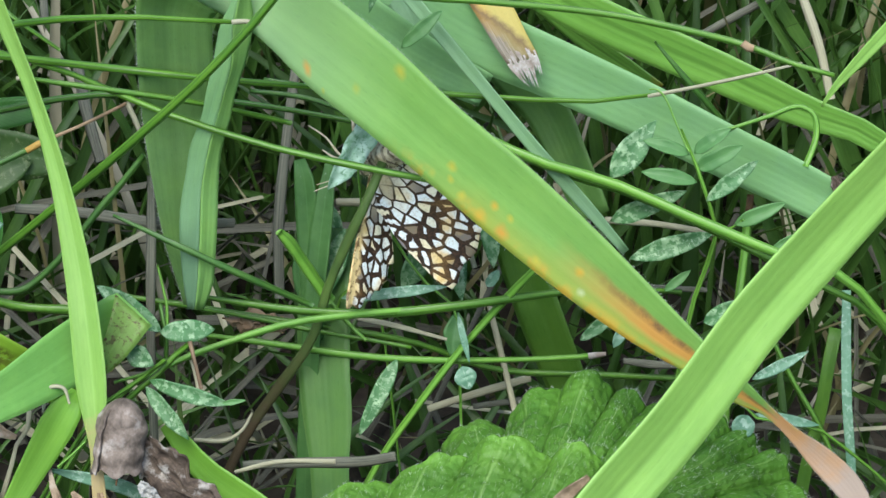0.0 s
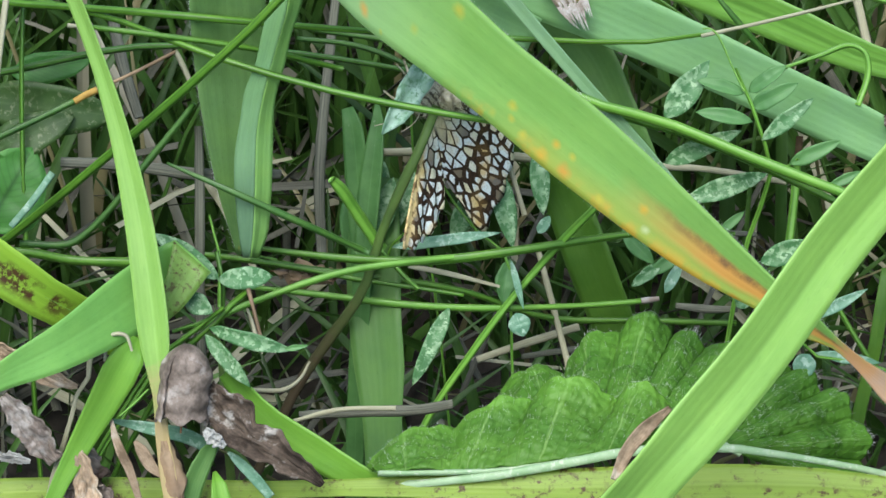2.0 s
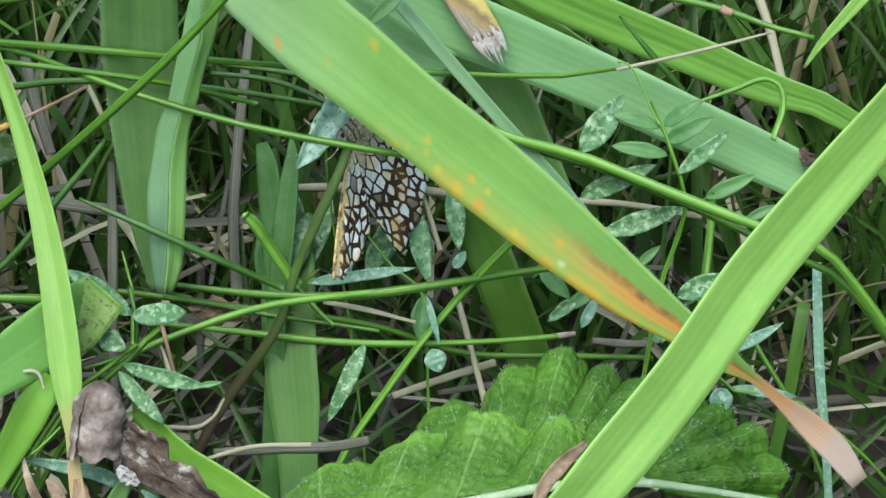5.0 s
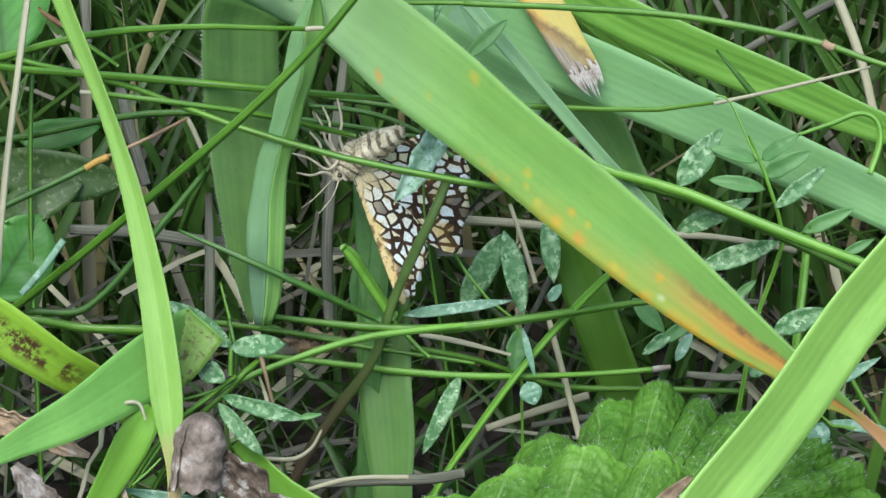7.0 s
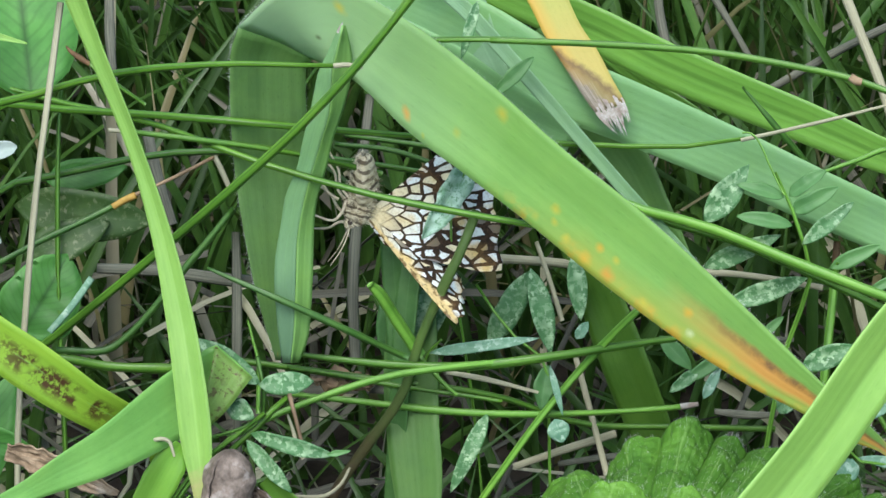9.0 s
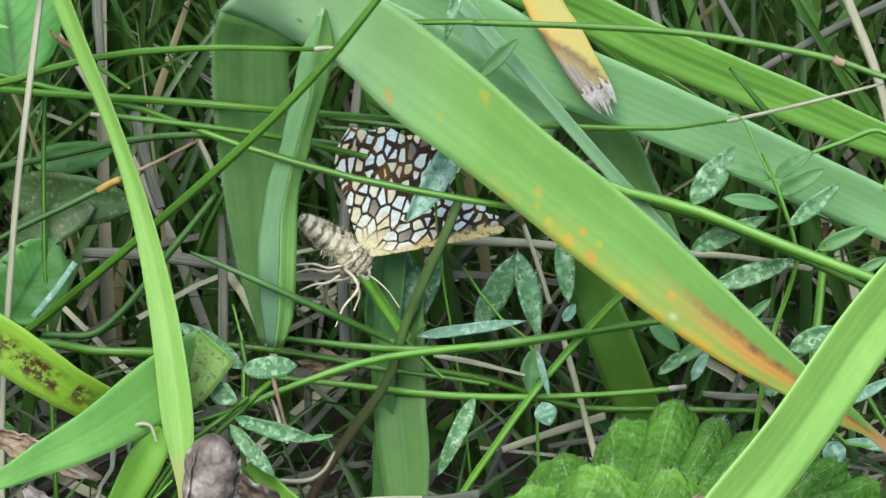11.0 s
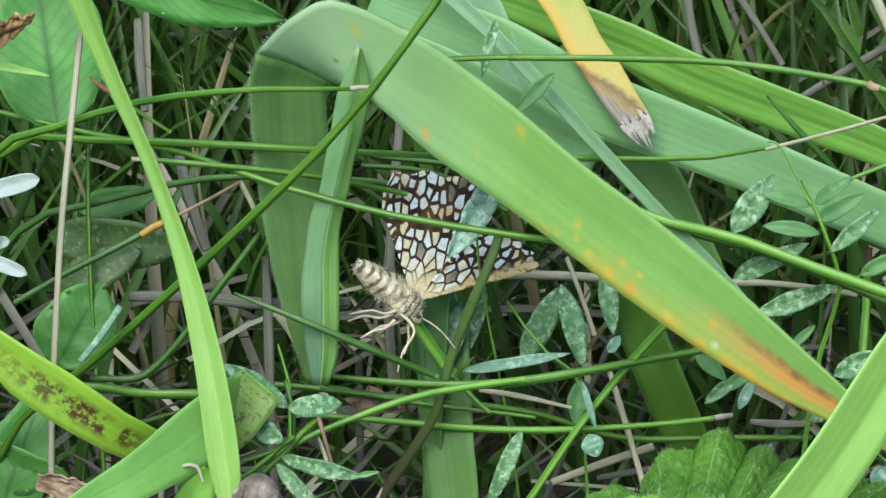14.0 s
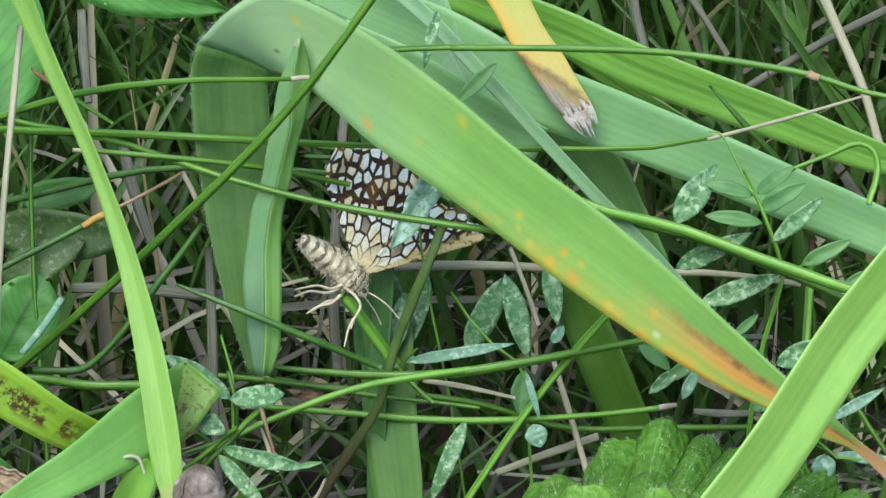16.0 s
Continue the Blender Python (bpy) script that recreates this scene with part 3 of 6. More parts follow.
def rolled_leaf(base, tip, half, material, label, seed):
    """A dead leaf rolled up into a scroll with a rounded hood, ringed by folds, its free edge standing off."""
    b, t = Vector(base), Vector(tip)
    along = t - b
    side = along.cross(TOWARDS).normalized()
    nor = side.cross(along).normalized()
    if nor.dot(TOWARDS) < 0:
        nor = -nor
    n, m = 60, 64
    bm = bmesh.new()
    uvl = bm.loops.layers.uv.new("UVMap")
    grid = []
    for i in range(n + 1):
        f = i / n
        hood = min(1.0, (f / 0.28)) ** 0.5 if f < 0.28 else 1.0
        row = []
        for j in range(m + 1):
            a = -0.6 + 2.5 * math.pi * j / m
            fold = 0.035 * math.sin((f + 0.12 * math.sin(a + seed)) * 21) * min(1, f * 4)
            rad = half * hood * (0.82 + 0.10 * j / m + fold) * (1 + 0.12 * noise.noise((f * 3, a * 0.8, seed)))
            lip = 0.3 * half * max(0, j / m - 0.9) * 10 * f
            ragged = along * 0.16 * f * noise.noise((a * 1.6, seed, 4.0))
            p = b + along * f + ragged + side * math.cos(a) * (rad + lip) + nor * math.sin(a) * (rad + lip) * 0.8
            p += Vector((noise.noise((f * 9, a * 2, seed)), noise.noise((f * 9, a * 2, seed + 5)), 0)) * half * 0.05
            row.append(bm.verts.new(p * MM))
        grid.append(row)
    for i in range(n):
        for j in range(m):
            fc = bm.faces.new((grid[i][j], grid[i][j + 1], grid[i + 1][j + 1], grid[i + 1][j]))
            for lp, c in zip(fc.loops, ((i, j), (i, j + 1), (i + 1, j + 1), (i + 1, j))):
                lp[uvl].uv = (c[0] / n, c[1] / m)
    top = tagged(new("withered_leaf"), label, "dead leaf")
    ob = part("lamina", bm, material, top)
    sol = ob.modifiers.new("thick", "SOLIDIFY")
    sol.thickness = 0.0002
    part("leaf_stalk", tube_mesh([(*b, 0.12), (*(b + along * 0.5), 0.16), (*(t + along * 0.2), 0.1)], 12, 6), M_BROWN, top)
    return top


def ragged_leaf(rows, material, label, seed):
    """A dead sheet of a leaf: creased along, its edges torn into lobes, some of them curled up. rows: centre and half-width."""
    n, m = 60, 22
    pts, share = spline(rows, n)
    bm = bmesh.new()
    uvl = bm.loops.layers.uv.new("UVMap")
    grid = []
    for k in range(n + 1):
        c, w = Vector(pts[k, :3]), Vector(pts[k, 3:])
        t = Vector(pts[min(k + 1, n), :3] - pts[max(k - 1, 0), :3])
        nor = w.cross(t).normalized()
        if nor.dot(TOWARDS) < 0:
            nor = -nor
        row = []
        for j in range(m + 1):
            s = 2 * j / m - 1
            e = 1 + 0.6 * noise.noise((share[k] * 6, seed, s > 0)) + 0.25 * noise.noise((share[k] * 14, seed, 7 + (s > 0)))
            h = w.length * (0.6 * noise.noise((share[k] * 5, s * 1.5, seed)) + 0.26 * noise.noise((share[k] * 11, s * 3.5, seed)) + 0.08 * noise.noise((share[k] * 25, s * 8, seed)) + 0.5 * max(0, abs(s) - 0.6) ** 1.2 + 0.03 * math.sin(s * 9 + 4 * noise.noise((share[k] * 3, seed, 1))))
            row.append(bm.verts.new((c + w * s * e + nor * h) * MM))
        grid.append(row)
    for i in range(n):
        for j in range(m):
            fc = bm.faces.new((grid[i][j], grid[i][j + 1], grid[i + 1][j + 1], grid[i + 1][j]))
            for lp, q in zip(fc.loops, ((i, j), (i, j + 1), (i + 1, j + 1), (i + 1, j))):
                lp[uvl].uv = (q[0] / n, q[1] / m)
    top = tagged(new("withered_leaf"), label, "dead leaf")
    ob = part("lamina", bm, material, top)
    sol = ob.modifiers.new("thick", "SOLIDIFY")
    sol.thickness = 0.00016
    part("midrib", tube_mesh([(*(Vector(r[:3]) - TOWARDS * 0.1), 0.08) for r in rows], 24, 6), material, top)
    return top


def withered_leaf(base, tip, half, material, label, seed, rough=1.0):
    """A dead leaf, rolled and crumpled."""
    b, t = Vector(base), Vector(tip)
    along = t - b
    side = along.cross(TOWARDS).normalized() * half
    nor = side.cross(along).normalized()
    bm = bmesh.new()
    n, m = 44, 22
    grid = []
    for i in range(n + 1):
        f = i / n
        w = (math.sin(math.pi * (0.06 + 0.9 * f)) ** 0.5) * (1 + 0.5 * noise.noise((f * 4, seed, 0)))
        row = []
        for j in range(m + 1):
            s = 2 * j / m - 1
            a = s * (1.7 + 0.8 * noise.noise((f * 2.5, seed, 9)))
            p = b + along * f + side * math.sin(a * 0.75) * w + nor * half * (0.75 * math.cos(a) - 0.4)
            k = Vector((noise.noise((f * 6 + seed, s * 2, 1)), noise.noise((f * 6, s * 2 + seed, 2)), noise.noise((f * 6, s * 2, seed + 3))))
            fine = Vector((noise.noise((f * 19 + seed, s * 6, 1)), noise.noise((f * 19, s * 6 + seed, 2)), noise.noise((f * 19, s * 6, seed + 3))))
            row.append(bm.verts.new((p + k * half * 0.6 * rough + fine * half * 0.14 * rough) * MM))
        grid.append(row)
    for i in range(n):
        for j in range(m):
            bm.faces.new((grid[i][j], grid[i][j + 1], grid[i + 1][j + 1], grid[i + 1][j]))
    top = tagged(new("withered_leaf"), label, "dead leaf")
    ob = part("lamina", bm, material, top)
    sol = ob.modifiers.new("thick", "SOLIDIFY")
    sol.thickness = 0.0002
    part("leaf_stalk", tube_mesh([(*(b - along * 0.16 - nor * half * 0.8), 0.09), (*(b - nor * half * 0.6), 0.14), (*(b + along * 0.4 - nor * half * 0.5), 0.14), (*(t - nor * half * 0.6), 0.05)], 16, 6), M_BROWN, top)
    return top


def hair_mat():
    """White plant hairs: thin, and lit through from every side."""
    m, nt, _, _, bsdf = nodes_of("hair")
    tone = mixed(nt, nt.nodes.new("ShaderNodeNewGeometry").outputs["Random Per Island"], (0.85, 0.9, 0.84), (0.62, 0.7, 0.6))
    nt.links.new(tone, bsdf.inputs["Base Color"])
    bsdf.inputs["Roughness"].default_value = 0.6
    tr, mx = nt.nodes.new("ShaderNodeBsdfTranslucent"), nt.nodes.new("ShaderNodeMixShader")
    nt.links.new(tone, tr.inputs[0])
    mx.inputs[0].default_value = 0.5
    nt.links.new(bsdf.outputs[0], mx.inputs[1])
    nt.links.new(tr.outputs[0], mx.inputs[2])
    nt.links.new(mx.outputs[0], nt.nodes["Material Output"].inputs[0])
    return m


def soil_mat():
    """Soil with the shade between the stalks put into its dark colour; away from this gap it is grown over with short
    turf.
    """
    m, nt, _, _, bsdf = nodes_of("soil")
    uv, u, v, ob = coords(nt)
    a, b, c = noisy(nt, ob, 300, 4, 0.65), noisy(nt, ob, 90, 4), noisy(nt, ob, 2.2, 4)
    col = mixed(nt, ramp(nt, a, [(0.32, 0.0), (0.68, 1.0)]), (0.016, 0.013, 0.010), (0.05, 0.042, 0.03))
    turf = mixed(nt, b, (0.03, 0.09, 0.015), (0.09, 0.17, 0.03))
    turf = mixed(nt, ramp(nt, c, [(0.4, 0.0), (0.7, 0.7)]), turf, (0.13, 0.15, 0.05))
    far = nt.nodes.new("ShaderNodeVectorMath")
    far.operation = "LENGTH"
    nt.links.new(ob, far.inputs[0])
    col = mixed(nt, ramp(nt, calc(nt, "ADD", far.outputs["Value"], calc(nt, "MULTIPLY", b, 0.2)), [(0.34, 0.0), (0.5, 1.0)]), col, turf)
    finish(nt, bsdf, col, 0.9, 0.0, a, 1.0, 0.0004)
    return m


def herb_mat(name, dark, light, rim):
    m, nt, _, _, bsdf = nodes_of(name)
    uv, u, v, ob = coords(nt)
    a, b = noisy(nt, ob, 260, 4, 0.6), noisy(nt, ob, 1500, 4, 0.65)
    col = mixed(nt, ramp(nt, a, [(0.3, 0.0), (0.7, 1.0)]), dark, light)
    col = mixed(nt, ramp(nt, b, [(0.55, 0.0), (0.8, 0.35)]), col, (0.26, 0.44, 0.10))
    # side veins that fan from the foot of each tooth, and the fine net between them
    fan = calc(nt, "MULTIPLY", calc(nt, "ABSOLUTE", calc(nt, "SUBTRACT", u, 0.5)), calc(nt, "ADD", calc(nt, "MULTIPLY", calc(nt, "SUBTRACT", 1.0, v), 0.5), 1.0))
    side = calc(nt, "ABSOLUTE", calc(nt, "SINE", calc(nt, "ADD", calc(nt, "MULTIPLY", fan, 15.7), calc(nt, "MULTIPLY", v, -1.5))))
    col = mixed(nt, ramp(nt, side, [(0.0, 0.4), (0.12, 0.0)]), col, (0.26, 0.45, 0.13))
    mid = calc(nt, "ABSOLUTE", calc(nt, "SUBTRACT", u, 0.5))
    col = mixed(nt, ramp(nt, mid, [(0.0, 0.6), (0.025, 0.0)]), col, (0.30, 0.48, 0.15))
    pk = nt.nodes.new("ShaderNodeTexVoronoi")
    pk.feature, pk.inputs["Scale"].default_value = "SMOOTH_F1", 1500
    nt.links.new(ob, pk.inputs["Vector"])
    col = mixed(nt, ramp(nt, pk.outputs["Distance"], [(0.35, 0.0), (0.75, 0.4)]), col, (0.075, 0.21, 0.02))
    # the young edge of the teeth is paler
    col = mixed(nt, ramp(nt, calc(nt, "ADD", v, calc(nt, "MULTIPLY", calc(nt, "SUBTRACT", a, 0.5), 0.25)), [(0.68, 0.0), (1.0, rim)]), col, [min(1, 1.5 * c) for c in light])
    relief = calc(nt, "SUBTRACT", calc(nt, "ADD", calc(nt, "MULTIPLY", b, 0.4), ramp(nt, side, [(0.0, 0.10), (0.12, 0.0), (0.6, 0.18)])), pk.outputs["Distance"])
    finish(nt, bsdf, col, 0.5, 0.3, relief, 0.6, 0.0005)
    return m


def dead_mat(name, light, dark, pale, scale=1.0):
    """A dead leaf: streaked along its veins, with darker rot and bleached patches."""
    m, nt, _, _, bsdf = nodes_of(name)
    uv, u, v, ob = coords(nt)
    streak = noisy(nt, uv, 1.0, 4, 0.65, (6, 17, 1))
    blot, fine = noisy(nt, ob, 260 * scale, 4, 0.65), noisy(nt, ob, 2200, 3, 0.7)
    col = mixed(nt, ramp(nt, streak, [(0.3, 0.0), (0.7, 1.0)]), dark, light)
    col = mixed(nt, ramp(nt, blot, [(0.36, 0.85), (0.5, 0.0)]), col, [0.5 * c for c in dark])
    col = mixed(nt, ramp(nt, blot, [(0.53, 0.0), (0.62, 0.8)]), col, pale)
    col = mixed(nt, ramp(nt, fine, [(0.35, 0.3), (0.5, 0.0)]), col, [0.6 * c for c in dark])
    finish(nt, bsdf, col, 0.75, 0.06, calc(nt, "ADD", streak, calc(nt, "MULTIPLY", fine, 0.5)), 0.7, 0.0002, spec=0.25)
    return m


M_AMBERLEAF = dead_mat("amber_dead_leaf", (0.42, 0.27, 0.11), (0.22, 0.12, 0.05), (0.46, 0.33, 0.16))
M_ROLL = dead_mat("rolled_dead_leaf", (0.29, 0.24, 0.20), (0.12, 0.095, 0.075), (0.44, 0.41, 0.37), 0.9)
M_TANB = dead_mat("tan_dead_leaf", (0.46, 0.36, 0.25), (0.26, 0.18, 0.11), (0.55, 0.48, 0.38))
M_BLEACH = dead_mat("bleached_leaf", (0.50, 0.51, 0.48), (0.30, 0.30, 0.27), (0.60, 0.61, 0.59))
M_RAG = dead_mat("ragged_dead_leaf", (0.15, 0.115, 0.085), (0.045, 0.032, 0.023), (0.44, 0.42, 0.37), 1.5)
M_HERB = herb_mat("young_toothed_leaf", (0.055, 0.165, 0.017), (0.115, 0.27, 0.032), 0.75)
M_HERBD = herb_mat("toothed_leaf", (0.042, 0.145, 0.014), (0.105, 0.265, 0.03), 0.4)
M_PETAL = plain_mat("petal", (0.54, 0.62, 0.60), (0.36, 0.48, 0.42), 500, 0.6, 0.3, bump=0.2)
M_FOLD = blade_mat("inner_leaf", (0.20, 0.42, 0.07), (0.13, 0.32, 0.05), wax=0.14, rough=0.5, lines=4, translucent=0.35)
M_HAIR = hair_mat()
M_SOIL = soil_mat()
# M_FARG: the deep shade between the blades is put into its green
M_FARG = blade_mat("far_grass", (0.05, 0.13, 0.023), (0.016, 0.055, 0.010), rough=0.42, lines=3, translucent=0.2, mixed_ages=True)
M_FARL = blade_mat("far_grass_light", (0.09, 0.215, 0.042), (0.042, 0.12, 0.022), rough=0.42, lines=3, translucent=0.2, mixed_ages=True)

# ---------------------------------------------------------------- ground: one uneven sheet of soil, finest under the tangle
_bm = bmesh.new()
_axis = [-60, -20, -6, -2, -0.7, -0.35] + [round(-0.25 + 0.01 * k, 3) for k in range(51)] + [0.35, 0.7, 2, 6, 20, 60]
_g = [[_bm.verts.new((x, y, -0.002 + (0.004 * noise.noise((x * 40, y * 40, 0)) if max(abs(x), abs(y)) < 0.3 else 0.0))) for x in _axis] for y in _axis]
for _i in range(len(_axis) - 1):
    for _j in range(len(_axis) - 1):
        _bm.faces.new((_g[_i][_j], _g[_i][_j + 1], _g[_i + 1][_j + 1], _g[_i + 1][_j]))
tagged(part("ground", _bm, M_SOIL), "soil under the grass, darkened for the shade between the stalks", "ground", kind="structure")


def behind(p, least):
    """Whether a point in mm lies at least that far behind the plane of the moth, along the slant of the view."""
    return -(Vector(p) - Vector((0, 0, 50))).dot(TOWARDS) > least


def thicket(name, label, material, count, seed, width, height, lean, box, least, dry=False, aside=0):
    """Grass or straw past counting, as one piece: every blade is a thin folded strip that stands on the soil or lies in the litter."""
    r, bm, made = random.Random(seed), bmesh.new(), 0
    uvl = bm.loops.layers.uv.new("UVMap")
    for _ in range(count * 6):
        if made >= count:
            break
        x, y = r.uniform(*box[0]), r.uniform(*box[1])
        h, a = r.uniform(*height), r.uniform(-math.pi, math.pi)
        if dry:
            z0 = r.uniform(0.5, 26) * r.random()
            d = Vector((math.cos(a), math.sin(a), r.uniform(-0.25, 0.6)))
            p = [Vector((x, y, z0)) + d * h * f + Vector((0, 0, -6 * f * f)) for f in (0, 0.33, 0.66, 1)]
        else:
            k = r.uniform(*lean)
            d = Vector((math.cos(a) * k, math.sin(a) * k * 0.6, 0))
            p = [Vector((x, y, -1)) + Vector((0, 0, h * (f - 0.25 * k * f * f))) + d * h * f**1.7 for f in (0, 0.2, 0.4, 0.6, 0.8, 1)]
        if not all(behind(q, least) for q in p):
            continue
        if any(q.z < -1.5 or abs(q.x) < aside for q in p):
            continue
        made += 1
        w = r.uniform(*width)
        side = Vector((r.uniform(-1, 1), r.uniform(-0.6, 0.6), r.uniform(-0.3, 0.3))).normalized()
        prev = None
        for i, q in enumerate(p):
            f = i / (len(p) - 1)
            tang = (p[min(i + 1, len(p) - 1)] - p[max(i - 1, 0)]).normalized()
            s = (side - tang * side.dot(tang)).normalized() * w * (1.0 if dry else (1 - f**2.2) + 0.04)
            nn = s.cross(tang).normalized()
            row = [bm.verts.new((q + s) * MM), bm.verts.new((q + nn * s.length * 0.45) * MM), bm.verts.new((q - s) * MM)]
            if prev:
                for j in (0, 1):
                    fc = bm.faces.new((prev[j], prev[j + 1], row[j + 1], row[j]))
                    for lp, c in zip(fc.loops, ((f - 0.2, j / 2), (f - 0.2, j / 2 + 0.5), (f, j / 2 + 0.5), (f, j / 2))):
                        lp[uvl].uv = c
            prev = row
    return tagged(part(name, bm, material), label, name.replace("_", " "), kind="stuff")


thicket("background_grass", "dense grass behind the moth, shade painted into its dark green", M_FARG, 2300, 1, (0.35, 1.0), (40, 110), (0.1, 0.9), ((-95, 95), (5, 200)), 36)
thicket("background_grass", "lighter green grass farther back", M_FARL, 500, 2, (0.4, 1.2), (50, 120), (0.1, 0.8), ((-95, 95), (25, 200)), 50)
# unseen side thickets, added to keep side light out of the gap
thicket("meadow_grass", "meadow grass added out of view beside the gap, to shade it", M_FARG, 1500, 11, (0.6, 1.8), (60, 150), (0.1, 0.6), ((-260, -72), (-90, 190)), -400, aside=64)
thicket("meadow_grass", "meadow grass added out of view beside the gap, to shade it", M_FARG, 1500, 12, (0.6, 1.8), (60, 150), (0.1, 0.6), ((72, 260), (-90, 190)), -400, aside=64)
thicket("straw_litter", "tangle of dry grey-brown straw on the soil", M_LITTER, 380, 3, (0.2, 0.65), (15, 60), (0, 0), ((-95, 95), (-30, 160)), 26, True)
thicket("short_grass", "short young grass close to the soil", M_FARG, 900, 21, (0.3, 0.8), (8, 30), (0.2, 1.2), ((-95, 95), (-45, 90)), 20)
thicket("short_grass", "short fresh green grass close to the soil", M_FARL, 130, 22, (0.3, 0.7), (8, 26), (0.2, 1.2), ((-95, 95), (-45, 90)), 20)
thicket("straw_litter", "scattered pale tan straw", M_DRY, 160, 4, (0.25, 0.7), (15, 50), (0, 0), ((-95, 95), (-10, 160)), 30, True)

for _n, _box, _many in ((31, ((-800, -262), (-500, 800)), 2600), (32, ((262, 800), (-500, 800)), 2600), (33, ((-260, 260), (205, 800)), 1700), (34, ((-260, 260), (-800, -360)), 1300)):
    thicket("meadow_grass", "meadow grass growing on all round", M_FARL if _n % 2 else M_FARG, _many, _n, (0.8, 2.2), (50, 140), (0.1, 0.8), _box, -2000)


# ---------------------------------------------------------------- things, nearest forms first (mm)

# the arching broad blade, its hanging foot behind, its dying tip in front
BIG = [(-18.6, -5.7, 45.3, 0.22, -0.00, -0.01), (-18.64, -3.43, 52.56, 2.07, 0.29, -0.46), (-18.96, 1.10, 63.36, 3.4, 0.78, -0.64), (-18.88, 2.79, 73.61, 3.4, 0.92, -1.30), (-18.0, 2.37, 76.0, 3.3, 0.92, -2.17), (-15.2, 0.37, 78.4, 2.51, -0.16, -3.7), (-12.1, -0.08, 78.6, 1.85, -1.09, -5.0), (-5.9, -1.59, 74.7, 0.16, -1.65, -5.0), (0.96, -4.4, 70.3, -1.01, -1.36, -4.1)]
BIG += [(6.5, -7.5, 66.7, -1.47, -0.92, -3.5), (13.3, -11.1, 62.4, -1.64, -0.85, -3.4), (20.4, -15.2, 58.0, -1.46, -0.85, -2.95), (26.6, -18.9, 54.3, -1.57, -0.20, -2.03), (31.1, -21.4, 52.1, -0.66, -0.18, -1.56), (34.6, -23.5, 50.4, -0.49, -0.16, -1.11), (37.0, -24.6, 49.2, -0.22, -0.04, -0.49), (39.4, -26.2, 47.8, -0.32, -0.07, -0.53), (41.8, -27.8, 46.4, -0.82, -0.25, -0.79), (44.2, -29.8, 44.9, -0.98, -0.47, -0.66), (46.2, -31.8, 42.9, -0.66, -0.28, -0.39)]
big_blade(BIG)

# blades in front
grass_blade([(51.0, -26.7, 86.9, 1.83, -0.33, -2.22), (46.8, -28.2, 81.3, 1.59, -0.12, -1.91), (41.4, -30.2, 74.9, 1.70, -0.18, -2.01), (34.4, -34.2, 67.5, 1.62, -0.39, -2.30), (28.5, -38.9, 60.6, 2.23, 0.04, -1.69), (23.0, -42.8, 55.1, 2.21, -0.05, -1.81), (19.7, -45.0, 52.0, 1.96, 0.01, -1.73), (14.7, -46.2, 45.0, 1.96, -0.09, -1.87)], M_RIGHT, 'bright green grass blade slanting across the front, nicked edge', keel=0.25, n=34, across=10)
grass_blade([(-36.9, -2.73, 91.4, -1.11, 0.18, -0.46), (-35.7, -3.9, 86.3, -0.96, 0.14, -0.44), (-33.7, -5.6, 80.3, -0.73, 0.15, -0.43), (-30.4, -9.0, 72.1, -0.65, 0.19, -0.41), (-28.0, -13.0, 65.4, -0.89, 0.14, -0.38), (-26.2, -17.7, 58.7, -1.25, 0.04, -0.33), (-25.2, -21.7, 53.9, -1.43, 0.10, -0.31), (-24.7, -24.3, 50.2, -1.44, 0.12, -0.27), (-24.4, -26.0, 47.7, -1.06, 0.10, -0.19), (-24.2, -27.6, 45.4, -0.61, 0.06, -0.10), (-24.0, -29.5, 42.7, -0.61, 0.05, -0.11), (-23.4, -31.9, 39.3, -0.75, 0.05, -0.16), (-22.8, -34.5, 35.6, -0.50, 0.03, -0.11)], M_LEFT, 'narrow yellow-green grass blade, flecked, with withered foot', keel=0.3, n=44)
grass_blade([(-43.2, -36.7, 51.7, 0.12, -0.17, -0.24), (-39.0, -34.1, 51.9, 0.24, -0.48, -0.68), (-36.2, -31.6, 52.0, 0.00, -0.90, -1.29), (-32.1, -28.4, 52.2, 0.50, -1.20, -1.71)] + [(-26.9, -21.4, 51.7, 1.13, -1.09, -2.43), (-23.4, -16.1, 51.5, 1.07, -0.82, -2.04), (-21.7, -15.8, 52.6, 1.68, -0.87, -1.24)], M_CUT, 'bright green blade, bent over sharply at its end', keel=0.1, n=44)
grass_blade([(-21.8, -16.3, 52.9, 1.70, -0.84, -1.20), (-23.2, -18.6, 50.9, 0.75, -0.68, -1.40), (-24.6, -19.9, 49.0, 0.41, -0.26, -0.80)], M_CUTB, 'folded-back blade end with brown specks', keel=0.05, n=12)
grass_blade([(-65.5, -8.1, -1.50, 2.08, 0.24, -0.64), (-58.8, -14.7, 47.2, 1.99, 0.05, -0.92), (-48.8, -18.4, 62.0, 0.69, -0.68, -1.96), (-42.3, -20.9, 58.5, -1.25, -0.56, -1.84), (-38.5, -21.7, 55.7, -1.37, -0.57, -1.90), (-34.3, -21.8, 52.0, -1.13, -0.50, -1.65), (-30.4, -20.0, 47.7, -1.15, -0.41, -1.43), (-26.9, -18.7, 42.5, -0.93, -0.25, -0.97)], M_RUST, 'yellow-green grass blade blotched with brown rust')
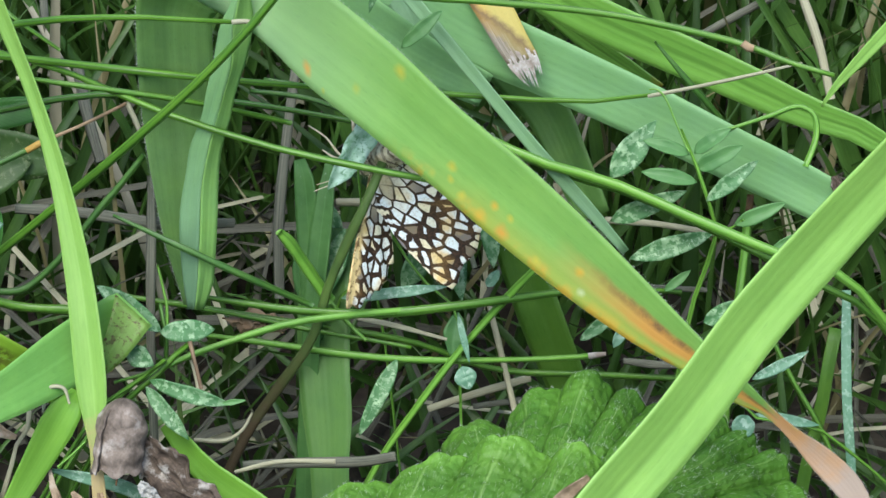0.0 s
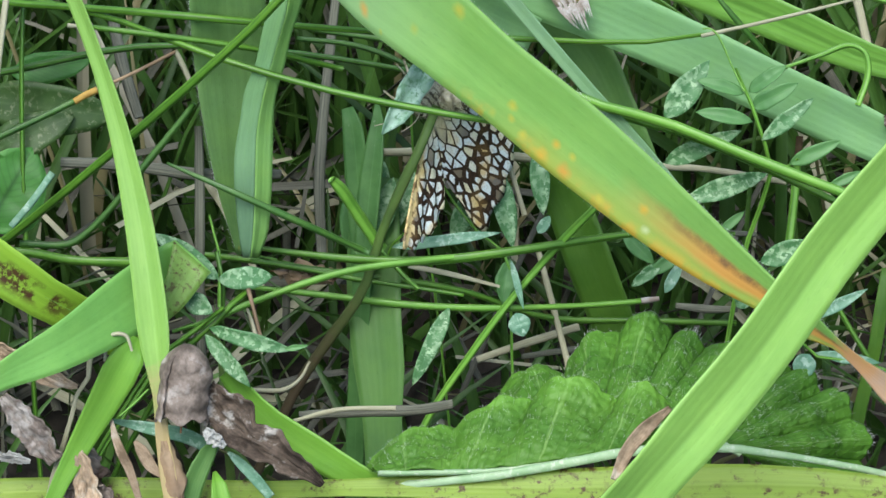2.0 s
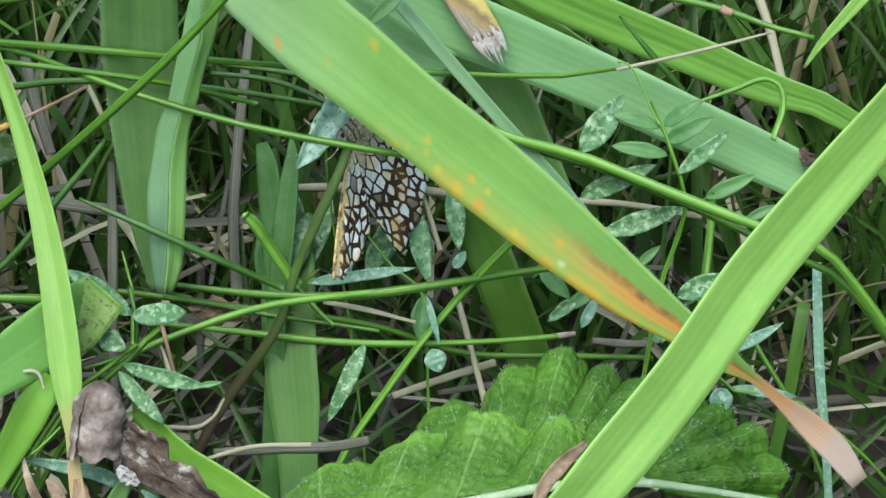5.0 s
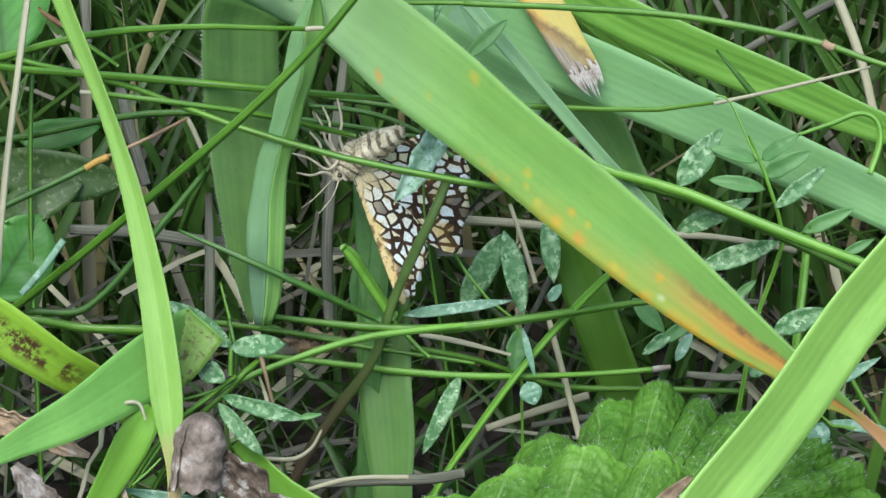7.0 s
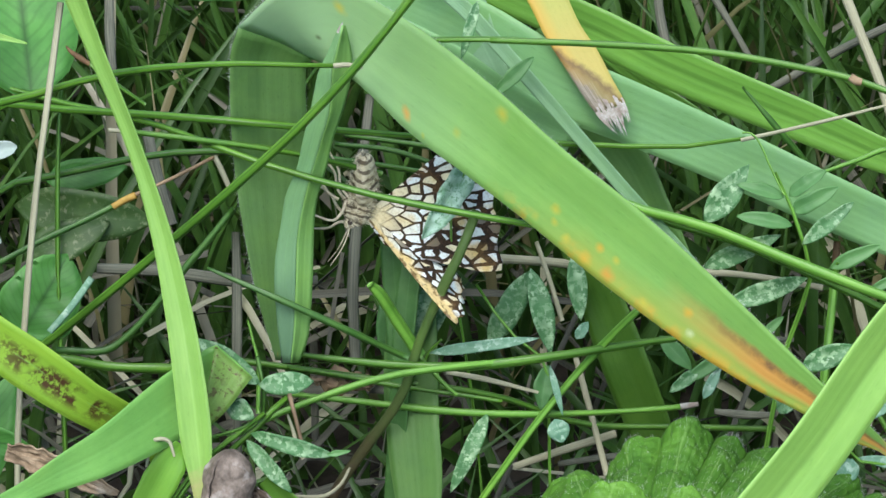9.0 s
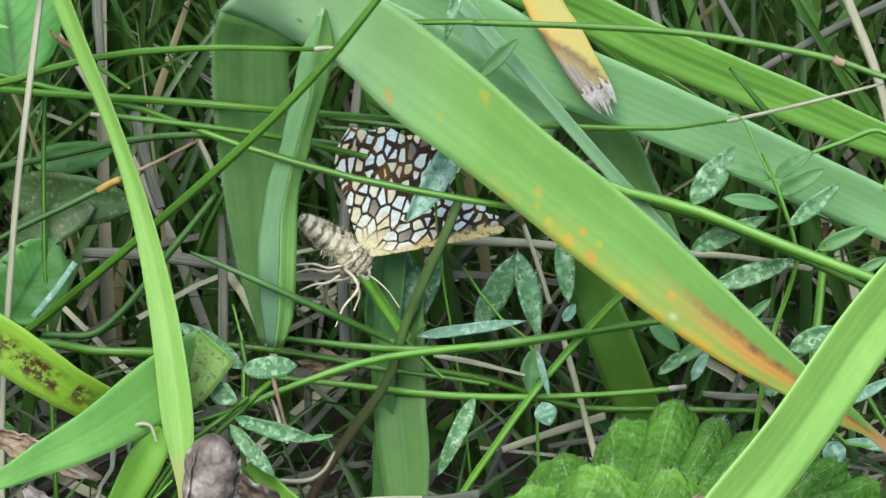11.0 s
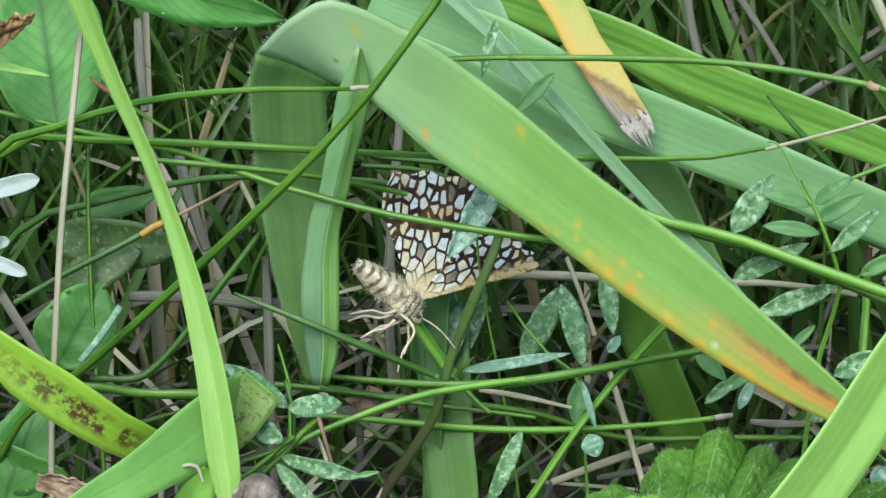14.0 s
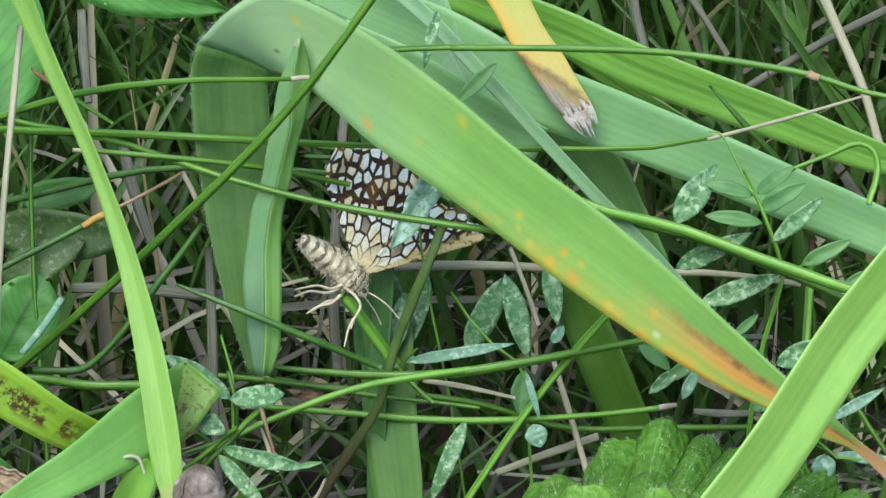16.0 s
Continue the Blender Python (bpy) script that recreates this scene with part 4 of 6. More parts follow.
grass_blade([(-43.3, -38.2, -1.50, 0.65, 0.07, -0.21), (-39.8, -38.1, 18.9, 0.65, 0.05, -0.24), (-34.6, -31.9, 35.8, 0.63, 0.02, -0.28), (-32.1, -28.9, 40.1, 0.91, -0.04, -0.54), (-29.7, -27.3, 44.1, 1.20, -0.09, -0.77), (-27.3, -25.7, 48.1, 1.36, -0.11, -0.89), (-26.1, -24.2, 49.5, 0.53, -0.04, -0.35)], M_SHORT, 'short bright green blade with withered end')
grass_blade([(-19.1, -19.3, 41.6, -0.57, -0.08, -0.61), (-15.2, -23.3, 39.4, -0.86, -0.18, -1.08), (-11.4, -25.6, 37.9, -0.82, -0.30, -1.42), (-6.2, -28.1, 36.0, -0.61, -0.27, -1.21), (0.12, -29.9, 33.4, -0.46, -0.22, -0.98), (5.3, -31.5, 31.2, -0.53, -0.10, -0.63), (16.1, -34.5, 18.8, -0.65, -0.01, -0.51), (23.2, -32.6, -1.50, -0.71, 0.04, -0.43)], M_SHORT, 'bright green blade under the withered leaf')

# the waxy sheath and hanging leaves round it
folded_leaf([(-11.66, -1.64, 79.87, 0.10, -0.33, 0.19), (-12.63, -1.89, 77.07, 0.38, -0.33, 0.19), (-13.21, -2.09, 75.39, 0.62, -0.32, 0.19), (-13.83, -2.62, 71.49, 0.88, -0.32, 0.20), (-14.56, -2.85, 68.72, 0.91, -0.24, 0.31), (-15.30, -3.10, 65.93, 0.84, -0.17, 0.42), (-16.33, -3.68, 63.01, 0.95, -0.24, 0.31), (-16.85, -4.45, 60.51, 0.90, -0.16, 0.43), (-17.29, -5.35, 58.17, 0.98, -0.04, 0.60), (-17.45, -6.75, 55.49, 1.01, -0.23, 0.32), (-17.46, -7.86, 52.85, 0.88, -0.30, 0.22), (-17.44, -8.91, 50.31, 0.67, -0.30, 0.22), (-17.43, -9.81, 47.98, 0.35, -0.30, 0.22)],
            [(-11.48, -1.55, 79.82, 0.08, 0.42, -0.23), (-11.55, -1.81, 77.02, 0.70, 0.41, -0.24), (-11.77, -2.15, 75.13, 0.83, 0.26, -0.45), (-12.35, -2.46, 71.55, 0.60, 0.48, -0.14), (-13.23, -2.77, 68.67, 0.42, 0.33, -0.36), (-13.96, -3.01, 65.88, 0.50, 0.25, -0.47), (-14.82, -3.52, 63.07, 0.55, 0.40, -0.26), (-15.32, -4.14, 60.78, 0.63, 0.47, -0.15), (-15.57, -5.12, 58.34, 0.74, 0.27, -0.44), (-15.69, -6.67, 55.43, 0.74, 0.31, -0.38), (-15.86, -7.78, 52.79, 0.72, 0.39, -0.28), (-16.11, -8.83, 50.25, 0.66, 0.38, -0.28), (-16.74, -9.73, 47.92, 0.34, 0.38, -0.28)],
            'waxy folded young leaf with a pale pointed tip')
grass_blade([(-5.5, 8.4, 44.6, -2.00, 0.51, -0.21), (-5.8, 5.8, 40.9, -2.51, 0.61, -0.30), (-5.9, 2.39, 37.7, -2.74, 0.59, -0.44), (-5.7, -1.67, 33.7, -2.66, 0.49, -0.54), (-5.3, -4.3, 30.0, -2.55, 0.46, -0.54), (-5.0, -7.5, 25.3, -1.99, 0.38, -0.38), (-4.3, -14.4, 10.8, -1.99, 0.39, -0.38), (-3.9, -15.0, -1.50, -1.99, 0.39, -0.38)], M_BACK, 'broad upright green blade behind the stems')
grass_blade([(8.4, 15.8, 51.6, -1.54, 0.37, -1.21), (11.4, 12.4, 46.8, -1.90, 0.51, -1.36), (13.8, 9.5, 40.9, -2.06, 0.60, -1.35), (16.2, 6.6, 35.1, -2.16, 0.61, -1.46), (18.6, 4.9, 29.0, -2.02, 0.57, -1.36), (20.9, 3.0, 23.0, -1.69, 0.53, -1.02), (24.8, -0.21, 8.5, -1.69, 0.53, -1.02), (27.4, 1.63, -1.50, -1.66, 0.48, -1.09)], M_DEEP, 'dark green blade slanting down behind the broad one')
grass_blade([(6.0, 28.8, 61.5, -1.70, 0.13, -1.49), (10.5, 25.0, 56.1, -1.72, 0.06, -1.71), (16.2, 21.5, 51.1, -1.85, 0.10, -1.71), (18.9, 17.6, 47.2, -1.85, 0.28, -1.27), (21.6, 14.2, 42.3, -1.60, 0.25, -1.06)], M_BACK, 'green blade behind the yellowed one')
grass_blade([(-9.6, 17.8, 68.4, -1.14, -0.10, -2.67), (-2.39, 15.7, 65.4, -1.23, -0.07, -2.63), (4.2, 14.1, 61.5, -1.10, -0.06, -2.35), (10.3, 13.3, 58.5, -0.74, -0.07, -1.80)], M_BLUE, 'bluish leaf half hidden behind the broad blade')

# blades running to the upper side
grass_blade([(-11.9, 24.6, 71.2, -0.70, -0.38, -1.63), (-0.65, 20.9, 67.6, -1.33, -0.59, -2.64), (8.8, 16.7, 63.3, -1.47, -0.66, -2.94), (18.2, 14.3, 60.0, -1.17, -0.67, -2.81), (26.5, 12.2, 57.0, -1.16, -0.61, -2.63), (34.7, 9.1, 54.3, -1.11, -0.57, -2.45), (40.2, 7.7, 52.2, -1.08, -0.54, -2.34), (47.7, 4.7, 49.7, -0.95, -0.46, -2.00)], M_BLUE, 'broad bluish-green blade running behind the vetch', keel=0.1)
grass_blade([(0.31, 34.1, 65.6, -0.67, -0.26, -1.82), (7.3, 31.6, 63.8, -0.84, -0.31, -2.16), (13.7, 29.2, 62.0, -0.95, -0.29, -2.18), (20.6, 26.3, 59.6, -0.93, -0.30, -2.18), (28.1, 24.4, 57.0, -0.83, -0.31, -2.15), (36.0, 21.7, 54.8, -0.80, -0.28, -2.01), (42.7, 19.1, 52.8, -0.68, -0.24, -1.71), (51.6, 16.0, 50.3, -0.82, -0.02, -0.97), (62.6, 12.3, 33.0, -1.07, 0.19, -0.68), (69.9, 13.9, -1.50, -1.12, 0.27, -0.55)], M_LIME, 'long lime-green blade, glossy, arching')
grass_blade([(13.9, 36.2, 56.3, -0.50, 0.02, -0.76), (18.6, 34.0, 53.2, -0.54, 0.01, -0.90), (23.8, 31.1, 50.8, -0.54, -0.00, -0.98), (28.5, 28.5, 48.9, -0.37, -0.00, -0.67)], M_LIME, 'thin yellow-green blade with dark stripe')
grass_blade([(-6.8, 19.3, 77.6, -0.69, -0.01, -0.77), (-3.6, 17.3, 74.7, -0.60, -0.01, -0.69), (0.71, 14.0, 71.7, -0.53, -0.00, -0.59), (6.0, 9.7, 67.3, -0.49, 0.00, -0.53), (10.2, 6.9, 63.3, -0.46, 0.01, -0.48), (15.5, 3.3, 58.3, -0.45, 0.00, -0.49), (20.2, 1.25, 53.5, -0.45, -0.00, -0.50), (24.5, -0.68, 49.0, -0.29, 0.00, -0.31)], M_WAXY, 'slender waxy blade crossing behind')
grass_blade([(-3.9, 26.1, 73.3, -2.09, 0.20, -1.69), (-0.57, 22.2, 69.4, -1.94, 0.24, -1.45), (1.54, 19.5, 65.6, -1.38, 0.20, -0.95), (4.2, 15.6, 61.9, -0.60, 0.08, -0.43)], M_WAXY, 'pale waxy leaf behind the broad blade')
grass_blade([(3.34, 22.97, 76.53, 1.76, 0.48, 0.69), (7.34, 19.76, 71.94, 1.68, 0.48, 0.69), (9.30, 17.43, 68.62, 1.68, 0.40, 0.57), (11.06, 15.87, 66.40, 1.65, 0.45, 0.64), (12.79, 14.14, 63.92, 1.54, 0.39, 0.55), (14.02, 13.02, 62.32, 1.48, 0.32, 0.46)], M_YELLOW, 'yellowing blade with a browned end', keel=0.06)
frayed_tip([(13.49, 13.45, 63.10, 1.51, 0.35, 0.50), (14.19, 12.71, 62.05, 1.42, 0.32, 0.46), (15.19, 11.55, 60.40, 1.03, 0.06, 0.09)])

# green stems
grass_stem([(-66.60, 5.20, -1.50, 0.43), (-58.66, 0.13, 45.54, 0.43), (-47.52, 0.83, 68.53, 0.43), (-40.68, 0.85, 71.29, 0.4), (-32.18, -0.29, 74.32, 0.4), (-22.42, -2.32, 76.32, 0.34), (-16.11, -3.55, 76.87, 0.26), (-12.26, -4.60, 77.37, 0.23)], M_STEM, 'smooth green grass stem, cut at the end', ends=[('dry_end', [(-12.36, -4.76, 77.47, 0.26), (-11.09, -4.74, 77.57, 0.23), (-9.71, -4.83, 77.37, 0.18)], M_DRY)])
grass_stem([(-62.80, 2.55, -1.50, 0.45), (-56.59, -2.96, 23.05, 0.45), (-47.63, -3.59, 40.49, 0.45), (-40.53, -4.24, 46.89, 0.47), (-27.92, -6.15, 59.59, 0.48), (-16.31, -6.63, 71.35, 0.47), (-10.10, -6.13, 78.39, 0.43), (-6.54, -5.25, 82.84, 0.43), (-2.91, -4.14, 87.64, 0.4), (0.73, -3.00, 92.70, 0.35)], M_STEM, 'long straight dark green grass stem')
grass_stem([(-71.30, 21.50, -1.50, 0.28), (-63.37, 14.69, 47.34, 0.28), (-51.80, 11.66, 66.60, 0.28), (-40.23, 8.02, 66.29, 0.36), (-30.82, 3.38, 66.83, 0.38), (-19.77, -2.59, 65.91, 0.4), (-9.14, -5.12, 63.85, 0.4), (-0.75, -6.00, 62.36, 0.4), (5.54, -6.59, 61.47, 0.37), (11.86, -5.58, 59.48, 0.38)], M_STEM, 'green grass stem lying across the moth')
grass_stem([(10.1, 4.2, 59.4, 0.44), (15.4, 1.97, 58.0, 0.54), (22.9, 0.75, 56.3, 0.57), (30.8, -1.92, 54.2, 0.57), (39.7, -4.8, 51.9, 0.54), (46.1, -6.1, 50.0, 0.49), (57.3, -8.5, 32.6, 0.49), (64.8, -6.2, -1.50, 0.49)], M_STEML, 'glossy light green stem')
grass_stem([(11.1, 4.5, 58.2, 0.38), (17.6, 2.97, 56.0, 0.38), (25.7, 1.61, 54.0, 0.38), (33.7, -1.26, 51.7, 0.41), (42.2, -3.6, 48.3, 0.38), (48.7, -4.8, 44.9, 0.38), (59.2, -6.7, 27.6, 0.38), (66.2, -4.0, -1.50, 0.38)], M_STEM, 'green stem beside the lighter one')
grass_stem([(-32.63, -1.03, 68.56, 0.24), (-30.19, -0.72, 67.95, 0.29), (-24.95, -0.74, 67.21, 0.32), (-17.23, 0.30, 65.23, 0.32), (-8.50, 4.57, 60.12, 0.3)], M_STEM, 'thin green stem with a pale broken end', ends=[('broken_end', [(-33.8, -0.95, 68.5, 0.26), (-32.5, -0.84, 68.3, 0.24)], M_DRY)])
grass_stem([(-68.80, 23.80, -1.50, 0.45), (-58.97, 11.34, 46.06, 0.45), (-47.46, 9.14, 64.49, 0.45), (-36.88, 6.11, 66.30, 0.48), (-25.36, 0.89, 68.59, 0.48), (-15.78, 0.62, 67.74, 0.42), (-6.80, 4.00, 64.79, 0.36), (6.89, 8.55, 61.12, 0.36), (15.10, 7.80, 61.10, 0.33), (22.20, 6.90, 61.70, 0.3), (26.70, 6.90, 62.50, 0.22)], M_STEM, 'long dark green grass stem behind the broad blade', ends=[('dry_end', [(26.30, 6.80, 62.40, 0.22), (31.20, 6.60, 63.80, 0.22), (36.20, 6.00, 65.60, 0.19), (40.90, 5.90, 67.10, 0.14)], M_DRY)])
grass_stem([(-67.8, 16.5, -1.50, 0.43), (-60.1, 12.9, 34.0, 0.43), (-48.6, 13.6, 52.0, 0.43), (-40.3, 14.1, 54.4, 0.43), (-30.3, 14.3, 56.5, 0.40), (-20.5, 14.3, 56.5, 0.37), (-10.3, 13.7, 55.6, 0.34), (-1.21, 12.8, 54.4, 0.31)], M_STEMD, 'green grass stem, its shade painted in as dark green')
grass_stem([(-13.3, 11.4, 59.3, 0.28), (-7.7, 11.0, 58.8, 0.31), (-3.3, 10.2, 57.5, 0.31), (1.11, 8.5, 55.2, 0.28)], M_STEMD, 'green grass stem, deep shade painted in as dark green')
grass_stem([(-12.6, 17.1, 56.9, 0.31), (-4.6, 16.4, 56.0, 0.31), (4.5, 15.5, 54.7, 0.29)], M_STEMD, 'green grass stem, deep shade painted in as dark green')
grass_stem([(-19.5, -1.91, 43.8, 0.22), (-13.9, -2.37, 43.1, 0.36), (-6.1, -2.84, 42.5, 0.47), (0.58, -2.84, 42.5, 0.53), (8.9, -2.23, 43.3, 0.50), (16.2, -0.80, 43.6, 0.42), (22.9, 0.39, 43.6, 0.34), (30.3, 1.87, 42.2, 0.28)], M_STEM, 'glossy green stem crossing below the moth')
grass_stem([(-40.7, -20.1, -1.50, 0.24), (-34.5, -19.5, 25.2, 0.24), (-25.1, -12.6, 38.9, 0.24), (-20.3, -9.1, 40.4, 0.30), (-14.8, -7.0, 41.7, 0.36), (-8.2, -5.0, 42.8, 0.41), (-1.61, -3.7, 43.0, 0.41), (5.0, -2.14, 42.6, 0.33)], M_STEML, 'light green stem curving up from below')
grass_stem([(-20.7, 0.57, 36.9, 0.26), (-11.1, -0.00, 36.0, 0.37), (-1.98, -1.43, 35.8, 0.42), (5.9, -1.57, 35.5, 0.42), (14.4, -0.68, 35.1, 0.34), (20.1, -0.47, 35.4, 0.34), (21.3, -0.36, 35.5, 0.34)], M_STEML, 'light green stem, cut, with a reddish joint', ends=[('frayed_end', [(21.1, -0.55, 35.6, 0.37), (21.8, -0.50, 35.7, 0.37), (22.9, -0.39, 35.8, 0.28)], M_FRAY)])
grass_stem([(-28.3, 4.3, 38.7, 0.29), (-18.5, 2.76, 38.3, 0.37), (-11.1, 2.16, 37.4, 0.40), (-1.97, 1.50, 36.5, 0.37), (3.7, 1.70, 35.0, 0.34), (11.6, 1.82, 31.7, 0.37), (21.9, 1.63, 31.4, 0.37), (31.1, 1.46, 31.2, 0.35)], M_STEM, 'dark green stem lying low')
grass_stem([(-18.3, 1.15, 39.4, 0.25), (-13.2, 0.73, 38.8, 0.28), (-7.6, 0.11, 37.9, 0.28), (-0.76, -1.27, 37.7, 0.25), (3.2, -1.67, 37.2, 0.23)], M_STEM, 'thin green stem with a hooked end')
grass_stem([(6.2, 4.9, 74.4, 0.32), (3.0, 5.0, 74.6, 0.32), (-3.4, 6.8, 73.6, 0.32), (-7.9, 8.4, 72.4, 0.27)], M_STEM, 'smooth green stem behind the blade')
grass_stem([(1.98, 4.1, 75.1, 0.32), (12.5, 1.27, 76.2, 0.36), (21.7, -1.78, 77.1, 0.36), (28.6, -4.2, 77.1, 0.36), (34.4, -6.7, 77.0, 0.35), (38.3, -8.4, 76.3, 0.30), (42.1, -9.9, 76.0, 0.25)], M_STEM, 'smooth green stem with a pale joint', ends=[('joint', [(34.0, -6.9, 77.4, 0.40), (34.5, -7.1, 77.1, 0.43), (35.0, -7.2, 77.0, 0.38)], M_TAN)])
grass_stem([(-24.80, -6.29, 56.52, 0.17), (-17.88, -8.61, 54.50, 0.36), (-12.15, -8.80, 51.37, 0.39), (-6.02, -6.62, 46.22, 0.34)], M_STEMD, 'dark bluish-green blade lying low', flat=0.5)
grass_stem([(0.71, 0.86, 58.2, 0.49), (-0.77, -1.29, 55.1, 0.54), (-2.61, -1.79, 50.9, 0.55), (-4.8, -2.14, 45.2, 0.50), (-6.7, -2.88, 38.9, 0.56), (-10.7, -2.87, 31.9, 0.62), (-13.8, -3.9, 27.0, 0.57), (-20.2, -5.9, 12.0, 0.57), (-24.5, -3.2, -1.50, 0.57)], M_STEMB, 'dark stem in front of the moth, brown and withered below')
grass_stem([(-5.0, -0.67, 42.1, 0.67), (-7.1, -0.40, 45.9, 0.69), (-8.8, -0.50, 49.3, 0.66), (-9.7, -0.70, 50.7, 0.44)], M_STEML, 'young green shoot reaching up to the moth')
grass_stem([(18.4, -2.71, 51.4, 0.38), (15.1, -2.08, 47.0, 0.44), (11.7, -1.00, 41.6, 0.45), (7.6, -2.21, 36.4, 0.42), (3.5, -3.9, 30.6, 0.43), (-0.19, -5.4, 24.8, 0.40), (-6.5, -8.1, 10.5, 0.40), (-10.7, -5.9, -1.50, 0.40)], M_STEML, 'yellow-green stem leaning over the litter')
grass_stem([(37.3, 11.2, 45.1, 0.46), (37.1, 9.2, 42.3, 0.49), (36.6, 6.6, 38.5, 0.49), (36.2, 4.6, 35.7, 0.49), (35.9, 3.3, 30.3, 0.49), (35.2, 0.36, 13.1, 0.49), (34.7, 2.42, -1.50, 0.49)], M_STEML, 'upright green stem, broken off', ends=[('broken_end', [(37.5, 12.0, 47.1, 0.40), (37.3, 10.6, 45.1, 0.43)], M_BROWN)])
grass_stem([(34.4, 9.6, 56.7, 0.22), (38.6, 10.4, 57.9, 0.28), (41.4, 11.0, 58.7, 0.31), (43.0, 10.5, 58.1, 0.31), (43.3, 9.3, 56.2, 0.36), (42.3, 7.5, 53.8, 0.36)], M_STEML, 'curved green stalk with a pale end')
grass_stem([(27.1, 14.6, 63.8, 0.14), (30.5, 13.2, 60.1, 0.34), (34.5, 13.2, 54.8, 0.37), (37.4, 12.2, 49.9, 0.34)], M_STEMD, 'pointed dark green blade tip', flat=0.4)
grass_stem([(39.1, 3.3, 37.3, 0.26), (41.7, 0.32, 33.0, 0.31), (45.4, -3.3, 27.8, 0.31), (51.5, -9.3, 13.5, 0.31), (55.5, -9.2, -1.50, 0.31)], M_STEM, 'smooth green stalk leaning over the litter')
grass_stem([(-31.4, 8.5, 65.6, 0.19), (-33.5, 8.5, 67.4, 0.22), (-35.4, 8.5, 69.1, 0.24), (-36.6, 9.1, 69.9, 0.24)], M_STEM, 'short green stem with a brown withered tip', ends=[('withered_tip', [(-36.5, 9.0, 69.8, 0.24), (-37.4, 9.3, 70.3, 0.33), (-38.3, 9.7, 70.8, 0.24), (-38.8, 10.0, 71.3, 0.11)], M_BROWN)])
grass_stem([(-47.1, -1.2, 52.7, 0.34), (-42.0, 0.4, 54.9, 0.34), (-38.1, 1.4, 56.4, 0.34), (-34.3, 2.5, 57.9, 0.34)], M_STEMD, 'dark stem with an amber joint and a bent dry end', ends=[('joint', [(-34.5, 2.4, 57.8, 0.36), (-33.5, 2.7, 58.3, 0.36), (-32.3, 3.1, 58.7, 0.36)], M_AMBER), ('dry_end', [(-32.5, 3.0, 58.7, 0.20), (-29.7, 3.7, 59.7, 0.20), (-26.9, 4.5, 60.8, 0.20), (-24.7, 5.2, 61.7, 0.20)], M_TAN), ('bent_tip', [(-24.7, 5.4, 61.7, 0.30), (-24.1, 4.7, 60.8, 0.30), (-23.3, 3.7, 59.3, 0.30)], M_DRY)])
grass_stem([(-40.3, -3.5, 45.0, 0.39), (-34.7, -3.3, 45.3, 0.39), (-26.4, 0.25, 53.8, 0.38), (-22.8, 1.86, 57.9, 0.33)], M_STEMD, 'leaning green stalk, its shade painted in as dark green')
grass_stem([(-39.8, -9.0, 51.1, 0.35), (-37.7, -7.6, 53.1, 0.40), (-35.8, -6.1, 55.3, 0.37)], M_PALE, 'pale bluish cut grass blade', flat=0.4)
grass_stem([(-43.6, -3.8, 44.5, 0.44), (-39.2, -4.0, 44.3, 0.50), (-35.1, -5.2, 44.3, 0.49), (-30.2, -5.3, 44.1, 0.55), (-25.3, -4.6, 43.5, 0.50)], M_STEM, 'broken green stem lying flat')
grass_stem([(-21.5, -3.5, 48.5, 0.14), (-21.0, -4.6, 46.9, 0.16), (-20.5, -5.9, 45.1, 0.19), (-20.5, -8.7, 41.1, 0.25)], M_STEML, 'thin green thread of a stem')
grass_stem([(-20.0, -12.0, 50.4, 0.24), (-19.4, -13.8, 47.7, 0.24), (-19.5, -14.2, 45.4, 0.24)], M_STEMD, 'thin dark green upright stalk')
grass_stem([(-38.4, -21.5, -1.50, 0.32), (-32.3, -22.6, 25.9, 0.32), (-23.1, -18.2, 43.3, 0.32), (-20.4, -16.8, 45.1, 0.32), (-18.8, -15.8, 46.6, 0.34), (-16.8, -14.8, 48.0, 0.34)], M_STEM, 'green stalk ending in a brown tip', ends=[('dry_end', [(-16.9, -15.2, 48.4, 0.26), (-16.4, -16.3, 46.8, 0.21), (-15.8, -17.4, 44.4, 0.21)], M_TAN)])
grass_blade([(46.6, 0.52, 43.8, -0.42, 0.09, -0.07), (46.7, -2.69, 39.2, -0.48, 0.10, -0.09), (46.9, -5.9, 34.6, -0.47, 0.09, -0.10), (47.5, -8.3, 29.4, -0.45, 0.08, -0.10), (48.0, -10.8, 24.1, -0.39, 0.07, -0.09), (49.1, -15.9, 9.3, -0.39, 0.07, -0.09), (49.8, -15.3, -1.50, -0.39, 0.07, -0.09)], M_PALE, 'pale bluish upright blade')
grass_blade([(40.7, -14.0, 75.4, 0.08, -0.01, -0.06), (41.9, -13.7, 77.5, 0.25, -0.04, -0.21), (44.2, -13.0, 80.3, 0.40, -0.09, -0.38), (47.4, -11.7, 83.8, 0.51, -0.11, -0.47), (51.1, -10.1, 87.9, 0.55, -0.11, -0.50)], M_RIGHT, 'thin light green blade tip hanging in')
grass_blade([(46.3, 3.1, 36.9, -0.62, 0.30, -0.08), (45.6, 0.75, 33.6, -0.62, 0.29, -0.09), (45.0, -1.10, 29.3, -0.62, 0.30, -0.09), (43.9, -2.87, 23.2, -0.63, 0.30, -0.09), (41.9, -6.2, 8.3, -0.63, 0.30, -0.09), (40.5, -4.4, -1.50, -0.62, 0.31, -0.07)], M_DEEP, 'standing blade, its shade painted in as dark green')

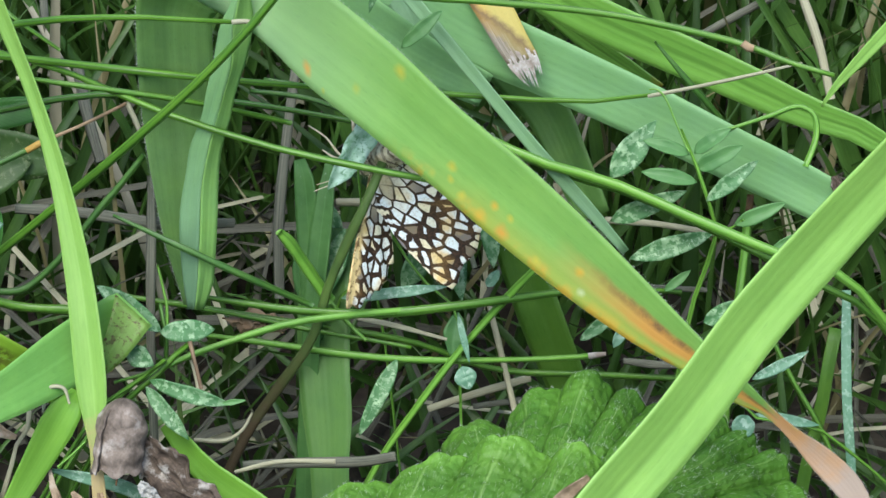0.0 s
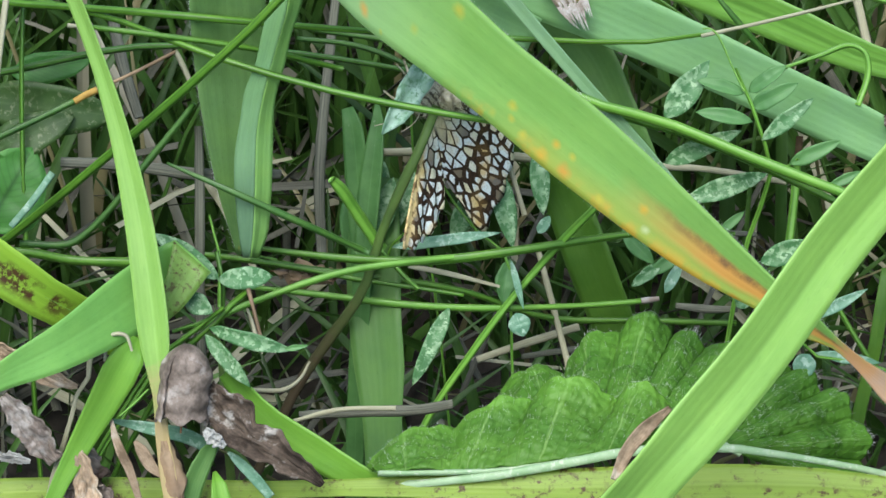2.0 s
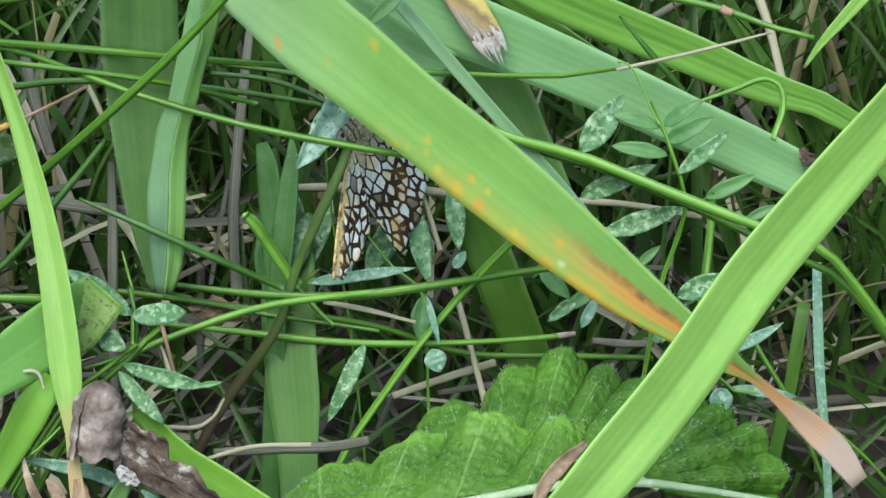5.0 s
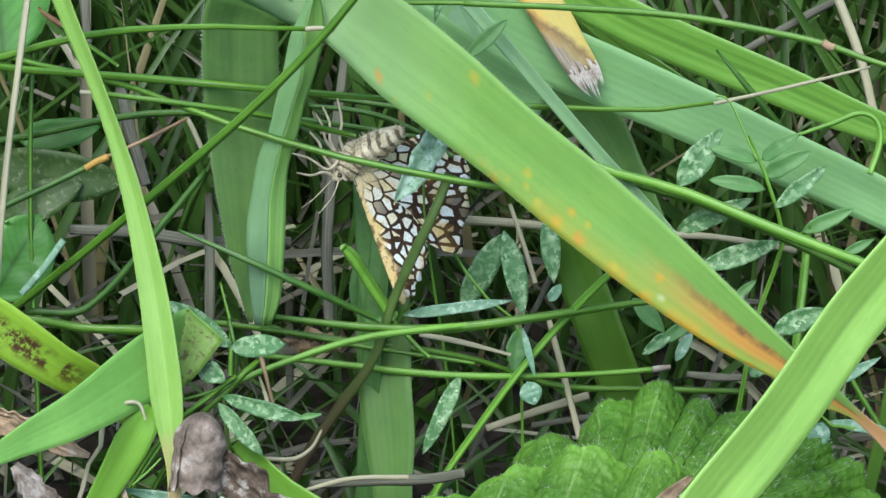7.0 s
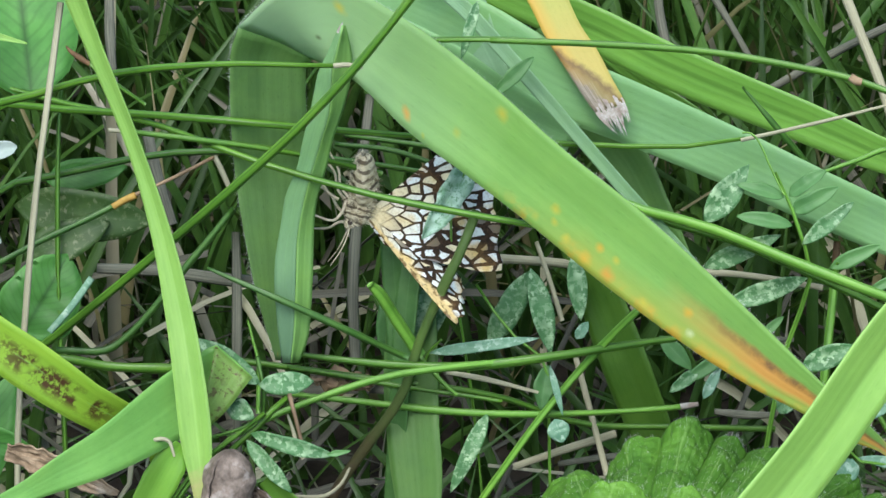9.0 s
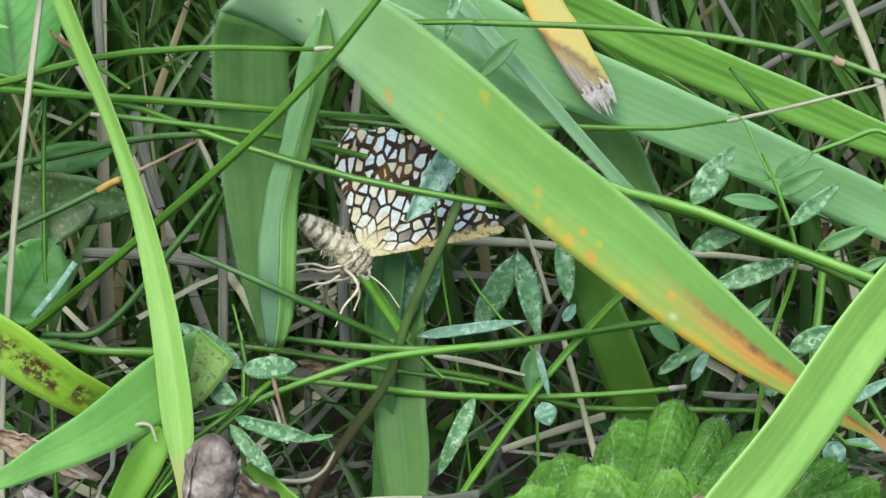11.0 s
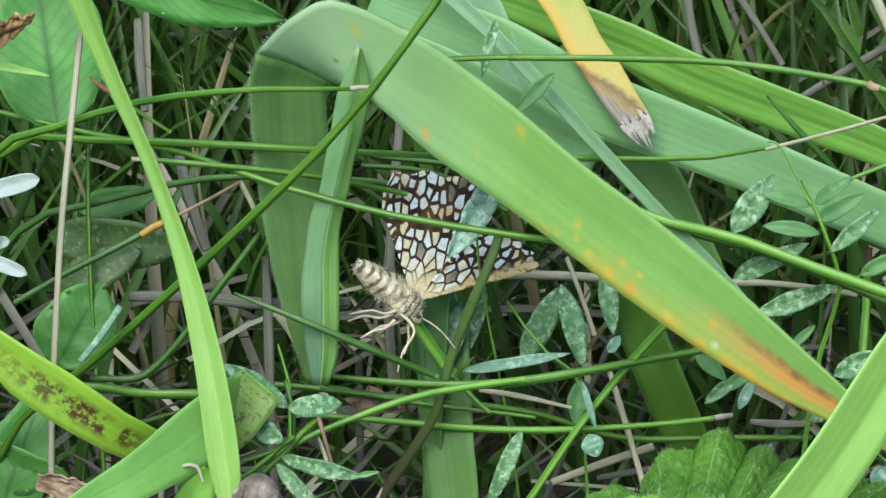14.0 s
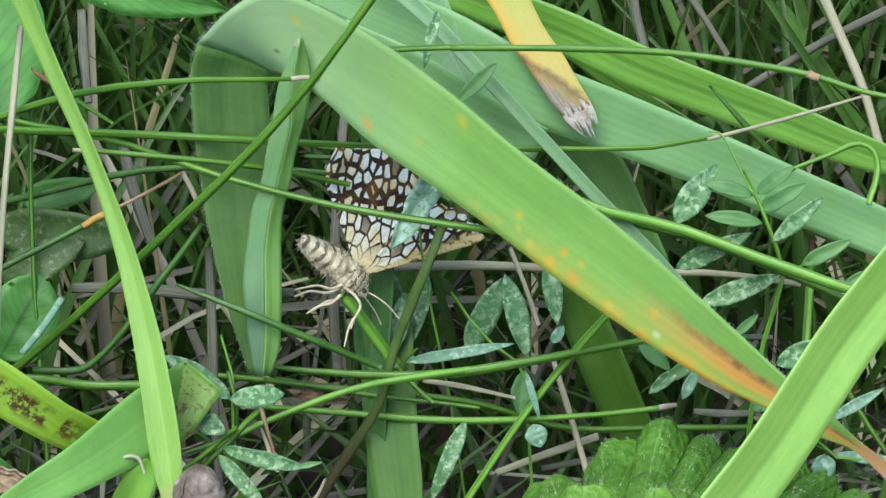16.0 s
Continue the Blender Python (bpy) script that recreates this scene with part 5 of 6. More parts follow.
# dry straws
grass_stem([(-37.8, 3.6, 79.5, 0.34), (-38.9, -1.29, 72.6, 0.34), (-40.2, -5.5, 64.8, 0.34), (-41.3, -10.7, 55.6, 0.34), (-42.4, -16.4, 44.0, 0.34), (-43.4, -21.7, 23.3, 0.34), (-44.1, -21.2, -1.50, 0.34)], M_DRY, 'upright pale dry straw', name='dry_straw')
grass_stem([(-36.9, 4.4, 49.3, 0.56), (-30.8, 5.1, 48.5, 0.62), (-22.4, 5.3, 47.1, 0.68), (-15.4, 8.6, 44.9, 0.57)], M_GREY, 'pale grey dry straw lying flat', name='dry_straw', flat=0.4)
grass_stem([(-23.1, 6.4, 52.2, 0.45), (-23.0, 3.2, 47.6, 0.56), (-23.0, -0.33, 42.6, 0.56), (-23.2, -1.95, 36.8, 0.51), (-23.5, -5.2, 17.6, 0.51), (-23.8, -3.3, -1.50, 0.51)], M_GREY, 'dry brown upright stalk', name='dry_straw', flat=0.6)
grass_stem([(6.8, 10.8, 48.0, 0.23), (8.1, 8.7, 44.9, 0.29), (9.4, 6.2, 41.4, 0.31)], M_DRY, 'thin pale dry straw, broken', name='dry_straw')
grass_stem([(10.8, 5.8, 37.4, 0.32), (12.2, 2.80, 33.1, 0.37), (14.0, -1.18, 27.4, 0.37)], M_DRY, 'thin pale dry straw, broken', name='dry_straw')
grass_stem([(-5.2, 13.2, 44.4, 0.46), (0.65, 12.4, 45.0, 0.52), (8.7, 12.1, 44.6, 0.52), (16.9, 13.1, 42.6, 0.47)], M_DRY, 'pale dry straw lying behind the moth', name='dry_straw')
grass_stem([(22.7, 14.0, 42.1, 0.41), (28.5, 13.8, 41.8, 0.38), (36.7, 13.9, 40.1, 0.35)], M_DRY, 'dry straw lying under the vetch', name='dry_straw')
grass_stem([(4.5, 2.45, 25.6, 0.41), (9.2, 3.4, 26.9, 0.47), (15.2, 6.0, 27.2, 0.47)], M_DRY, 'pale dry straw lying low', name='dry_straw', flat=0.5)
grass_stem([(9.2, 4.2, 24.6, 0.35), (14.5, 5.4, 24.6, 0.35), (19.3, 6.3, 24.2, 0.30)], M_GREY, 'grey dry straw lying low', name='dry_straw', flat=0.5)
grass_stem([(-2.34, -0.79, 40.2, 0.25), (1.57, -1.18, 39.6, 0.31), (6.8, -1.16, 37.9, 0.17)], M_DRY, 'thin dry curled blade', name='dry_straw', flat=0.4)
grass_stem([(30.6, 46.1, 42.6, 0.51), (39.1, 48.9, 46.6, 0.54), (44.5, 52.2, 47.8, 0.55), (52.6, 56.0, 49.8, 0.55)], M_GREY, 'pale grey straw slanting through dark grass', name='dry_straw')
grass_stem([(21.6, 55.9, 56.6, 0.51), (21.9, 52.6, 51.8, 0.58), (23.1, 49.2, 47.1, 0.58), (24.8, 45.9, 42.3, 0.45)], M_GREY, 'weathered grey dry stalk', name='dry_straw')
grass_stem([(41.0, 51.9, 57.9, 0.57), (43.8, 47.8, 52.1, 0.63), (46.7, 43.4, 45.8, 0.57), (48.3, 39.8, 40.5, 0.51)], M_DRY, 'dry tan stalk among dark grass', name='dry_straw')
grass_stem([(25.4, 55.8, 56.5, 0.45), (29.1, 52.4, 51.6, 0.45), (32.1, 49.4, 47.3, 0.38)], M_GREY, 'weathered grey straw among green grass', name='dry_straw')
grass_stem([(-38.3, 38.0, 62.4, 0.54), (-38.0, 34.0, 58.4, 0.60), (-37.5, 30.5, 55.2, 0.48)], M_GREY, 'weathered grey dry stalk', name='dry_straw', flat=0.5)
grass_stem([(-10.5, 34.1, 51.6, 0.55), (-11.6, 27.3, 43.6, 0.61), (-12.3, 20.9, 36.2, 0.66), (-12.1, 16.0, 29.3, 0.60)], M_GREY, 'broad grey dead stalk behind the moth', name='dry_straw', flat=0.5)
grass_stem([(-34.3, 29.5, 50.3, 0.66), (-33.1, 25.9, 46.9, 0.72), (-31.3, 21.9, 42.9, 0.60)], M_GREY, 'weathered grey dead stalk, broad and flat', name='dry_straw', flat=0.5)
grass_stem([(25.3, 8.5, 37.7, 0.29), (29.3, 8.4, 37.6, 0.35), (33.4, 9.1, 36.9, 0.29)], M_GREY, 'pale dry straw lying flat', name='dry_straw', flat=0.5)
grass_stem([(24.7, 0.91, 33.9, 0.34), (28.1, 0.74, 33.6, 0.46), (31.0, 0.69, 33.6, 0.34)], M_GREY, 'pale dry straw lying flat', name='dry_straw', flat=0.4)
grass_stem([(-12.8, -14.7, 32.5, 0.49), (-6.7, -14.5, 32.8, 0.55), (-1.22, -13.6, 32.3, 0.60), (2.08, -12.5, 32.1, 0.50)], M_GREY, 'grey-brown dead stalk lying flat', name='dry_straw', flat=0.5)

# vetch behind the broad blade, its leaves mined and pale
spray('vetch_plant', 'small vetch with paired leaflets, some mined and pale', 'vetch', [('stem', [(29.6, 4.6, 60.1, 0.14), (30.7, 3.2, 58.1, 0.19), (31.8, 1.60, 55.8, 0.22), (32.6, 1.16, 53.4, 0.22), (33.5, 2.05, 49.4, 0.25), (31.5, 1.20, 41.3, 0.28), (30.3, -0.11, 32.4, 0.29), (28.8, -1.86, 14.4, 0.29), (27.7, 0.98, -1.50, 0.29)]), ('tendril', [(26.4, 6.8, 63.2, 0.11), (27.2, 6.8, 63.2, 0.11), (28.0, 6.3, 62.5, 0.11), (29.2, 4.8, 60.3, 0.11), (30.4, 3.3, 58.3, 0.11)]), ('side_stem', [(33.5, 2.05, 49.4, 0.19), (35.1, 1.66, 50.6, 0.17), (35.9, 1.23, 51.8, 0.17)])],
      [((22.8, 2.6, 55.5), (27.2, 5.9, 60.2), 1.43, M_MINED),
       ((30.5, 3.3, 58.1), (25.9, 4.0, 59.2), 0.93, M_VETCH, 0.3, 0.3),
       ((30.8, 3.3, 58.2), (34.3, 3.9, 60.8), 0.98, M_VETCH, 0.3, -0.3),
       ((31.1, 2.4, 56.9), (35.5, 2.9, 59.4), 1.04, M_VETCH),
       ((31.3, 1.7, 55.9), (25.8, 2.2, 56.7), 0.93, M_VETCH, 0.3, 0.2),
       ((32.1, 0.6, 54.3), (37.0, 2.1, 58.2), 0.98, M_MINED),
       ((22.8, 1.8, 50.8), (30.2, 2.0, 54.5), 1.11, M_MINED),
       ((24.9, -0.3, 47.8), (33.1, 1.2, 50.0), 1.27, M_MINED),
       ((35.0, 0.9, 51.3), (39.9, 1.4, 53.7), 0.88, M_VETCH),
       ((28.5, 0.3, 43.4), (31.1, 1.5, 45.2), 0.56, M_VETCH),
       ((32.1, -5.4, 44.0), (37.2, -5.0, 46.3), 1.32, M_MINED),
       ((37.0, -8.6, 39.5), (42.4, -7.7, 42.5), 0.71, M_PALE),
       ((38.8, -0.4, 49.4), (42.1, 0.5, 50.8), 0.61, M_VETCH),
       ((30.0, -8.0, 40.3), (31.2, -7.4, 42.8), 0.99, M_MINED)], M_STEML)
spray('vetch_plant', 'vetch leaves with pale mined patches in front of the moth', 'vetch', [('stem', [(1.46, 4.3, 63.2, 0.14), (-0.10, 3.7, 62.2, 0.16), (-1.71, 1.22, 58.7, 0.14), (-1.44, 3.4, 47.9, 0.14), (0.25, 1.76, 35.1, 0.17), (1.79, 0.24, 16.3, 0.17), (2.83, 3.2, -1.50, 0.17)])],
      [((0.8, 4.2, 63.0), (-4.1, -2.3, 57.1), 1.73, M_MOTHLEAF, 0.5, -0.3, 0.3, 0.9, 0.9),
       ((0.8, 10.7, 75.7), (-0.8, 7.4, 71.1), 0.65, M_MINED),
       ((2.3, 6.4, 67.8), (6.2, 8.5, 70.8), 0.92, M_VETCH)], M_STEML)
spray('vetch_plant', 'low vetch with mottled bluish-green leaves below the moth', 'vetch', [('stem', [(0.69, 6.7, 45.6, 0.17), (3.9, 4.0, 41.8, 0.17), (7.8, 1.98, 38.9, 0.17), (8.0, 0.31, 33.0, 0.17), (8.5, -2.97, 15.0, 0.17), (8.9, -1.16, -1.50, 0.17)]), ('side_stem', [(-2.83, 1.86, 42.2, 0.14), (-4.3, 2.53, 39.7, 0.17), (-4.8, 1.86, 35.2, 0.20)]), ('tendril', [(-5.1, 0.94, 40.9, 0.25), (-2.65, -1.36, 39.3, 0.28), (-1.29, -2.06, 38.3, 0.22)])],
      [((2.0, 4.8, 39.5), (6.2, 9.0, 45.5), 1.66, M_MINED, 0.15, 0.2),
       ((6.3, 7.6, 46.9), (8.3, 2.6, 39.8), 1.31, M_MINED, 0.2, -0.2),
       ((10.6, 10.1, 47.0), (11.3, 6.2, 41.4), 1.14, M_MINED),
       ((-4.1, 0.3, 41.7), (6.9, 0.3, 43.5), 0.73, M_PALE, 0.15),
       ((-3.9, 6.8, 45.7), (-5.8, 2.6, 39.7), 1.25, M_MINED),
       ((-1.6, 10.2, 45.3), (-5.4, 4.6, 37.5), 1.44, M_MINED),
       ((7.9, -1.2, 41.3), (9.2, -4.1, 37.1), 0.39, M_PALE),
       ((8.4, -3.5, 36.3), (9.2, -4.8, 34.4), 1.35, M_PALE, 0.1),
       ((7.8, 2.0, 38.9), (7.1, -0.6, 35.2), 1.25, M_VETCH),
       ((1.8, -2.3, 36.2), (-2.0, -6.9, 29.7), 0.95, M_MINED, 0.2),
       ((-7.0, 10.8, 44.5), (-8.9, 5.8, 37.4), 1.56, M_VETCH),
       ((-5.7, 11.4, 45.4), (-5.3, 7.4, 39.7), 1.27, M_MINED),
       ((10.7, 3.5, 41.1), (11.9, 4.5, 42.5), 0.68, M_PALE),
       ((19.4, 6.9, 39.0), (22.7, 4.9, 36.1), 0.98, M_VETCH),
       ((22.0, 3.5, 35.8), (26.7, 5.3, 38.4), 0.86, M_VETCH),
       ((23.2, 4.1, 36.7), (20.3, 2.8, 34.9), 0.75, M_MINED),
       ((23.7, 2.4, 34.3), (25.5, 4.4, 37.1), 0.63, M_PALE)], M_STEML)
spray('vetch_plant', 'vetch leaves with pale patches beside the bent blade', 'vetch', [('stem', [(-41.7, -22.3, -1.50, 0.24), (-35.3, -23.6, 26.1, 0.24), (-25.7, -19.5, 43.1, 0.24), (-23.0, -18.3, 44.7, 0.26), (-20.8, -17.3, 46.2, 0.26), (-19.2, -16.6, 47.2, 0.24)]), ('side_stem', [(-24.0, -17.9, 45.4, 0.18), (-21.3, -17.4, 46.1, 0.18), (-19.3, -16.7, 47.0, 0.18)])],
      [((-19.5, -15.1, 49.4), (-25.6, -13.4, 53.5), 1.16, M_MINED, 0.2, 0.2),
       ((-19.7, -15.1, 49.3), (-14.6, -14.1, 49.0), 1.21, M_MINED, 0.15),
       ((-22.8, -17.5, 49.4), (-20.0, -18.5, 48.0), 1.09, M_MINED, 0.2),
       ((-20.4, -20.1, 47.4), (-12.6, -22.1, 46.3), 1.04, M_MINED, 0.25, 0.2),
       ((-13.2, -22.0, 46.5), (-11.0, -21.8, 46.8), 0.31, M_VETCH),
       ((-20.8, -19.6, 46.4), (-16.5, -23.2, 43.0), 0.89, M_MINED, 0.3)], M_STEML)
spray('clover_plant', 'low clover-like plant with broad hairy leaves', 'clover', [('stem', [(-37.6, 21.0, 73.0, 0.28), (-40.5, 17.6, 64.6, 0.28), (-41.4, 9.5, 49.6, 0.28), (-41.1, 1.24, 34.3, 0.29), (-41.0, -4.5, 16.6, 0.29), (-40.8, -4.3, -1.50, 0.29)])],
      [((-38.0, 14.0, 80.4), (-19.6, 12.7, 75.1), 3.23, M_CLOVER, 0.35, 0.5, 0.05),
       ((-42.4, 8.7, 65.9), (-44.2, 18.0, 80.9), 6.83, M_CLOVER, 0.2, 0.1, 0.05, 1.0, 0.06),
       ((-45.2, 3.6, 41.3), (-40.3, 8.5, 48.1), 4.83, M_CLOVER, 0.15, 0.2),
       ((-46.3, 12.9, 51.0), (-31.9, 11.9, 49.6), 3.15, M_OLIVE, 0.15, 0.2),
       ((-45.1, 9.1, 47.2), (-36.4, 11.2, 50.3), 2.56, M_OLIVE, 0.15),
       ((-43.2, 16.1, 52.1), (-35.0, 17.0, 53.3), 2.02, M_CLOVER, 0.15),
       ((-52.3, -8.1, 28.0), (-45.7, 0.4, 41.9), 4.23, M_CLOVER, 0.2),
       ((-54.1, -2.4, 34.3), (-43.8, -5.9, 34.6), 3.39, M_CLOVER, 0.2, 0.3)], M_STEM)
spray('blue_bud_plant', 'small bluish bud on a thin stalk', 'bud plant', [('stem', [(35.0, -11.8, 40.2, 0.14), (35.6, -12.5, 39.1, 0.16), (36.4, -12.9, 38.6, 0.16), (39.2, -13.2, 38.2, 0.19), (43.6, -12.8, 36.9, 0.19), (55.1, -12.0, 23.5, 0.19), (62.8, -7.4, -1.50, 0.19)])],
      [((36.5, -13.3, 38.9), (35.4, -14.5, 37.1), 1.3, M_PALE, 0.3),
       ((37.1, -12.8, 38.7), (43.5, -13.4, 37.9), 0.6, M_PALE, 0.2)], M_STEML)

grass_blade([(-48.80, 4.19, 76.90, 0.23, 0.27, 0.39), (-46.67, 3.90, 76.49, 0.17, 0.24, 0.34), (-44.01, 3.55, 75.99, 0.12, 0.18, 0.26), (-41.25, 3.16, 75.43, 0.03, 0.05, 0.06)], M_RIGHT, 'light green blade tip over the clover', keel=0.2)
ragged_leaf([(-47.02, 2.67, 79.97, 0.58, 0.12, 1.22), (-44.89, 2.99, 80.43, 0.58, 0.18, 1.31), (-43.29, 3.38, 80.98, 0.57, 0.06, 1.13), (-42.11, 3.72, 81.47, 0.34, -0.30, 0.62)], M_AMBERLEAF, 'curled brown dead leaf over the clover', 41)

# clover flower at the side
clover_flower([((-48.8, -8.5, 69.2), (-41.0, -8.3, 71.2), 0.87), ((-48.7, -10.3, 64.9), (-45.0, -11.0, 67.4), 0.92), ((-48.1, -10.2, 65.1), (-44.1, -10.7, 66.1), 0.61), ((-48.6, -10.2, 65.1), (-42.4, -13.3, 64.1), 0.67), ((-50.4, -7.9, 66.5), (-46.5, -8.0, 68.3), 0.87), ((-50.0, -10.0, 63.5), (-46.1, -12.1, 62.3), 0.77)], 'white clover flower with narrow petals')

# the toothed hairy leaf
toothed_leaf([((10.6, -25.1, 39.5), (13.2, -25.1, 39.5), (6.9, -13.7, 33.8), (9.8, -12.4, 36.6), (13.1, -12.6, 35.3)),
              ((13.2, -25.1, 39.5), (15.8, -24.9, 39.7), (13.1, -12.6, 35.3), (15.3, -11.0, 38.7), (18.5, -10.3, 38.6)),
              ((15.8, -24.9, 39.7), (18.4, -24.8, 39.8), (18.5, -10.3, 38.6), (21.0, -9.6, 40.7), (23.5, -10.5, 38.3)),
              ((18.4, -24.8, 39.8), (20.5, -24.8, 39.9), (23.5, -10.5, 38.3), (25.2, -10.4, 39.5), (26.6, -11.1, 37.5)),
              ((20.5, -24.8, 39.9), (23.1, -25.1, 39.5), (26.6, -11.1, 37.5), (28.9, -11.1, 38.5), (31.7, -11.6, 36.7)),
              ((23.1, -25.1, 39.5), (25.2, -25.4, 39.1), (31.7, -12.2, 37.1), (33.5, -12.3, 38.0), (35.0, -12.9, 36.2)),
              ((25.2, -25.4, 39.1), (26.8, -25.7, 38.6), (34.9, -13.4, 36.6), (36.6, -13.8, 37.1), (37.6, -14.7, 34.8)),
              ((26.8, -25.7, 38.6), (27.8, -26.0, 38.2), (37.5, -15.2, 35.3), (39.7, -15.5, 35.8), (40.4, -16.6, 33.3)),
              ((27.8, -26.0, 38.2), (28.3, -26.2, 37.9), (40.3, -17.1, 33.8), (42.1, -18.5, 32.8), (41.2, -19.3, 30.7)),
              ((28.3, -26.2, 37.9), (28.9, -26.4, 37.6), (41.1, -19.8, 31.1), (41.4, -21.4, 30.0), (39.0, -21.1, 29.3))], 0.08, M_HERBD, 'soft hairy leaf with large rounded teeth', 2, 9500)
toothed_leaf([((-4.5, -31.2, 39.5), (0.7, -31.1, 39.5), (-5.5, -27.6, 36.9), (-2.2, -25.9, 39.6), (2.5, -24.6, 39.4)),
              ((0.7, -31.1, 39.5), (6.3, -31.0, 39.7), (2.5, -24.6, 39.4), (6.2, -23.0, 41.0), (9.9, -22.5, 40.4)),
              ((6.3, -31.0, 39.7), (14.0, -30.4, 40.6), (9.9, -22.5, 40.4), (13.2, -21.6, 42.7), (17.8, -22.5, 40.4)),
              ((14.0, -30.4, 40.6), (18.6, -30.1, 41.1), (17.8, -22.5, 40.4), (19.7, -21.9, 42.3), (22.4, -22.7, 40.0))], 0.05, M_HERB, 'light green hairy leaf with rounded teeth', 5, 2600)
grass_stem([(64.9, -29.4, -1.50, 0.36), (57.1, -32.3, 24.7, 0.36), (45.5, -30.7, 37.5, 0.36), (38.3, -29.7, 39.0, 0.36), (30.5, -29.7, 40.7, 0.38), (24.3, -29.4, 41.2, 0.46), (16.6, -30.6, 41.2, 0.51), (7.4, -31.6, 39.7, 0.46), (-2.93, -30.7, 37.5, 0.41), (-13.6, -28.3, 34.0, 0.36), (-24.7, -25.8, 21.2, 0.36), (-32.1, -20.1, -1.50, 0.36)], M_CROSS, 'pale thick leaf stalk lying across')
grass_blade([(73.1, -31.0, -1.50, 1.18, 0.76, 0.05), (65.2, -34.3, 25.1, 1.06, 0.88, 0.23), (53.3, -33.4, 37.2, 0.60, 1.13, 0.58), (43.1, -32.6, 38.4, 0.12, 1.11, 0.64), (32.9, -32.1, 39.0, 0.06, 1.46, 0.84), (22.7, -32.1, 39.0, -0.02, 1.60, 0.92), (12.5, -32.3, 38.8, -0.03, 1.46, 0.84), (2.25, -31.5, 38.1, -0.01, 1.07, 0.62), (-5.5, -30.8, 37.4, -0.03, 0.73, 0.42), (-16.1, -28.7, 35.2, -0.03, 0.74, 0.43), (-29.5, -27.1, 33.9, -0.02, 1.00, 0.58), (-40.2, -26.6, 33.0, -0.10, 1.15, 0.66), (-48.4, -26.4, 31.5, -0.58, 1.18, 0.62), (-60.2, -26.1, 20.6, -1.03, 0.98, 0.32), (-68.1, -21.9, -1.50, -1.18, 0.84, 0.13)], M_LYING, 'yellow-green blade lying across the foot')

# withered leaves
rolled_leaf((-21.4, -26.5, 50.5), (-22.1, -29.5, 44.5), 2.33, M_ROLL, 'grey-brown withered leaf rolled into a hood', 3)
ragged_leaf([(-20.2, -27.2, 46.0, -0.96, -0.20, -0.87), (-18.4, -28.8, 44.7, -1.42, -0.38, -1.50), (-16.1, -30.3, 43.3, -1.03, -0.44, -1.45), (-13.5, -31.4, 42.2, -0.75, -0.36, -1.15), (-11.2, -32.1, 40.7, -0.57, -0.21, -0.72), (-9.5, -32.2, 38.9, -0.20, -0.06, -0.23)], M_RAG, 'dark brown dead leaf with torn edges and bleached patches', 14)
withered_leaf((-23.9, -29.9, 42.2), (-22.3, -33.4, 37.2), 1.02, M_TAN, 'dry tan leaf scrap', 8, 0.4)
withered_leaf((-31.8, -26.6, 38.1), (-30.8, -29.7, 33.8), 1.56, M_DEAD, 'withered brown leaf scrap', 21)
withered_leaf((-15.7, 2.9, 36.7), (-10.0, 2.6, 36.3), 1.14, M_TAN, 'small dry tan leaf scrap', 17)
grass_blade([(-5.4, 8.8, 53.8, -0.08, 0.02, -0.02), (-5.3, 7.9, 52.5, -0.50, 0.17, -0.08), (-5.6, 6.2, 50.2, -0.89, 0.32, -0.11), (-6.1, 4.4, 46.7, -1.12, 0.40, -0.14), (-6.6, 1.89, 42.2, -1.07, 0.38, -0.14), (-7.0, 0.10, 37.9, -0.96, 0.32, -0.15), (-8.1, -4.5, 18.8, -0.96, 0.32, -0.16), (-8.9, -3.6, -1.50, -0.96, 0.31, -0.16)], M_FLECK, 'dark green pointed blade with pale flecks')
grass_blade([(-8.4, 9.1, 52.6, -0.55, 0.09, -0.22), (-7.9, 8.0, 51.0, -1.00, 0.22, -0.33), (-7.6, 6.5, 48.0, -1.18, 0.30, -0.33), (-7.3, 4.6, 44.4, -1.19, 0.32, -0.30), (-7.1, 2.20, 39.2, -1.08, 0.31, -0.25), (-6.7, -2.88, 19.8, -1.08, 0.31, -0.24), (-6.5, -2.26, -1.50, -1.08, 0.31, -0.24)], M_FLECK, 'dark green blade with pale flecks, cropped at the top')

# small litter in the near corner
grass_stem([(-29.2, -25.7, 48.1, 0.18), (-28.9, -25.0, 50.1, 0.23), (-28.0, -25.1, 50.8, 0.23), (-27.1, -25.2, 50.6, 0.20), (-26.6, -26.0, 49.5, 0.13)], M_DRY, 'bleached curled wisp at the end of a short blade', name='dry_wisp')
grass_stem([(-31.5, -22.9, 48.7, 0.13), (-30.9, -23.9, 47.3, 0.31), (-30.5, -24.6, 46.2, 0.26), (-31.9, -25.2, 44.5, 0.21), (-32.7, -26.4, 42.0, 0.23), (-33.8, -27.4, 38.8, 0.26), (-35.0, -28.5, 35.5, 0.23), (-38.7, -32.0, 17.3, 0.23), (-41.2, -30.3, -1.50, 0.23)], M_DRY, 'curled dry tan stem', name='dry_straw', flat=0.5)
grass_blade([(-26.7, -28.7, 41.2, -0.13, -0.00, -0.10), (-26.0, -29.3, 40.4, -0.47, -0.01, -0.37), (-25.1, -30.1, 39.2, -0.39, -0.04, -0.38), (-24.0, -30.7, 38.5, -0.10, -0.02, -0.13)], M_TANB, 'pale tan dry blade scrap')
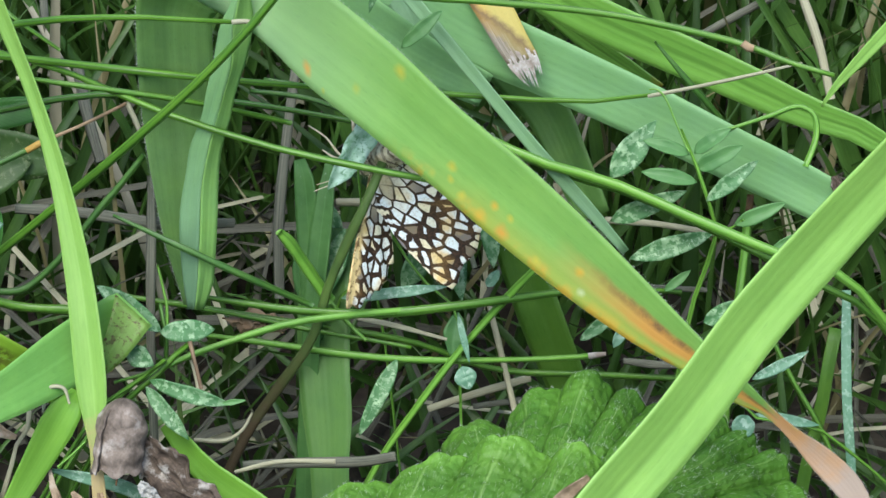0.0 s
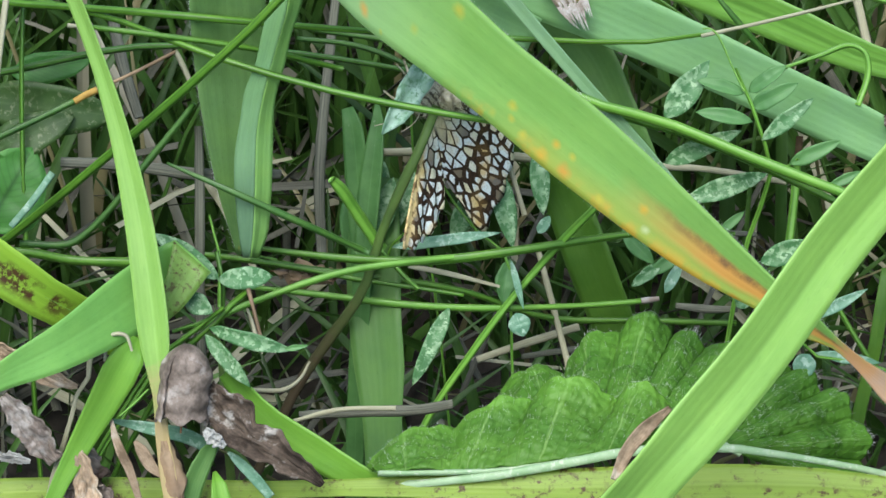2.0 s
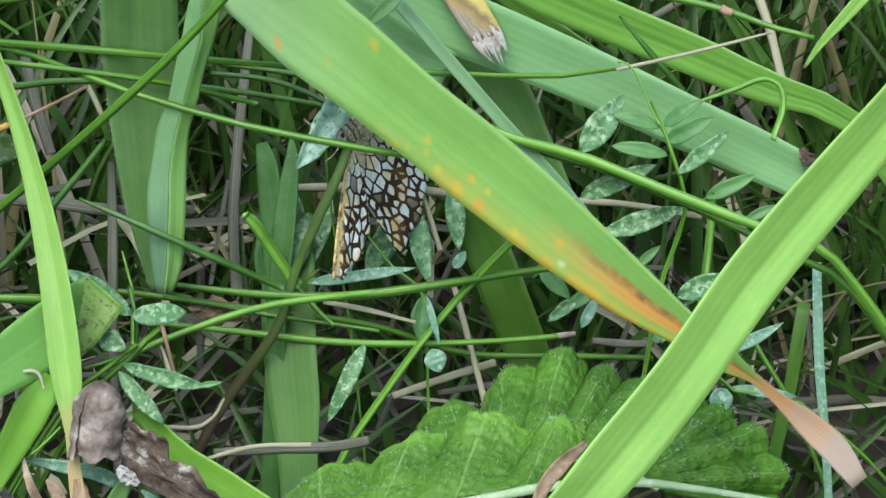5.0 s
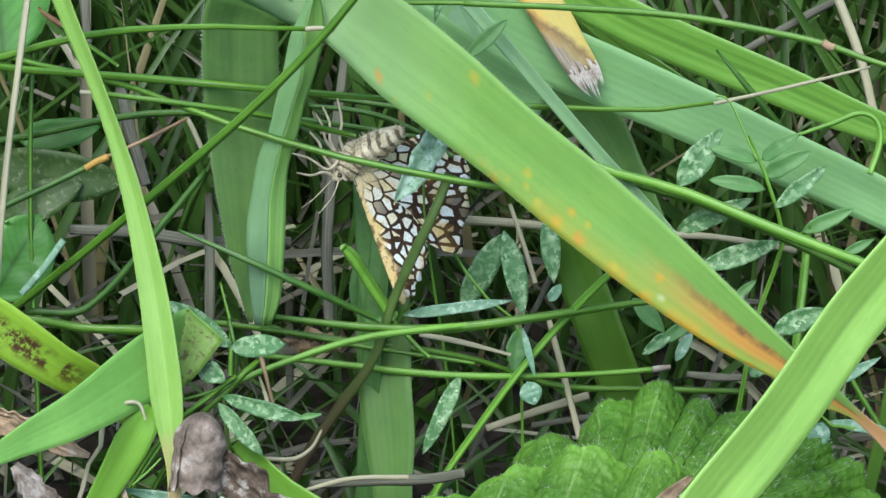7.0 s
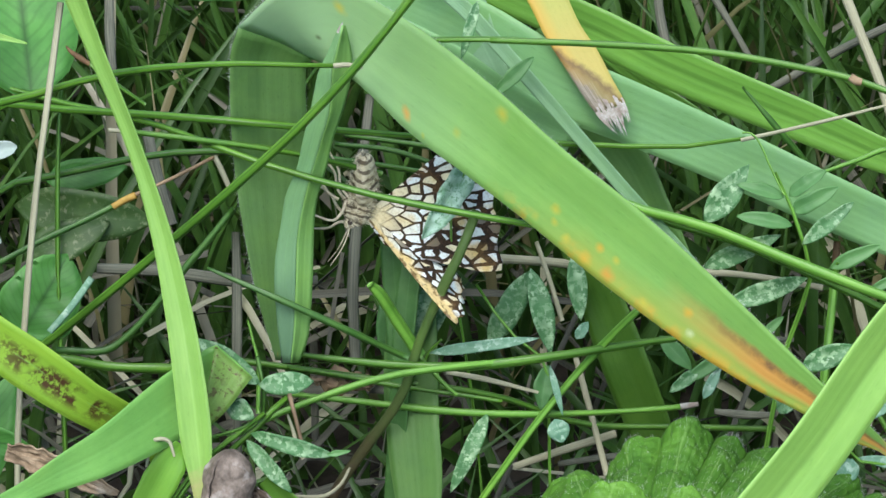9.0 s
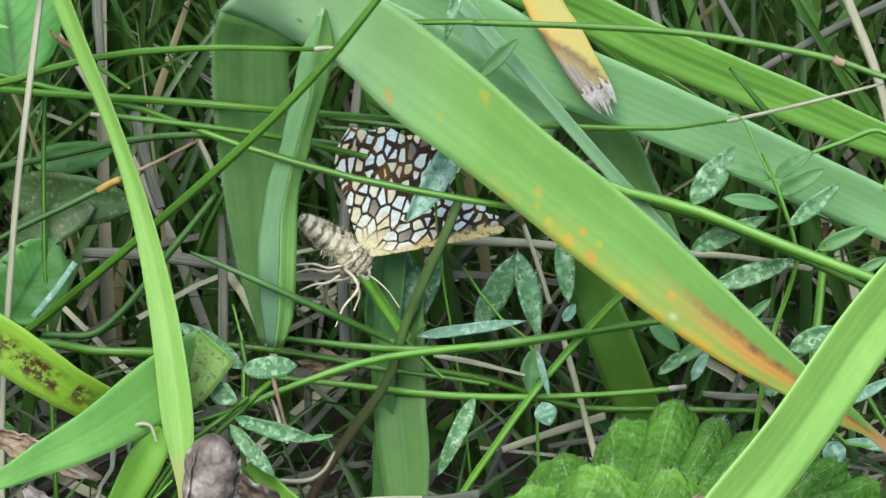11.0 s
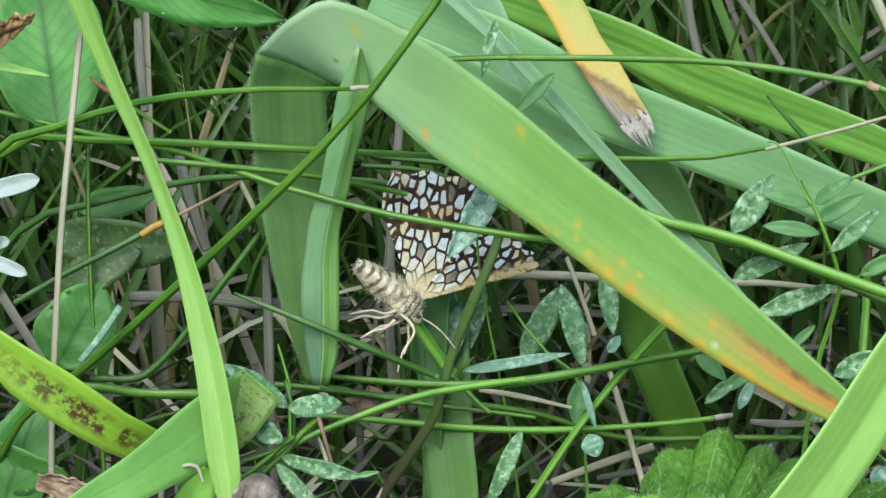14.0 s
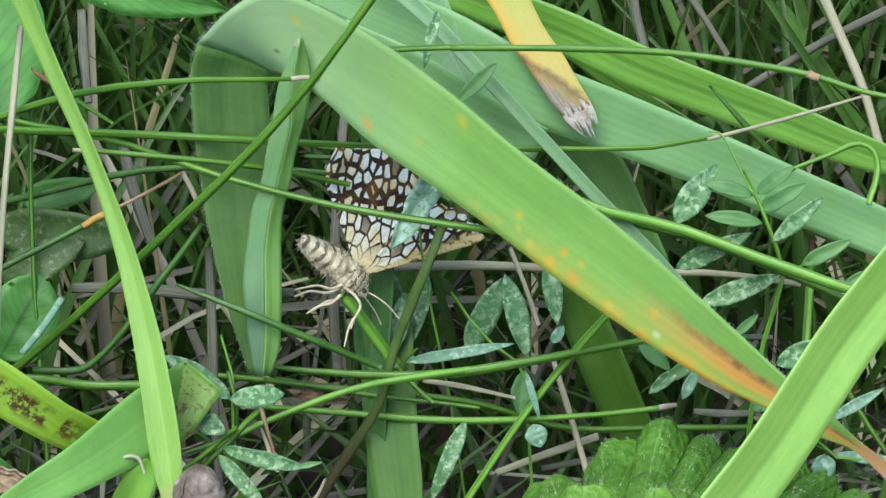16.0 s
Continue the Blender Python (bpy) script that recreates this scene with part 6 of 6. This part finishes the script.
grass_blade([(-28.9, -27.2, 42.5, -0.10, 0.03, -0.04), (-28.4, -28.5, 40.7, -0.39, 0.08, -0.21), (-27.6, -29.4, 39.4, -0.42, 0.07, -0.27), (-27.0, -30.0, 37.6, -0.35, 0.08, -0.18), (-26.3, -31.2, 35.1, -0.25, 0.07, -0.10), (-23.5, -36.0, 17.2, -0.25, 0.08, -0.10), (-21.6, -35.2, -1.50, -0.26, 0.08, -0.10)], M_TANB, 'curled tan dry blade')
grass_blade([(-29.1, -25.7, 41.1, -0.03, -0.04, -0.16), (-25.9, -26.1, 40.6, -0.12, -0.15, -0.57), (-22.3, -26.6, 40.0, -0.24, -0.16, -0.66), (-19.5, -26.6, 38.1, -0.26, -0.10, -0.48)], M_PALE, 'pale bluish-green blade lying in the litter', keel=0.2)
grass_stem([(-28.0, -27.8, 43.4, 0.10), (-26.6, -27.1, 44.4, 0.15), (-25.4, -26.4, 45.4, 0.10)], M_STEML, 'short thin green stalk')
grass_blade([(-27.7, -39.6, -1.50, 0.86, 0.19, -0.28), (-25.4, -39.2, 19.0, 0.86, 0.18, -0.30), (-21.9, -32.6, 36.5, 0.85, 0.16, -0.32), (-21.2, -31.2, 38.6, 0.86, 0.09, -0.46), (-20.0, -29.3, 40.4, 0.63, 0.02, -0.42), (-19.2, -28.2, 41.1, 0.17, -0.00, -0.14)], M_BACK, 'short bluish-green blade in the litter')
grass_blade([(-18.2, -29.3, 40.4, -0.07, -0.01, -0.08), (-17.3, -29.8, 39.8, -0.29, -0.05, -0.32), (-15.8, -30.6, 38.5, -0.38, -0.04, -0.39), (-14.3, -31.3, 36.7, -0.32, -0.03, -0.30)], M_PALE, 'small pale green leaf blade in the litter', keel=0.2)
grass_blade([(-18.7, -41.7, -1.50, 0.86, 0.26, -0.18), (-18.7, -41.2, 18.3, 0.86, 0.26, -0.18), (-18.7, -34.3, 35.9, 0.86, 0.26, -0.18), (-18.7, -32.8, 38.0, 0.86, 0.30, -0.11), (-19.1, -31.5, 39.0, 0.48, 0.24, 0.02), (-19.4, -30.7, 39.2, 0.14, 0.08, 0.02)], M_SHORT, 'short light green shoot in the litter')
ragged_leaf([(-41.9, -24.5, 49.0, -0.20, -0.26, -0.72), (-38.8, -25.0, 48.3, -0.35, -0.36, -1.04), (-36.2, -25.6, 47.5, -0.45, -0.34, -1.01), (-33.7, -26.3, 46.4, -0.28, -0.20, -0.59), (-31.9, -26.3, 45.5, -0.08, -0.06, -0.18)], M_TANB, 'curled tan dead leaf', 21)
ragged_leaf([(-38.8, -26.0, 44.3, -0.31, -0.06, -0.28), (-37.3, -27.0, 42.8, -0.88, -0.15, -0.75), (-35.7, -28.2, 41.1, -1.09, -0.18, -0.91), (-34.0, -29.0, 39.1, -0.60, -0.11, -0.52)], M_ROLL, 'crumpled grey-tan dead leaf', 23)
ragged_leaf([(-31.9, -28.9, 40.1, -0.34, 0.01, -0.15), (-31.4, -29.8, 38.8, -0.86, 0.11, -0.25), (-31.3, -31.0, 37.1, -1.13, 0.26, -0.16), (-31.5, -32.4, 34.2, -1.02, 0.26, -0.11)], M_TANB, 'rolled tan dead leaf among the litter', 25)
ragged_leaf([(-34.1, -29.7, 37.3, -0.31, -0.19, -0.59), (-32.3, -30.2, 36.5, -0.69, -0.45, -1.37), (-30.5, -30.7, 35.8, -0.93, -0.37, -1.24), (-29.0, -31.2, 34.2, -0.57, -0.13, -0.55)], M_ROLL, 'grey crumpled dead leaf among the litter', 27)
ragged_leaf([(-40.2, -26.8, 37.8, -0.04, -0.09, -0.25), (-38.4, -27.0, 37.6, -0.09, -0.16, -0.45), (-36.9, -27.2, 37.3, -0.03, -0.05, -0.15)], M_BLEACH, 'bleached white scrap of dead leaf', 29)
ragged_leaf([(-20.0, -30.7, 44.2, -0.17, -0.05, -0.19), (-19.1, -31.2, 43.5, -0.43, -0.14, -0.51), (-18.2, -31.4, 42.8, -0.13, -0.05, -0.16)], M_BLEACH, 'small bleached scrap of dead leaf', 33)
ragged_leaf([(44.9, 6.2, 53.6, -0.14, -0.01, -0.10), (45.4, 5.3, 53.2, -0.47, -0.05, -0.33), (46.0, 4.8, 52.5, -0.50, -0.07, -0.38), (46.7, 4.6, 51.4, -0.18, -0.03, -0.14)], M_RAG, 'small brown torn scrap stuck on the bluish blade', 37)
grass_stem([(-17.3, -13.5, 44.7, 0.13), (-16.7, -14.5, 43.2, 0.21), (-16.3, -15.5, 41.9, 0.27), (-15.8, -15.9, 41.2, 0.19)], M_DRY, 'thin bleached bent straw', name='dry_straw', flat=0.5)
grass_stem([(-17.1, -16.4, 37.1, 0.22), (-14.1, -16.4, 37.1, 0.24), (-12.5, -15.8, 37.9, 0.19), (-11.5, -14.8, 39.3, 0.13)], M_DRY, 'thin dry forked straw', name='dry_straw')
grass_stem([(-12.9, -19.6, 35.9, 0.21), (-8.6, -19.0, 36.8, 0.27), (-3.2, -18.9, 36.9, 0.27)], M_DRY, 'thin pale dry straw lying flat', name='dry_straw')
grass_blade([(16.0, -45.6, 51.4, 0.35, -0.03, -0.15), (17.0, -44.3, 53.4, 0.49, -0.08, -0.28), (18.5, -43.4, 55.1, 0.44, -0.16, -0.41), (20.6, -42.4, 56.6, 0.15, -0.07, -0.17)], M_TANB, 'dry brown shred peeling off the slanting blade', keel=0.4)

# ---------------------------------------------------------------- the moth
def wing_mat(name, slant, along=1.25, across=0.92, costa=False):
    """Pale angular cells in a net of dark veins, which widens into dark cross bands; the UV runs outwards along x and over the veins along y. slant: the wing's own direction in degrees."""
    m, nt, _, _, bsdf = nodes_of(name)
    uv, u, v, ob = coords(nt)
    wob, rag = noisy(nt, ob, 420, 3), noisy(nt, ob, 1700, 3)
    turn = nt.nodes.new("ShaderNodeVectorRotate")
    turn.rotation_type = "Y_AXIS"
    turn.inputs["Angle"].default_value = radians(slant)
    nt.links.new(ob, turn.inputs["Vector"])
    xyz = nt.nodes.new("ShaderNodeSeparateXYZ")
    nt.links.new(turn.outputs[0], xyz.inputs[0])
    both = nt.nodes.new("ShaderNodeCombineXYZ")
    nt.links.new(calc(nt, "ADD", calc(nt, "MULTIPLY", xyz.outputs[0], 1000 / along), calc(nt, "MULTIPLY", wob, 0.5)), both.inputs[0])
    nt.links.new(calc(nt, "ADD", calc(nt, "MULTIPLY", xyz.outputs[2], 1000 / across), calc(nt, "MULTIPLY", rag, 0.12)), both.inputs[1])
    cells = []
    for feature in ("DISTANCE_TO_EDGE", "F1"):
        vo = nt.nodes.new("ShaderNodeTexVoronoi")
        vo.voronoi_dimensions, vo.feature = "2D", feature
        vo.inputs["Scale"].default_value, vo.inputs["Randomness"].default_value = 1.0, 0.85
        nt.links.new(both.outputs[0], vo.inputs["Vector"])
        cells.append(vo)
    edge = calc(nt, "ADD", cells[0].outputs["Distance"], calc(nt, "MULTIPLY", calc(nt, "SUBTRACT", rag, 0.5), 0.10))
    # how wide the dark veins are: thin near the body, broad in two cross bands
    bands = [(0.20, 0.05), (0.38, 0.09), (0.52, 0.10), (0.65, 0.27), (0.73, 0.12), (0.83, 0.13), (0.89, 0.24), (0.95, 0.09)]
    wide = ramp(nt, calc(nt, "ADD", u, calc(nt, "MULTIPLY", calc(nt, "SUBTRACT", wob, 0.5), 0.3)), bands)
    dark = ramp(nt, calc(nt, "SUBTRACT", edge, wide), [(0.0, 1.0), (0.035, 0.0)])
    dark = calc(nt, "MULTIPLY", dark, ramp(nt, u, [(0.10, 0.1), (0.26, 1.0)]))
    tone = nt.nodes.new("ShaderNodeSeparateColor")
    nt.links.new(cells[1].outputs["Color"], tone.inputs[0])
    cream = mixed(nt, ramp(nt, tone.outputs[0], [(0.55, 0.0), (0.85, 0.9)]), (0.70, 0.79, 0.77), (0.70, 0.65, 0.40))
    cream = mixed(nt, ramp(nt, tone.outputs[1], [(0.86, 0.0), (0.92, 0.8)]), cream, (0.055, 0.03, 0.018))
    ochre = ramp(nt, noisy(nt, ob, 300, 2), [(0.53, 0.0), (0.66, 0.75)])
    cream = mixed(nt, ochre, cream, (0.66, 0.46, 0.13))
    cream = mixed(nt, ramp(nt, u, [(0.10, 1.0), (0.42, 0.0)]), cream, (0.68, 0.60, 0.36))
    grain = noisy(nt, ob, 4200, 3, 0.7)
    cream = mixed(nt, ramp(nt, grain, [(0.38, 0.35), (0.5, 0.0)]), cream, (0.25, 0.16, 0.07))
    dk = mixed(nt, ramp(nt, grain, [(0.45, 0.0), (0.8, 1.0)]), (0.022, 0.013, 0.009), (0.10, 0.055, 0.028))
    # in places the veins are dusted with ochre scales
    dk = mixed(nt, calc(nt, "MULTIPLY", calc(nt, "MULTIPLY", ochre, grain), 0.55), dk, (0.42, 0.24, 0.06))
    col = mixed(nt, dark, cream, dk)
    if costa:
        strip = ramp(nt, calc(nt, "ADD", v, calc(nt, "MULTIPLY", calc(nt, "SUBTRACT", rag, 0.5), 0.12)), [(0.11, 0.92), (0.19, 0.0)])
        speck = mixed(nt, ramp(nt, noisy(nt, ob, 1100, 3, 0.7), [(0.52, 0.0), (0.60, 0.85)]), (0.66, 0.52, 0.24), (0.10, 0.05, 0.02))
        col = mixed(nt, strip, col, speck)
    finish(nt, bsdf, col, 0.75, 0.10, grain, 0.4, 0.00006, spec=0.2)
    return m


def fur_mat(name, light, dark):
    m, nt, _, _, bsdf = nodes_of(name)
    uv, u, v, ob = coords(nt)
    a, b = noisy(nt, ob, 1400, 4, 0.7), noisy(nt, ob, 420, 3)
    ring = calc(nt, "SINE", calc(nt, "ADD", calc(nt, "MULTIPLY", u, 40.0), calc(nt, "MULTIPLY", a, 5.0)))
    col = mixed(nt, ramp(nt, a, [(0.35, 0.0), (0.65, 1.0)]), dark, light)
    col = mixed(nt, calc(nt, "MULTIPLY", ramp(nt, ring, [(0.1, 0.0), (0.6, 0.85)]), ramp(nt, b, [(0.38, 0.1), (0.55, 1.0)])), col, (0.06, 0.04, 0.025))
    finish(nt, bsdf, col, 0.85, 0.0, a, 0.8, 0.0002, spec=0.15)
    return m


M_WING = wing_mat("latticed_forewing", 22, 1.42, 0.95, True)
M_HIND = wing_mat("latticed_hindwing", 72, 1.55, 0.92)
M_FUR = fur_mat("moth_fur", (0.78, 0.73, 0.54), (0.46, 0.40, 0.25))
M_LEG = plain_mat("moth_leg", (0.66, 0.60, 0.44), (0.42, 0.36, 0.24), 1500, 0.7)
M_EYE = plain_mat("moth_eye", (0.10, 0.075, 0.05), (0.03, 0.02, 0.015), 1500, 0.25)


def fan_wing(a0, a1, reach, depth, bulge=0.5):
    """A wing seen flat: a fan from the shoulder between two angles (degrees), with reach(f) its length in mm at the share f of the way round."""
    bm = bmesh.new()
    uvl = bm.loops.layers.uv.new("UVMap")
    n, m = 26, 26
    faces = {}
    grid = []
    for i in range(n + 1):
        row = []
        for j in range(m + 1):
            f, r = j / m, i / n
            a = radians(a0 + (a1 - a0) * f)
            length = reach(f) * (1 + (0.02 * math.sin(f * math.pi * 12) if i == n else 0))
            d = 0.25 + (length - 0.25) * r
            y = depth + bulge * math.sin(r * 2.4) * (0.5 - f) + 0.12 * math.sin(f * math.pi * 6) * r
            row.append(bm.verts.new((math.cos(a) * d * MM, y * MM, math.sin(a) * d * MM)))
        grid.append(row)
    for i in range(n):
        for j in range(m):
            fc = bm.faces.new((grid[i][j], grid[i][j + 1], grid[i + 1][j + 1], grid[i + 1][j]))
            for lp, q in zip(fc.loops, ((i, j), (i, j + 1), (i + 1, j + 1), (i + 1, j))):
                lp[uvl].uv = (q[0] / n, q[1] / m)
    return bm


def outline(f, knots):
    """The reach of a wing at the share f of the way round, eased between knots of (share, mm)."""
    for (a, p), (b, q) in zip(knots, knots[1:]):
        if f <= b:
            g = (f - a) / (b - a)
            g = g * g * (3 - 2 * g)
            return p + (q - p) * g
    return knots[-1][1]


def build_moth():
    top = tagged(new("moth"), "small moth with cream wings latticed in dark brown, clinging among grass", "moth")
    fore = lambda f: outline(f, [(0, 13.2), (0.05, 14.1), (0.14, 14.0), (0.35, 12.9), (0.6, 11.8), (0.85, 10.0), (1, 7.4)])
    hind = lambda f: outline(f, [(0, 3.6), (0.13, 4.8), (0.20, 7.0), (0.26, 10.0), (0.30, 13.2), (0.34, 14.4), (0.44, 13.6), (0.62, 12.9), (0.88, 12.6), (0.95, 11.6), (1, 9.6)])
    wings = []
    for name, a, b, reach, y, stuff in (("forewing", 10, 46, fore, -0.30, M_WING), ("hindwing", 14, 107, hind, -0.10, M_HIND), ("forewing", 10, 46, fore, -0.20, M_WING), ("hindwing", 14, 107, hind, 0.0, M_HIND)):
        w = part(name, fan_wing(a, b, reach, y), stuff, top)
        sol = w.modifiers.new("thick", "SOLIDIFY")
        sol.thickness = 0.00006
        wings.append(w)
    # body: abdomen, thorax, head
    abdomen = part("abdomen", tube_mesh([(-1.2, 0, 0.6, 1.25), (-2.1, 0, 1.6, 1.55), (-3.0, 0, 2.55, 1.5), (-3.9, 0, 3.5, 1.3), (-4.6, 0, 4.3, 1.05), (-5.2, 0, 4.85, 0.75), (-5.45, 0, 5.1, 0.25)], 48, 18), M_FUR, top)
    thorax = part("thorax", tube_mesh([(-2.5, 0, 1.6, 0.8), (-1.8, 0, 0.9, 1.45), (-0.9, 0, 0.0, 1.6), (0.0, 0, -0.7, 1.25), (0.5, 0, -1.2, 0.55)], 28, 16), M_FUR, top)
    head = part("head", tube_mesh([(-0.1, 0, -0.8, 0.45), (0.15, 0, -1.25, 0.68), (0.3, 0, -1.65, 0.6), (0.45, 0, -2.0, 0.2)], 16, 12), M_FUR, top)
    for y in (-0.6, 0.6):
        part("eye", tube_mesh([(0.1, y * 0.8, -1.15, 0.08), (0.17, y * 0.85, -1.3, 0.26), (0.25, y * 0.85, -1.5, 0.26), (0.3, y * 0.8, -1.62, 0.08)], 10, 10), M_EYE, head)
    r = random.Random(9)
    for body, line, many in ((thorax, [(-2.5, 1.6, 1.1), (-0.9, 0.0, 1.6), (0.3, -0.9, 0.9)], 1100), (abdomen, [(-1.2, 0.6, 1.25), (-3.0, 2.55, 1.5), (-5.45, 5.1, 0.4)], 900)):
        bm = bmesh.new()
        for _ in range(many):
            f = r.random() * 1.999
            (x0, z0, r0), (x1, z1, r1) = line[int(f)], line[int(f) + 1]
            g = f - int(f)
            axis = Vector((line[2][0] - line[0][0], 0, line[2][1] - line[0][1])).normalized()
            a = r.uniform(0, 2 * math.pi)
            out = (Vector((0, 1, 0)) * math.cos(a) + axis.cross(Vector((0, 1, 0))) * math.sin(a))
            p = Vector((x0 + (x1 - x0) * g, 0, z0 + (z1 - z0) * g)) + out * (r0 + (r1 - r0) * g) * 0.93
            q = p + out * r.uniform(0.15, 0.5) + Vector((r.uniform(-0.3, 0.3), r.uniform(-0.2, 0.2), r.uniform(-0.3, 0.3))) - axis * r.uniform(-0.3, 0.3)
            d = Vector((r.uniform(-1, 1), r.uniform(-1, 1), r.uniform(-1, 1))).normalized() * 0.06
            bm.faces.new([bm.verts.new(k * MM) for k in (p + d, p - d, q)])
        tagged(part("fur", bm, M_FUR, body), kind="stuff")
    for y, pts in ((-0.6, [(0.6, -1.6), (1.4, -2.2), (2.3, -3.1), (3.4, -4.7)]), (0.7, [(0.5, -1.7), (1.3, -2.6), (2.1, -3.6), (2.8, -4.9)])):
        part("antenna", tube_mesh([(x, y * (1 + 0.6 * i), z, 0.085 - 0.012 * i) for i, (x, z) in enumerate(pts)], 16, 6), M_LEG, top)
    legs = [(-1.3, [(-2.0, -0.6), (-3.4, -0.9), (-4.9, -0.5), (-7.4, -0.7)]), (0.9, [(-1.8, -0.9), (-3.2, -1.3), (-5.0, -1.0), (-6.6, -1.4)]),
            (-1.5, [(-1.9, -0.9), (-0.9, -1.9), (-0.6, -2.9), (-2.0, -4.7), (-2.8, -6.6)]), (-1.0, [(-2.3, -1.6), (-3.4, -2.3), (-4.8, -2.5), (-6.2, -3.1)]),
            (1.4, [(0.2, -1.4), (-0.3, -2.4), (-0.2, -3.6), (-0.7, -5.0)]), (1.6, [(-0.4, -1.4), (-1.8, -2.0), (-3.2, -2.2), (-4.4, -2.9)])]
    for y, pts in legs:
        part("leg", tube_mesh([(x, y * (0.5 + 0.5 * i / (len(pts) - 1)), z, 0.2 - 0.03 * i) for i, (x, z) in enumerate(pts)], 20, 6), M_LEG, top)
    return top, wings, abdomen


moth, wings, abdomen = build_moth()
# both forewings: how far they are swung forward, and tipped about their own length
WING_ROWS = [(0.0, -13, -50), (1.0, -13, -34), (1.5, -15, -12), (3.5, -17, -12), (5.8, -12, -8), (6.5, -8, -6), (6.8, 0, 0), (7.2, 2, 0), (8.5, 0, 0), (9.0, 2, -50), (9.2, 0, -74), (10.4, 0, -14), (11.3, 0, 0), (16.0, 0, 0)]

# seconds, the shoulder's place in mm, the turn in the plane of the view, the turn about its upright
MOTH_ROWS = [
    (0.0, -0.9, 3.5, 55.7, -101, 0),
    (0.5, -1.1, 3.5, 55.7, -101, 11),
    (1.0, -1.1, 3.5, 55.6, -101, 22),
    (1.5, -0.6, 3.7, 55.9, -102, 38),
    (2.0, -0.2, 3.7, 55.9, -103, 46),
    (2.5, -0.2, 3.8, 56.1, -103, 47),
    (3.0, 0.2, 3.6, 55.9, -103, 49),
    (3.5, 0.2, 3.7, 56.0, -103, 50),
    (5.8, 0.3, 4.2, 56.7, -92, 50),
    (6.0, -1.5, 4.1, 56.5, -86, 49),
    (6.2, -4.9, 4.2, 56.7, -81, 47),
    (6.5, -6.8, 4.9, 57.6, -83, 42),
    (6.8, -8.2, 4.5, 57.1, -83, 32),
    (7.0, -9.0, 4.0, 56.4, -80, 26),
    (7.2, -9.1, 3.6, 55.9, -76, 20),
    (7.5, -8.9, 3.3, 55.4, -66, 33),
    (8.0, -11.4, 3.5, 55.8, -67, 34),
    (8.5, -12.3, 3.4, 55.5, -66, 20),
    (9.0, -10.4, 3.6, 55.9, -68, 0),
    (9.2, -10.5, 3.9, 56.3, -58, 0),
    (9.8, -10.2, 2.3, 54.0, -42, 4),
    (10.6, -9.4, 1.1, 52.2, -12, 8),
    (11.3, -8.5, -0.2, 50.4, 3, 10),
    (11.5, -8.2, -0.3, 50.3, 3, 12),
    (12.0, -8.2, 0.2, 50.9, 2, 18),
    (12.5, -8.1, 0.3, 51.1, 2, 27),
    (13.0, -8.2, 0.55, 51.5, 2, 27),
    (13.5, -8.6, 0.1, 50.9, 2, 27),
    (14.0, -8.3, -0.1, 50.5, 2, 27),
    (14.5, -8.1, 0.6, 51.6, 3, 27),
    (15.0, -8.0, 0.8, 51.8, 3, 27),
    (15.5, -8.2, 0.6, 51.6, 3, 27),
    (16.0, -8.0, 0.8, 51.8, 3, 27),
]


def motions():
    """The moth turns on its perch: first it hangs with its wings down, then it swings round."""
    rows = [(t, Matrix.Translation((x * MM, y * MM, z * MM)) @ VIEW @ pose(0, 0, 0, 0, 0, yaw) @ pose(0, 0, 0, 0, -turn, 0)) for t, x, y, z, turn, yaw in MOTH_ROWS]
    walk(moth, rows)
    # the abdomen is curled towards the wings until the moth has swung round
    hip = Matrix.Translation((-0.0012, 0, 0.0006))
    # curled sideways, and raised out of the plane of the wings
    bends = ((0.0, -14, 50), (6.5, -14, 45), (7.2, -14, 50), (8.0, -10, 58), (8.5, 3, 30), (9.0, 24, 45), (9.2, 44, 58), (10.2, 28, 25), (11.3, 12, 8), (16.0, 12, 8))
    walk(abdomen, [(t, hip @ pose(0, 0, 0, 0, -curl, 0) @ Matrix.Rotation(radians(rise), 4, Vector((-0.72, 0, 0.69)).cross(Vector((0, -1, 0)))) @ hip.inverted()) for t, curl, rise in bends])
    for wing in (wings[0], wings[2]):
        walk(wing, [(t, pose(0, 0, 0, 0, -swing, 0) @ Matrix.Rotation(radians(tip), 4, Vector((0.9, 0, 0.44)))) for t, swing, tip in WING_ROWS])


motions()
